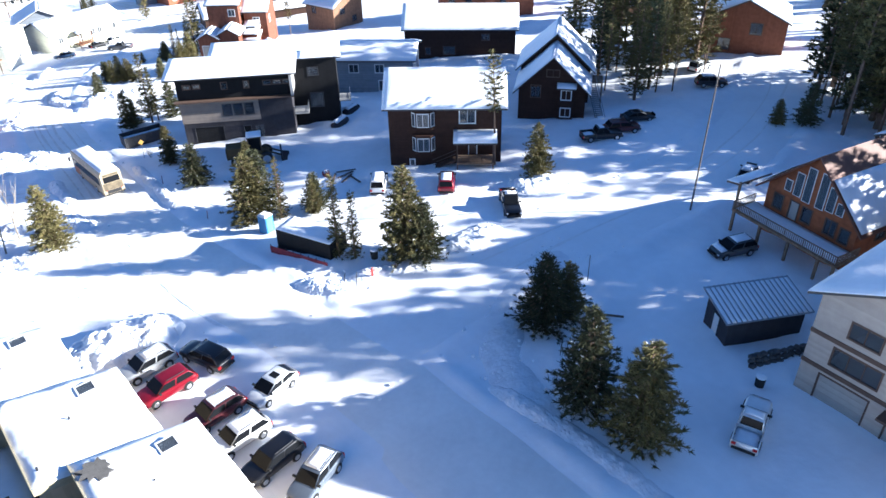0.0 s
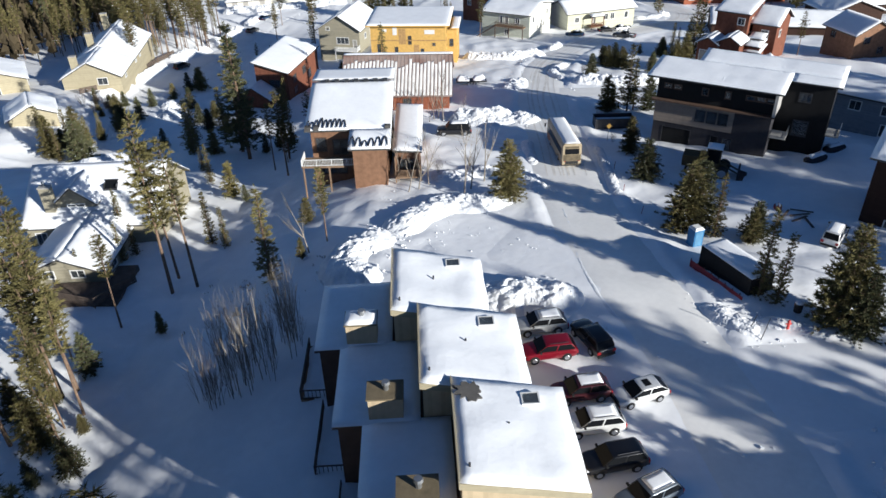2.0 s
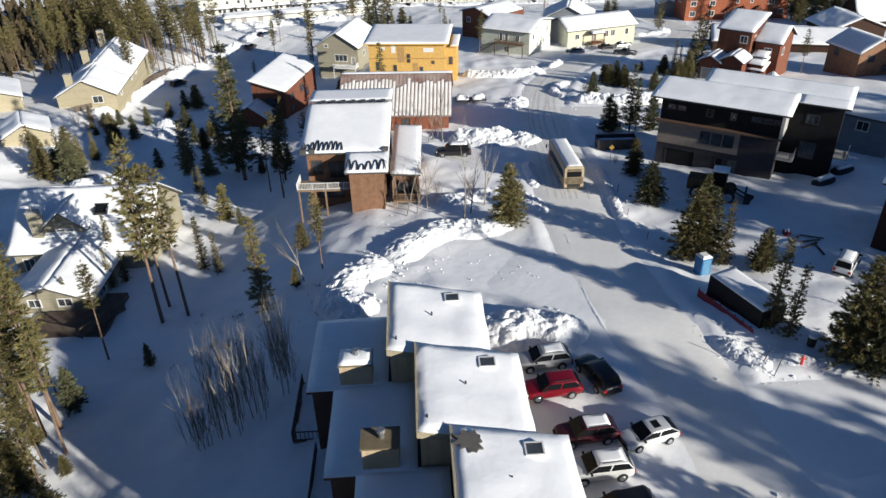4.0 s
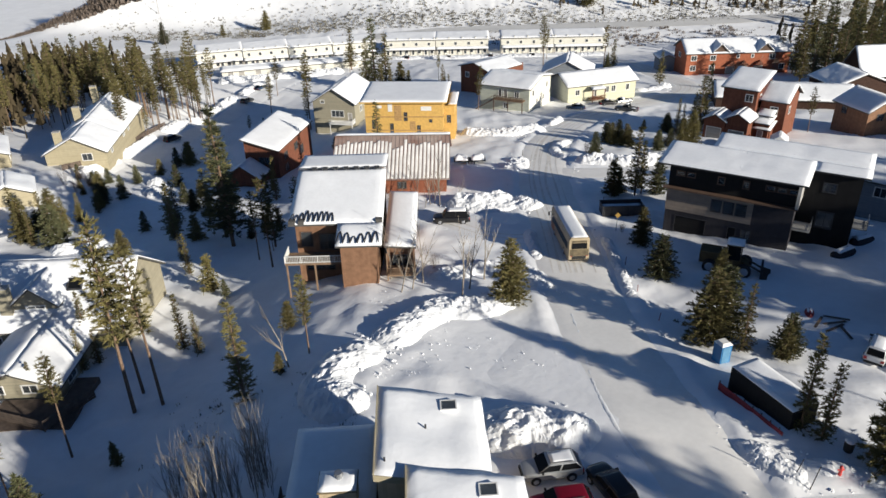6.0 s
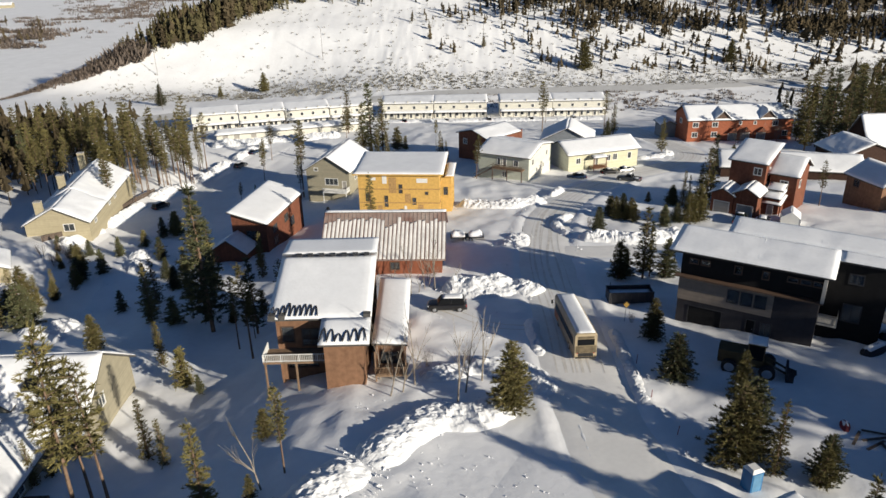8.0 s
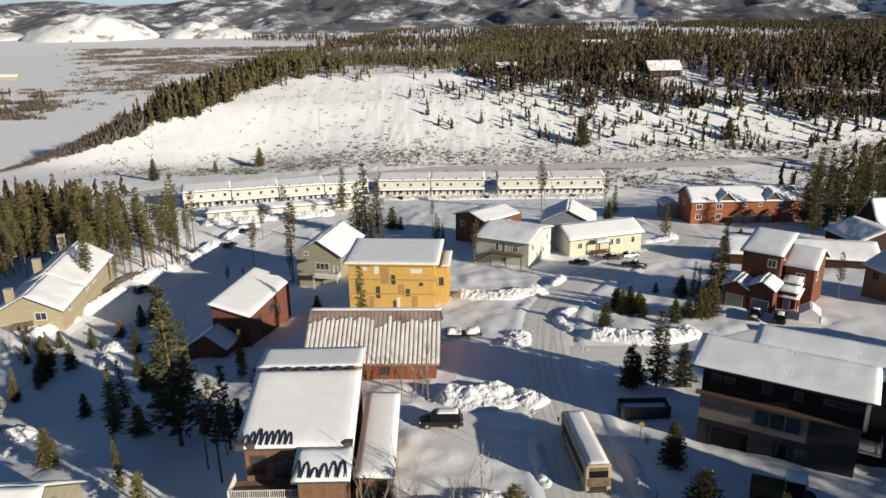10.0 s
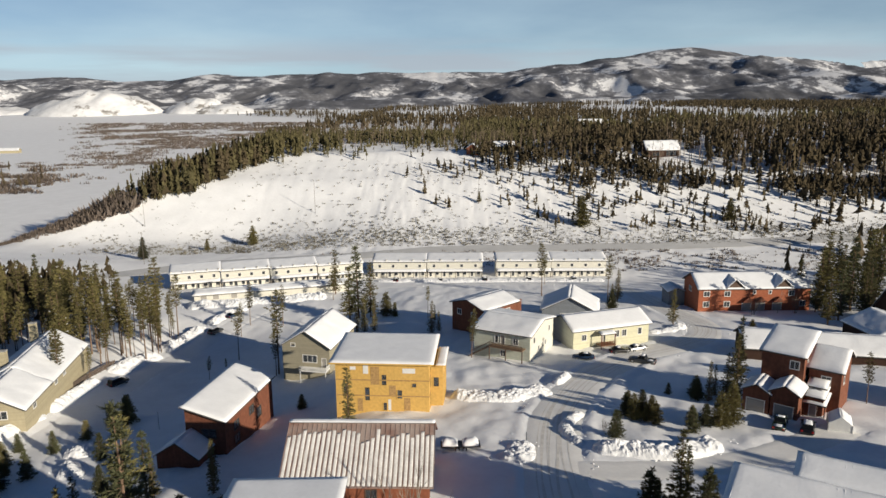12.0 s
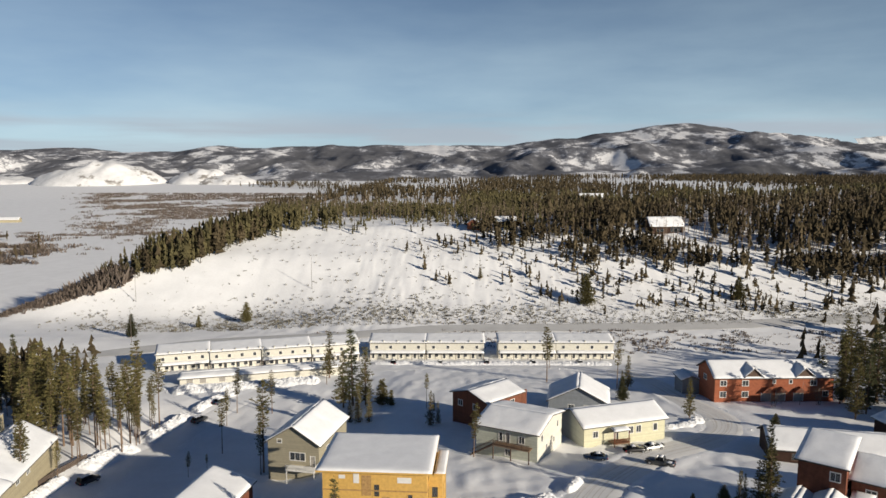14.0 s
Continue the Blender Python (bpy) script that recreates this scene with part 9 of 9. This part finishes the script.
marker(22.6, 93.6, 2.6, 2, "road_sign", "dull yellow diamond road sign on a post", GREY_METAL, diamond)
marker(35.2, 22.8, 2.2, 4, "snow_stake", "thin dark snow stake", DARK_METAL)
marker(45.5, 29.0, 3.0, 0, "snow_stake", "thin dark snow stake", DARK_METAL)
marker(25.9, 43.3, 1.9, 12, "snow_stake", "thin dark snow stake", DARK_METAL)
marker(26.4, 41.8, 2.6, 8, "snow_stake", "thin dark snow stake", DARK_METAL)
marker(13.0, 132.0, 2.0, 0, "snow_stake", "thin dark snow stake", DARK_METAL)
marker(22.3, 101.5, 2.6, 0, "mail_post", "dark post beside the dumpster", DARK_METAL)


def satellite_dish(x, y, z):
    p = thing("satellite_dish", "pale satellite dish on a post", "satellite dish", pose(x, y, gz(x, y), 0, 0, 30))
    bm = bmesh.new()
    tube(bm, (0, 0, 0), (0, 0, z), 0.07, 0.06, 6)
    part("post", bm, GREY_METAL, p)
    bm = bmesh.new()
    rings = [(0.06, 0.25), (0.5, 0.1), (0.85, -0.12)]
    rows = [[bm.verts.new((r * math.cos(a * math.pi / 8), -0.1 - q, z + 0.3 + r * math.sin(a * math.pi / 8))) for a in range(16)] for r, q in rings]
    for a, b in zip(rows, rows[1:]):
        for i in range(16):
            bm.faces.new((a[i], a[(i + 1) % 16], b[(i + 1) % 16], b[i]))
    bm.faces.new(rows[0])
    bmesh.ops.solidify(bm, geom=bm.faces[:], thickness=0.03)
    part("dish", bm, WHITE_TRIM, p)


satellite_dish(-20.6, 99.0, 8.8)


def fence(pts, h=1.3, label="weathered board fence half buried in snow"):
    f = thing("fence", label, "fence", pose(*pts[0], gz(*pts[0])))
    ox, oy, oz = pts[0][0], pts[0][1], gz(*pts[0])
    for p, q in zip(pts, pts[1:]):
        L = math.hypot(q[0] - p[0], q[1] - p[1])
        n = max(1, int(L / 2.2))
        for i in range(n):
            a = [p[k] + (q[k] - p[k]) * i / n for k in (0, 1)]
            b = [p[k] + (q[k] - p[k]) * (i + 1) / n for k in (0, 1)]
            za, zb = gz(*a) - oz, gz(*b) - oz
            wl = Wall((a[0] - ox, a[1] - oy), (b[0] - ox, b[1] - oy))
            bm = bmesh.new()
            wl.box(bm, -0.06, 0.06, -0.06, 0.06, za - 0.3, za + h + 0.1)
            part("post", bm, FENCE_WOOD, f)
            for k in range(4):
                bm = bmesh.new()
                z = 0.15 + k * h / 4
                s, e = wl.at(0.06, 0.03, za + z), wl.at(wl.length - 0.06, 0.03, zb + z)
                prism(bm, [s, e, e + Vector((0, 0, h / 4 - 0.04)), s + Vector((0, 0, h / 4 - 0.04))], wl.n * 0.03)
                part("board", bm, FENCE_WOOD, f)


fence([(-48.1, 59.1), (-42.3, 57.1), (-39.7, 62.9)])
fence([(-88.0, 152.5), (-85.6, 160.0), (-84.6, 175.0), (-84.8, 190.0), (-84.0, 204.0)])


def rock_wall():
    rng = random.Random(4)
    f = thing("rock_wall", "low dark stone retaining wall behind the pickup", "wall", pose(46.5, 11.5, gz(46.5, 11.5), 0, 0, -25))
    for i in range(30):
        x, z = (i % 10) * 0.62 + rng.uniform(-0.1, 0.1), (i // 10) * 0.32
        bm = bmesh.new()
        bmesh.ops.create_icosphere(bm, subdivisions=1, radius=0.38)
        for v in bm.verts:
            v.co = Vector((v.co.x * 1.1 + x, v.co.y * 0.8 + rng.uniform(-0.05, 0.05) + (i // 10) * 0.25, v.co.z * 0.6 + z + 0.1)) + Vector((rng.uniform(-1, 1), rng.uniform(-1, 1), rng.uniform(-1, 1))) * 0.05
        part("stone", bm, ROCK, f)


rock_wall()


def barrel(x, y):
    p = thing("waste_bin", "round dark bin with a snow cap", "bin", pose(x, y, gz(x, y)))
    bm = bmesh.new()
    tube(bm, (0, 0, 0), (0, 0, 1.0), 0.36, 0.42, 14)
    part("drum", bm, RUBBER, p)
    bm = bmesh.new()
    bmesh.ops.create_uvsphere(bm, u_segments=12, v_segments=6, radius=0.44)
    for v in bm.verts:
        v.co = Vector((v.co.x, v.co.y, 1.0 + max(0, v.co.z) * 0.5))
    part("snow_cap", bm, SNOW_ROOF, p)


barrel(44.8, 9.9)
barrel(31.4, 46.0)


# ---- garden tents, markers and covered heaps ----
def garden_tent(x, y, turn, w, d, h):
    t = thing("garden_tent", "white ridged garden tent with a snowy top", "tent", pose(x, y, gz(x, y), 0, 0, turn))
    e = h * 0.55
    bm = bmesh.new()
    prism(bm, [(-w / 2, -d / 2, 0), (w / 2, -d / 2, 0), (w / 2, -d / 2, e), (0, -d / 2, h), (-w / 2, -d / 2, e)], (0, d, 0))
    part("canvas", bm, TENT, t)
    for u in (-w / 2, w / 2):
        for v in (-d / 2, 0, d / 2):
            part("pole", boxes((u - 0.05, u + 0.05, v - 0.05, v + 0.05, 0, e + 0.02)), GREY_METAL, t)
    for sx in (-1, 1):
        bm = bmesh.new()
        c = [(sx * w / 2, -d / 2, e + 0.02), (sx * w / 2, d / 2, e + 0.02), (0, d / 2, h + 0.02), (0, -d / 2, h + 0.02)]
        snow_sheet(bm, c if sx > 0 else c[::-1], 0.1, 3, 0.5)
        part("snow_layer", bm, SNOW_ROOF, t)


garden_tent(64.2, 137.6, -25, 3.4, 4.0, 2.7)
marker(-55.4, 160.0, 4.0, 0, "mail_post", "dark post beside the snowy lane", DARK_METAL)


def covered_heap(x, y, turn, L, W, H, name, label, mat):
    """A tarpaulin or snow-covered load: low hull with a rounded snowy top."""
    t = thing(name, label, "load", pose(x, y, gz(x, y), 0, 0, turn))
    bm = bmesh.new()
    ring = lambda u, k: [(u, -W / 2 * k, 0), (u, -W / 2 * k, H * 0.5 * k), (u, 0, H * k), (u, W / 2 * k, H * 0.5 * k), (u, W / 2 * k, 0)]  # noqa: E731
    loft(bm, [ring(-L / 2, 0.45), ring(-L / 2 + 0.4, 0.85), ring(-L / 6, 1.0), ring(L / 6, 1.0), ring(L / 2 - 0.4, 0.8), ring(L / 2, 0.4)])
    part("cover", bm, mat, t)
    bm = bmesh.new()
    snow_sheet(bm, [(-L / 2 + 0.5, -W * 0.3, H * 0.72), (L / 2 - 0.5, -W * 0.3, H * 0.72), (L / 2 - 0.5, W * 0.3, H * 0.72), (-L / 2 + 0.5, W * 0.3, H * 0.72)], H * 0.34, 2, 0.3)
    part("snow_layer", bm, SNOW_ROOF, t)


covered_heap(50.0, 84.0, 30, 4.2, 1.6, 1.1, "covered_boat", "small boat under a grey cover and snow", GREY_PANEL)
covered_heap(54.5, 88.0, 25, 4.0, 1.6, 1.1, "covered_boat", "small boat under a grey cover and snow", GREY_PANEL)
covered_heap(38.5, 68.5, 70, 1.9, 0.9, 0.6, "tarpaulin_heap", "heap under a red tarpaulin with some snow", PLASTIC_RED)

marker(21.0, 74.3, 1.2, 0, "snow_stake", "short red snow stake", PLASTIC_RED)
marker(21.4, 82.3, 1.2, 3, "snow_stake", "short red snow stake", PLASTIC_RED)
marker(21.7, 67.5, 1.2, 6, "snow_stake", "short red snow stake", PLASTIC_RED)


def plank_heap(x, y, turn):
    t = thing("plank_heap", "dark planks lying loose in the snow", "planks", pose(x, y, gz(x, y), 0, 0, turn))
    for i, (u, v, a) in enumerate(((0, 0, 8), (0.6, 0.7, -12), (-0.8, 1.5, 30), (0.3, -1.1, 70), (1.6, 1.4, -40))):
        bm = boxes((-1.3, 1.3, -0.14, 0.14, 0, 0.06))
        bmesh.ops.transform(bm, matrix=pose(u, v, 0.05 + 0.06 * (i % 2), 0, 0, a), verts=bm.verts[:])
        part("plank", bm, FENCE_WOOD, t)


plank_heap(39.8, 65.3, 20)
plank_heap(41.5, 24.0, 60)
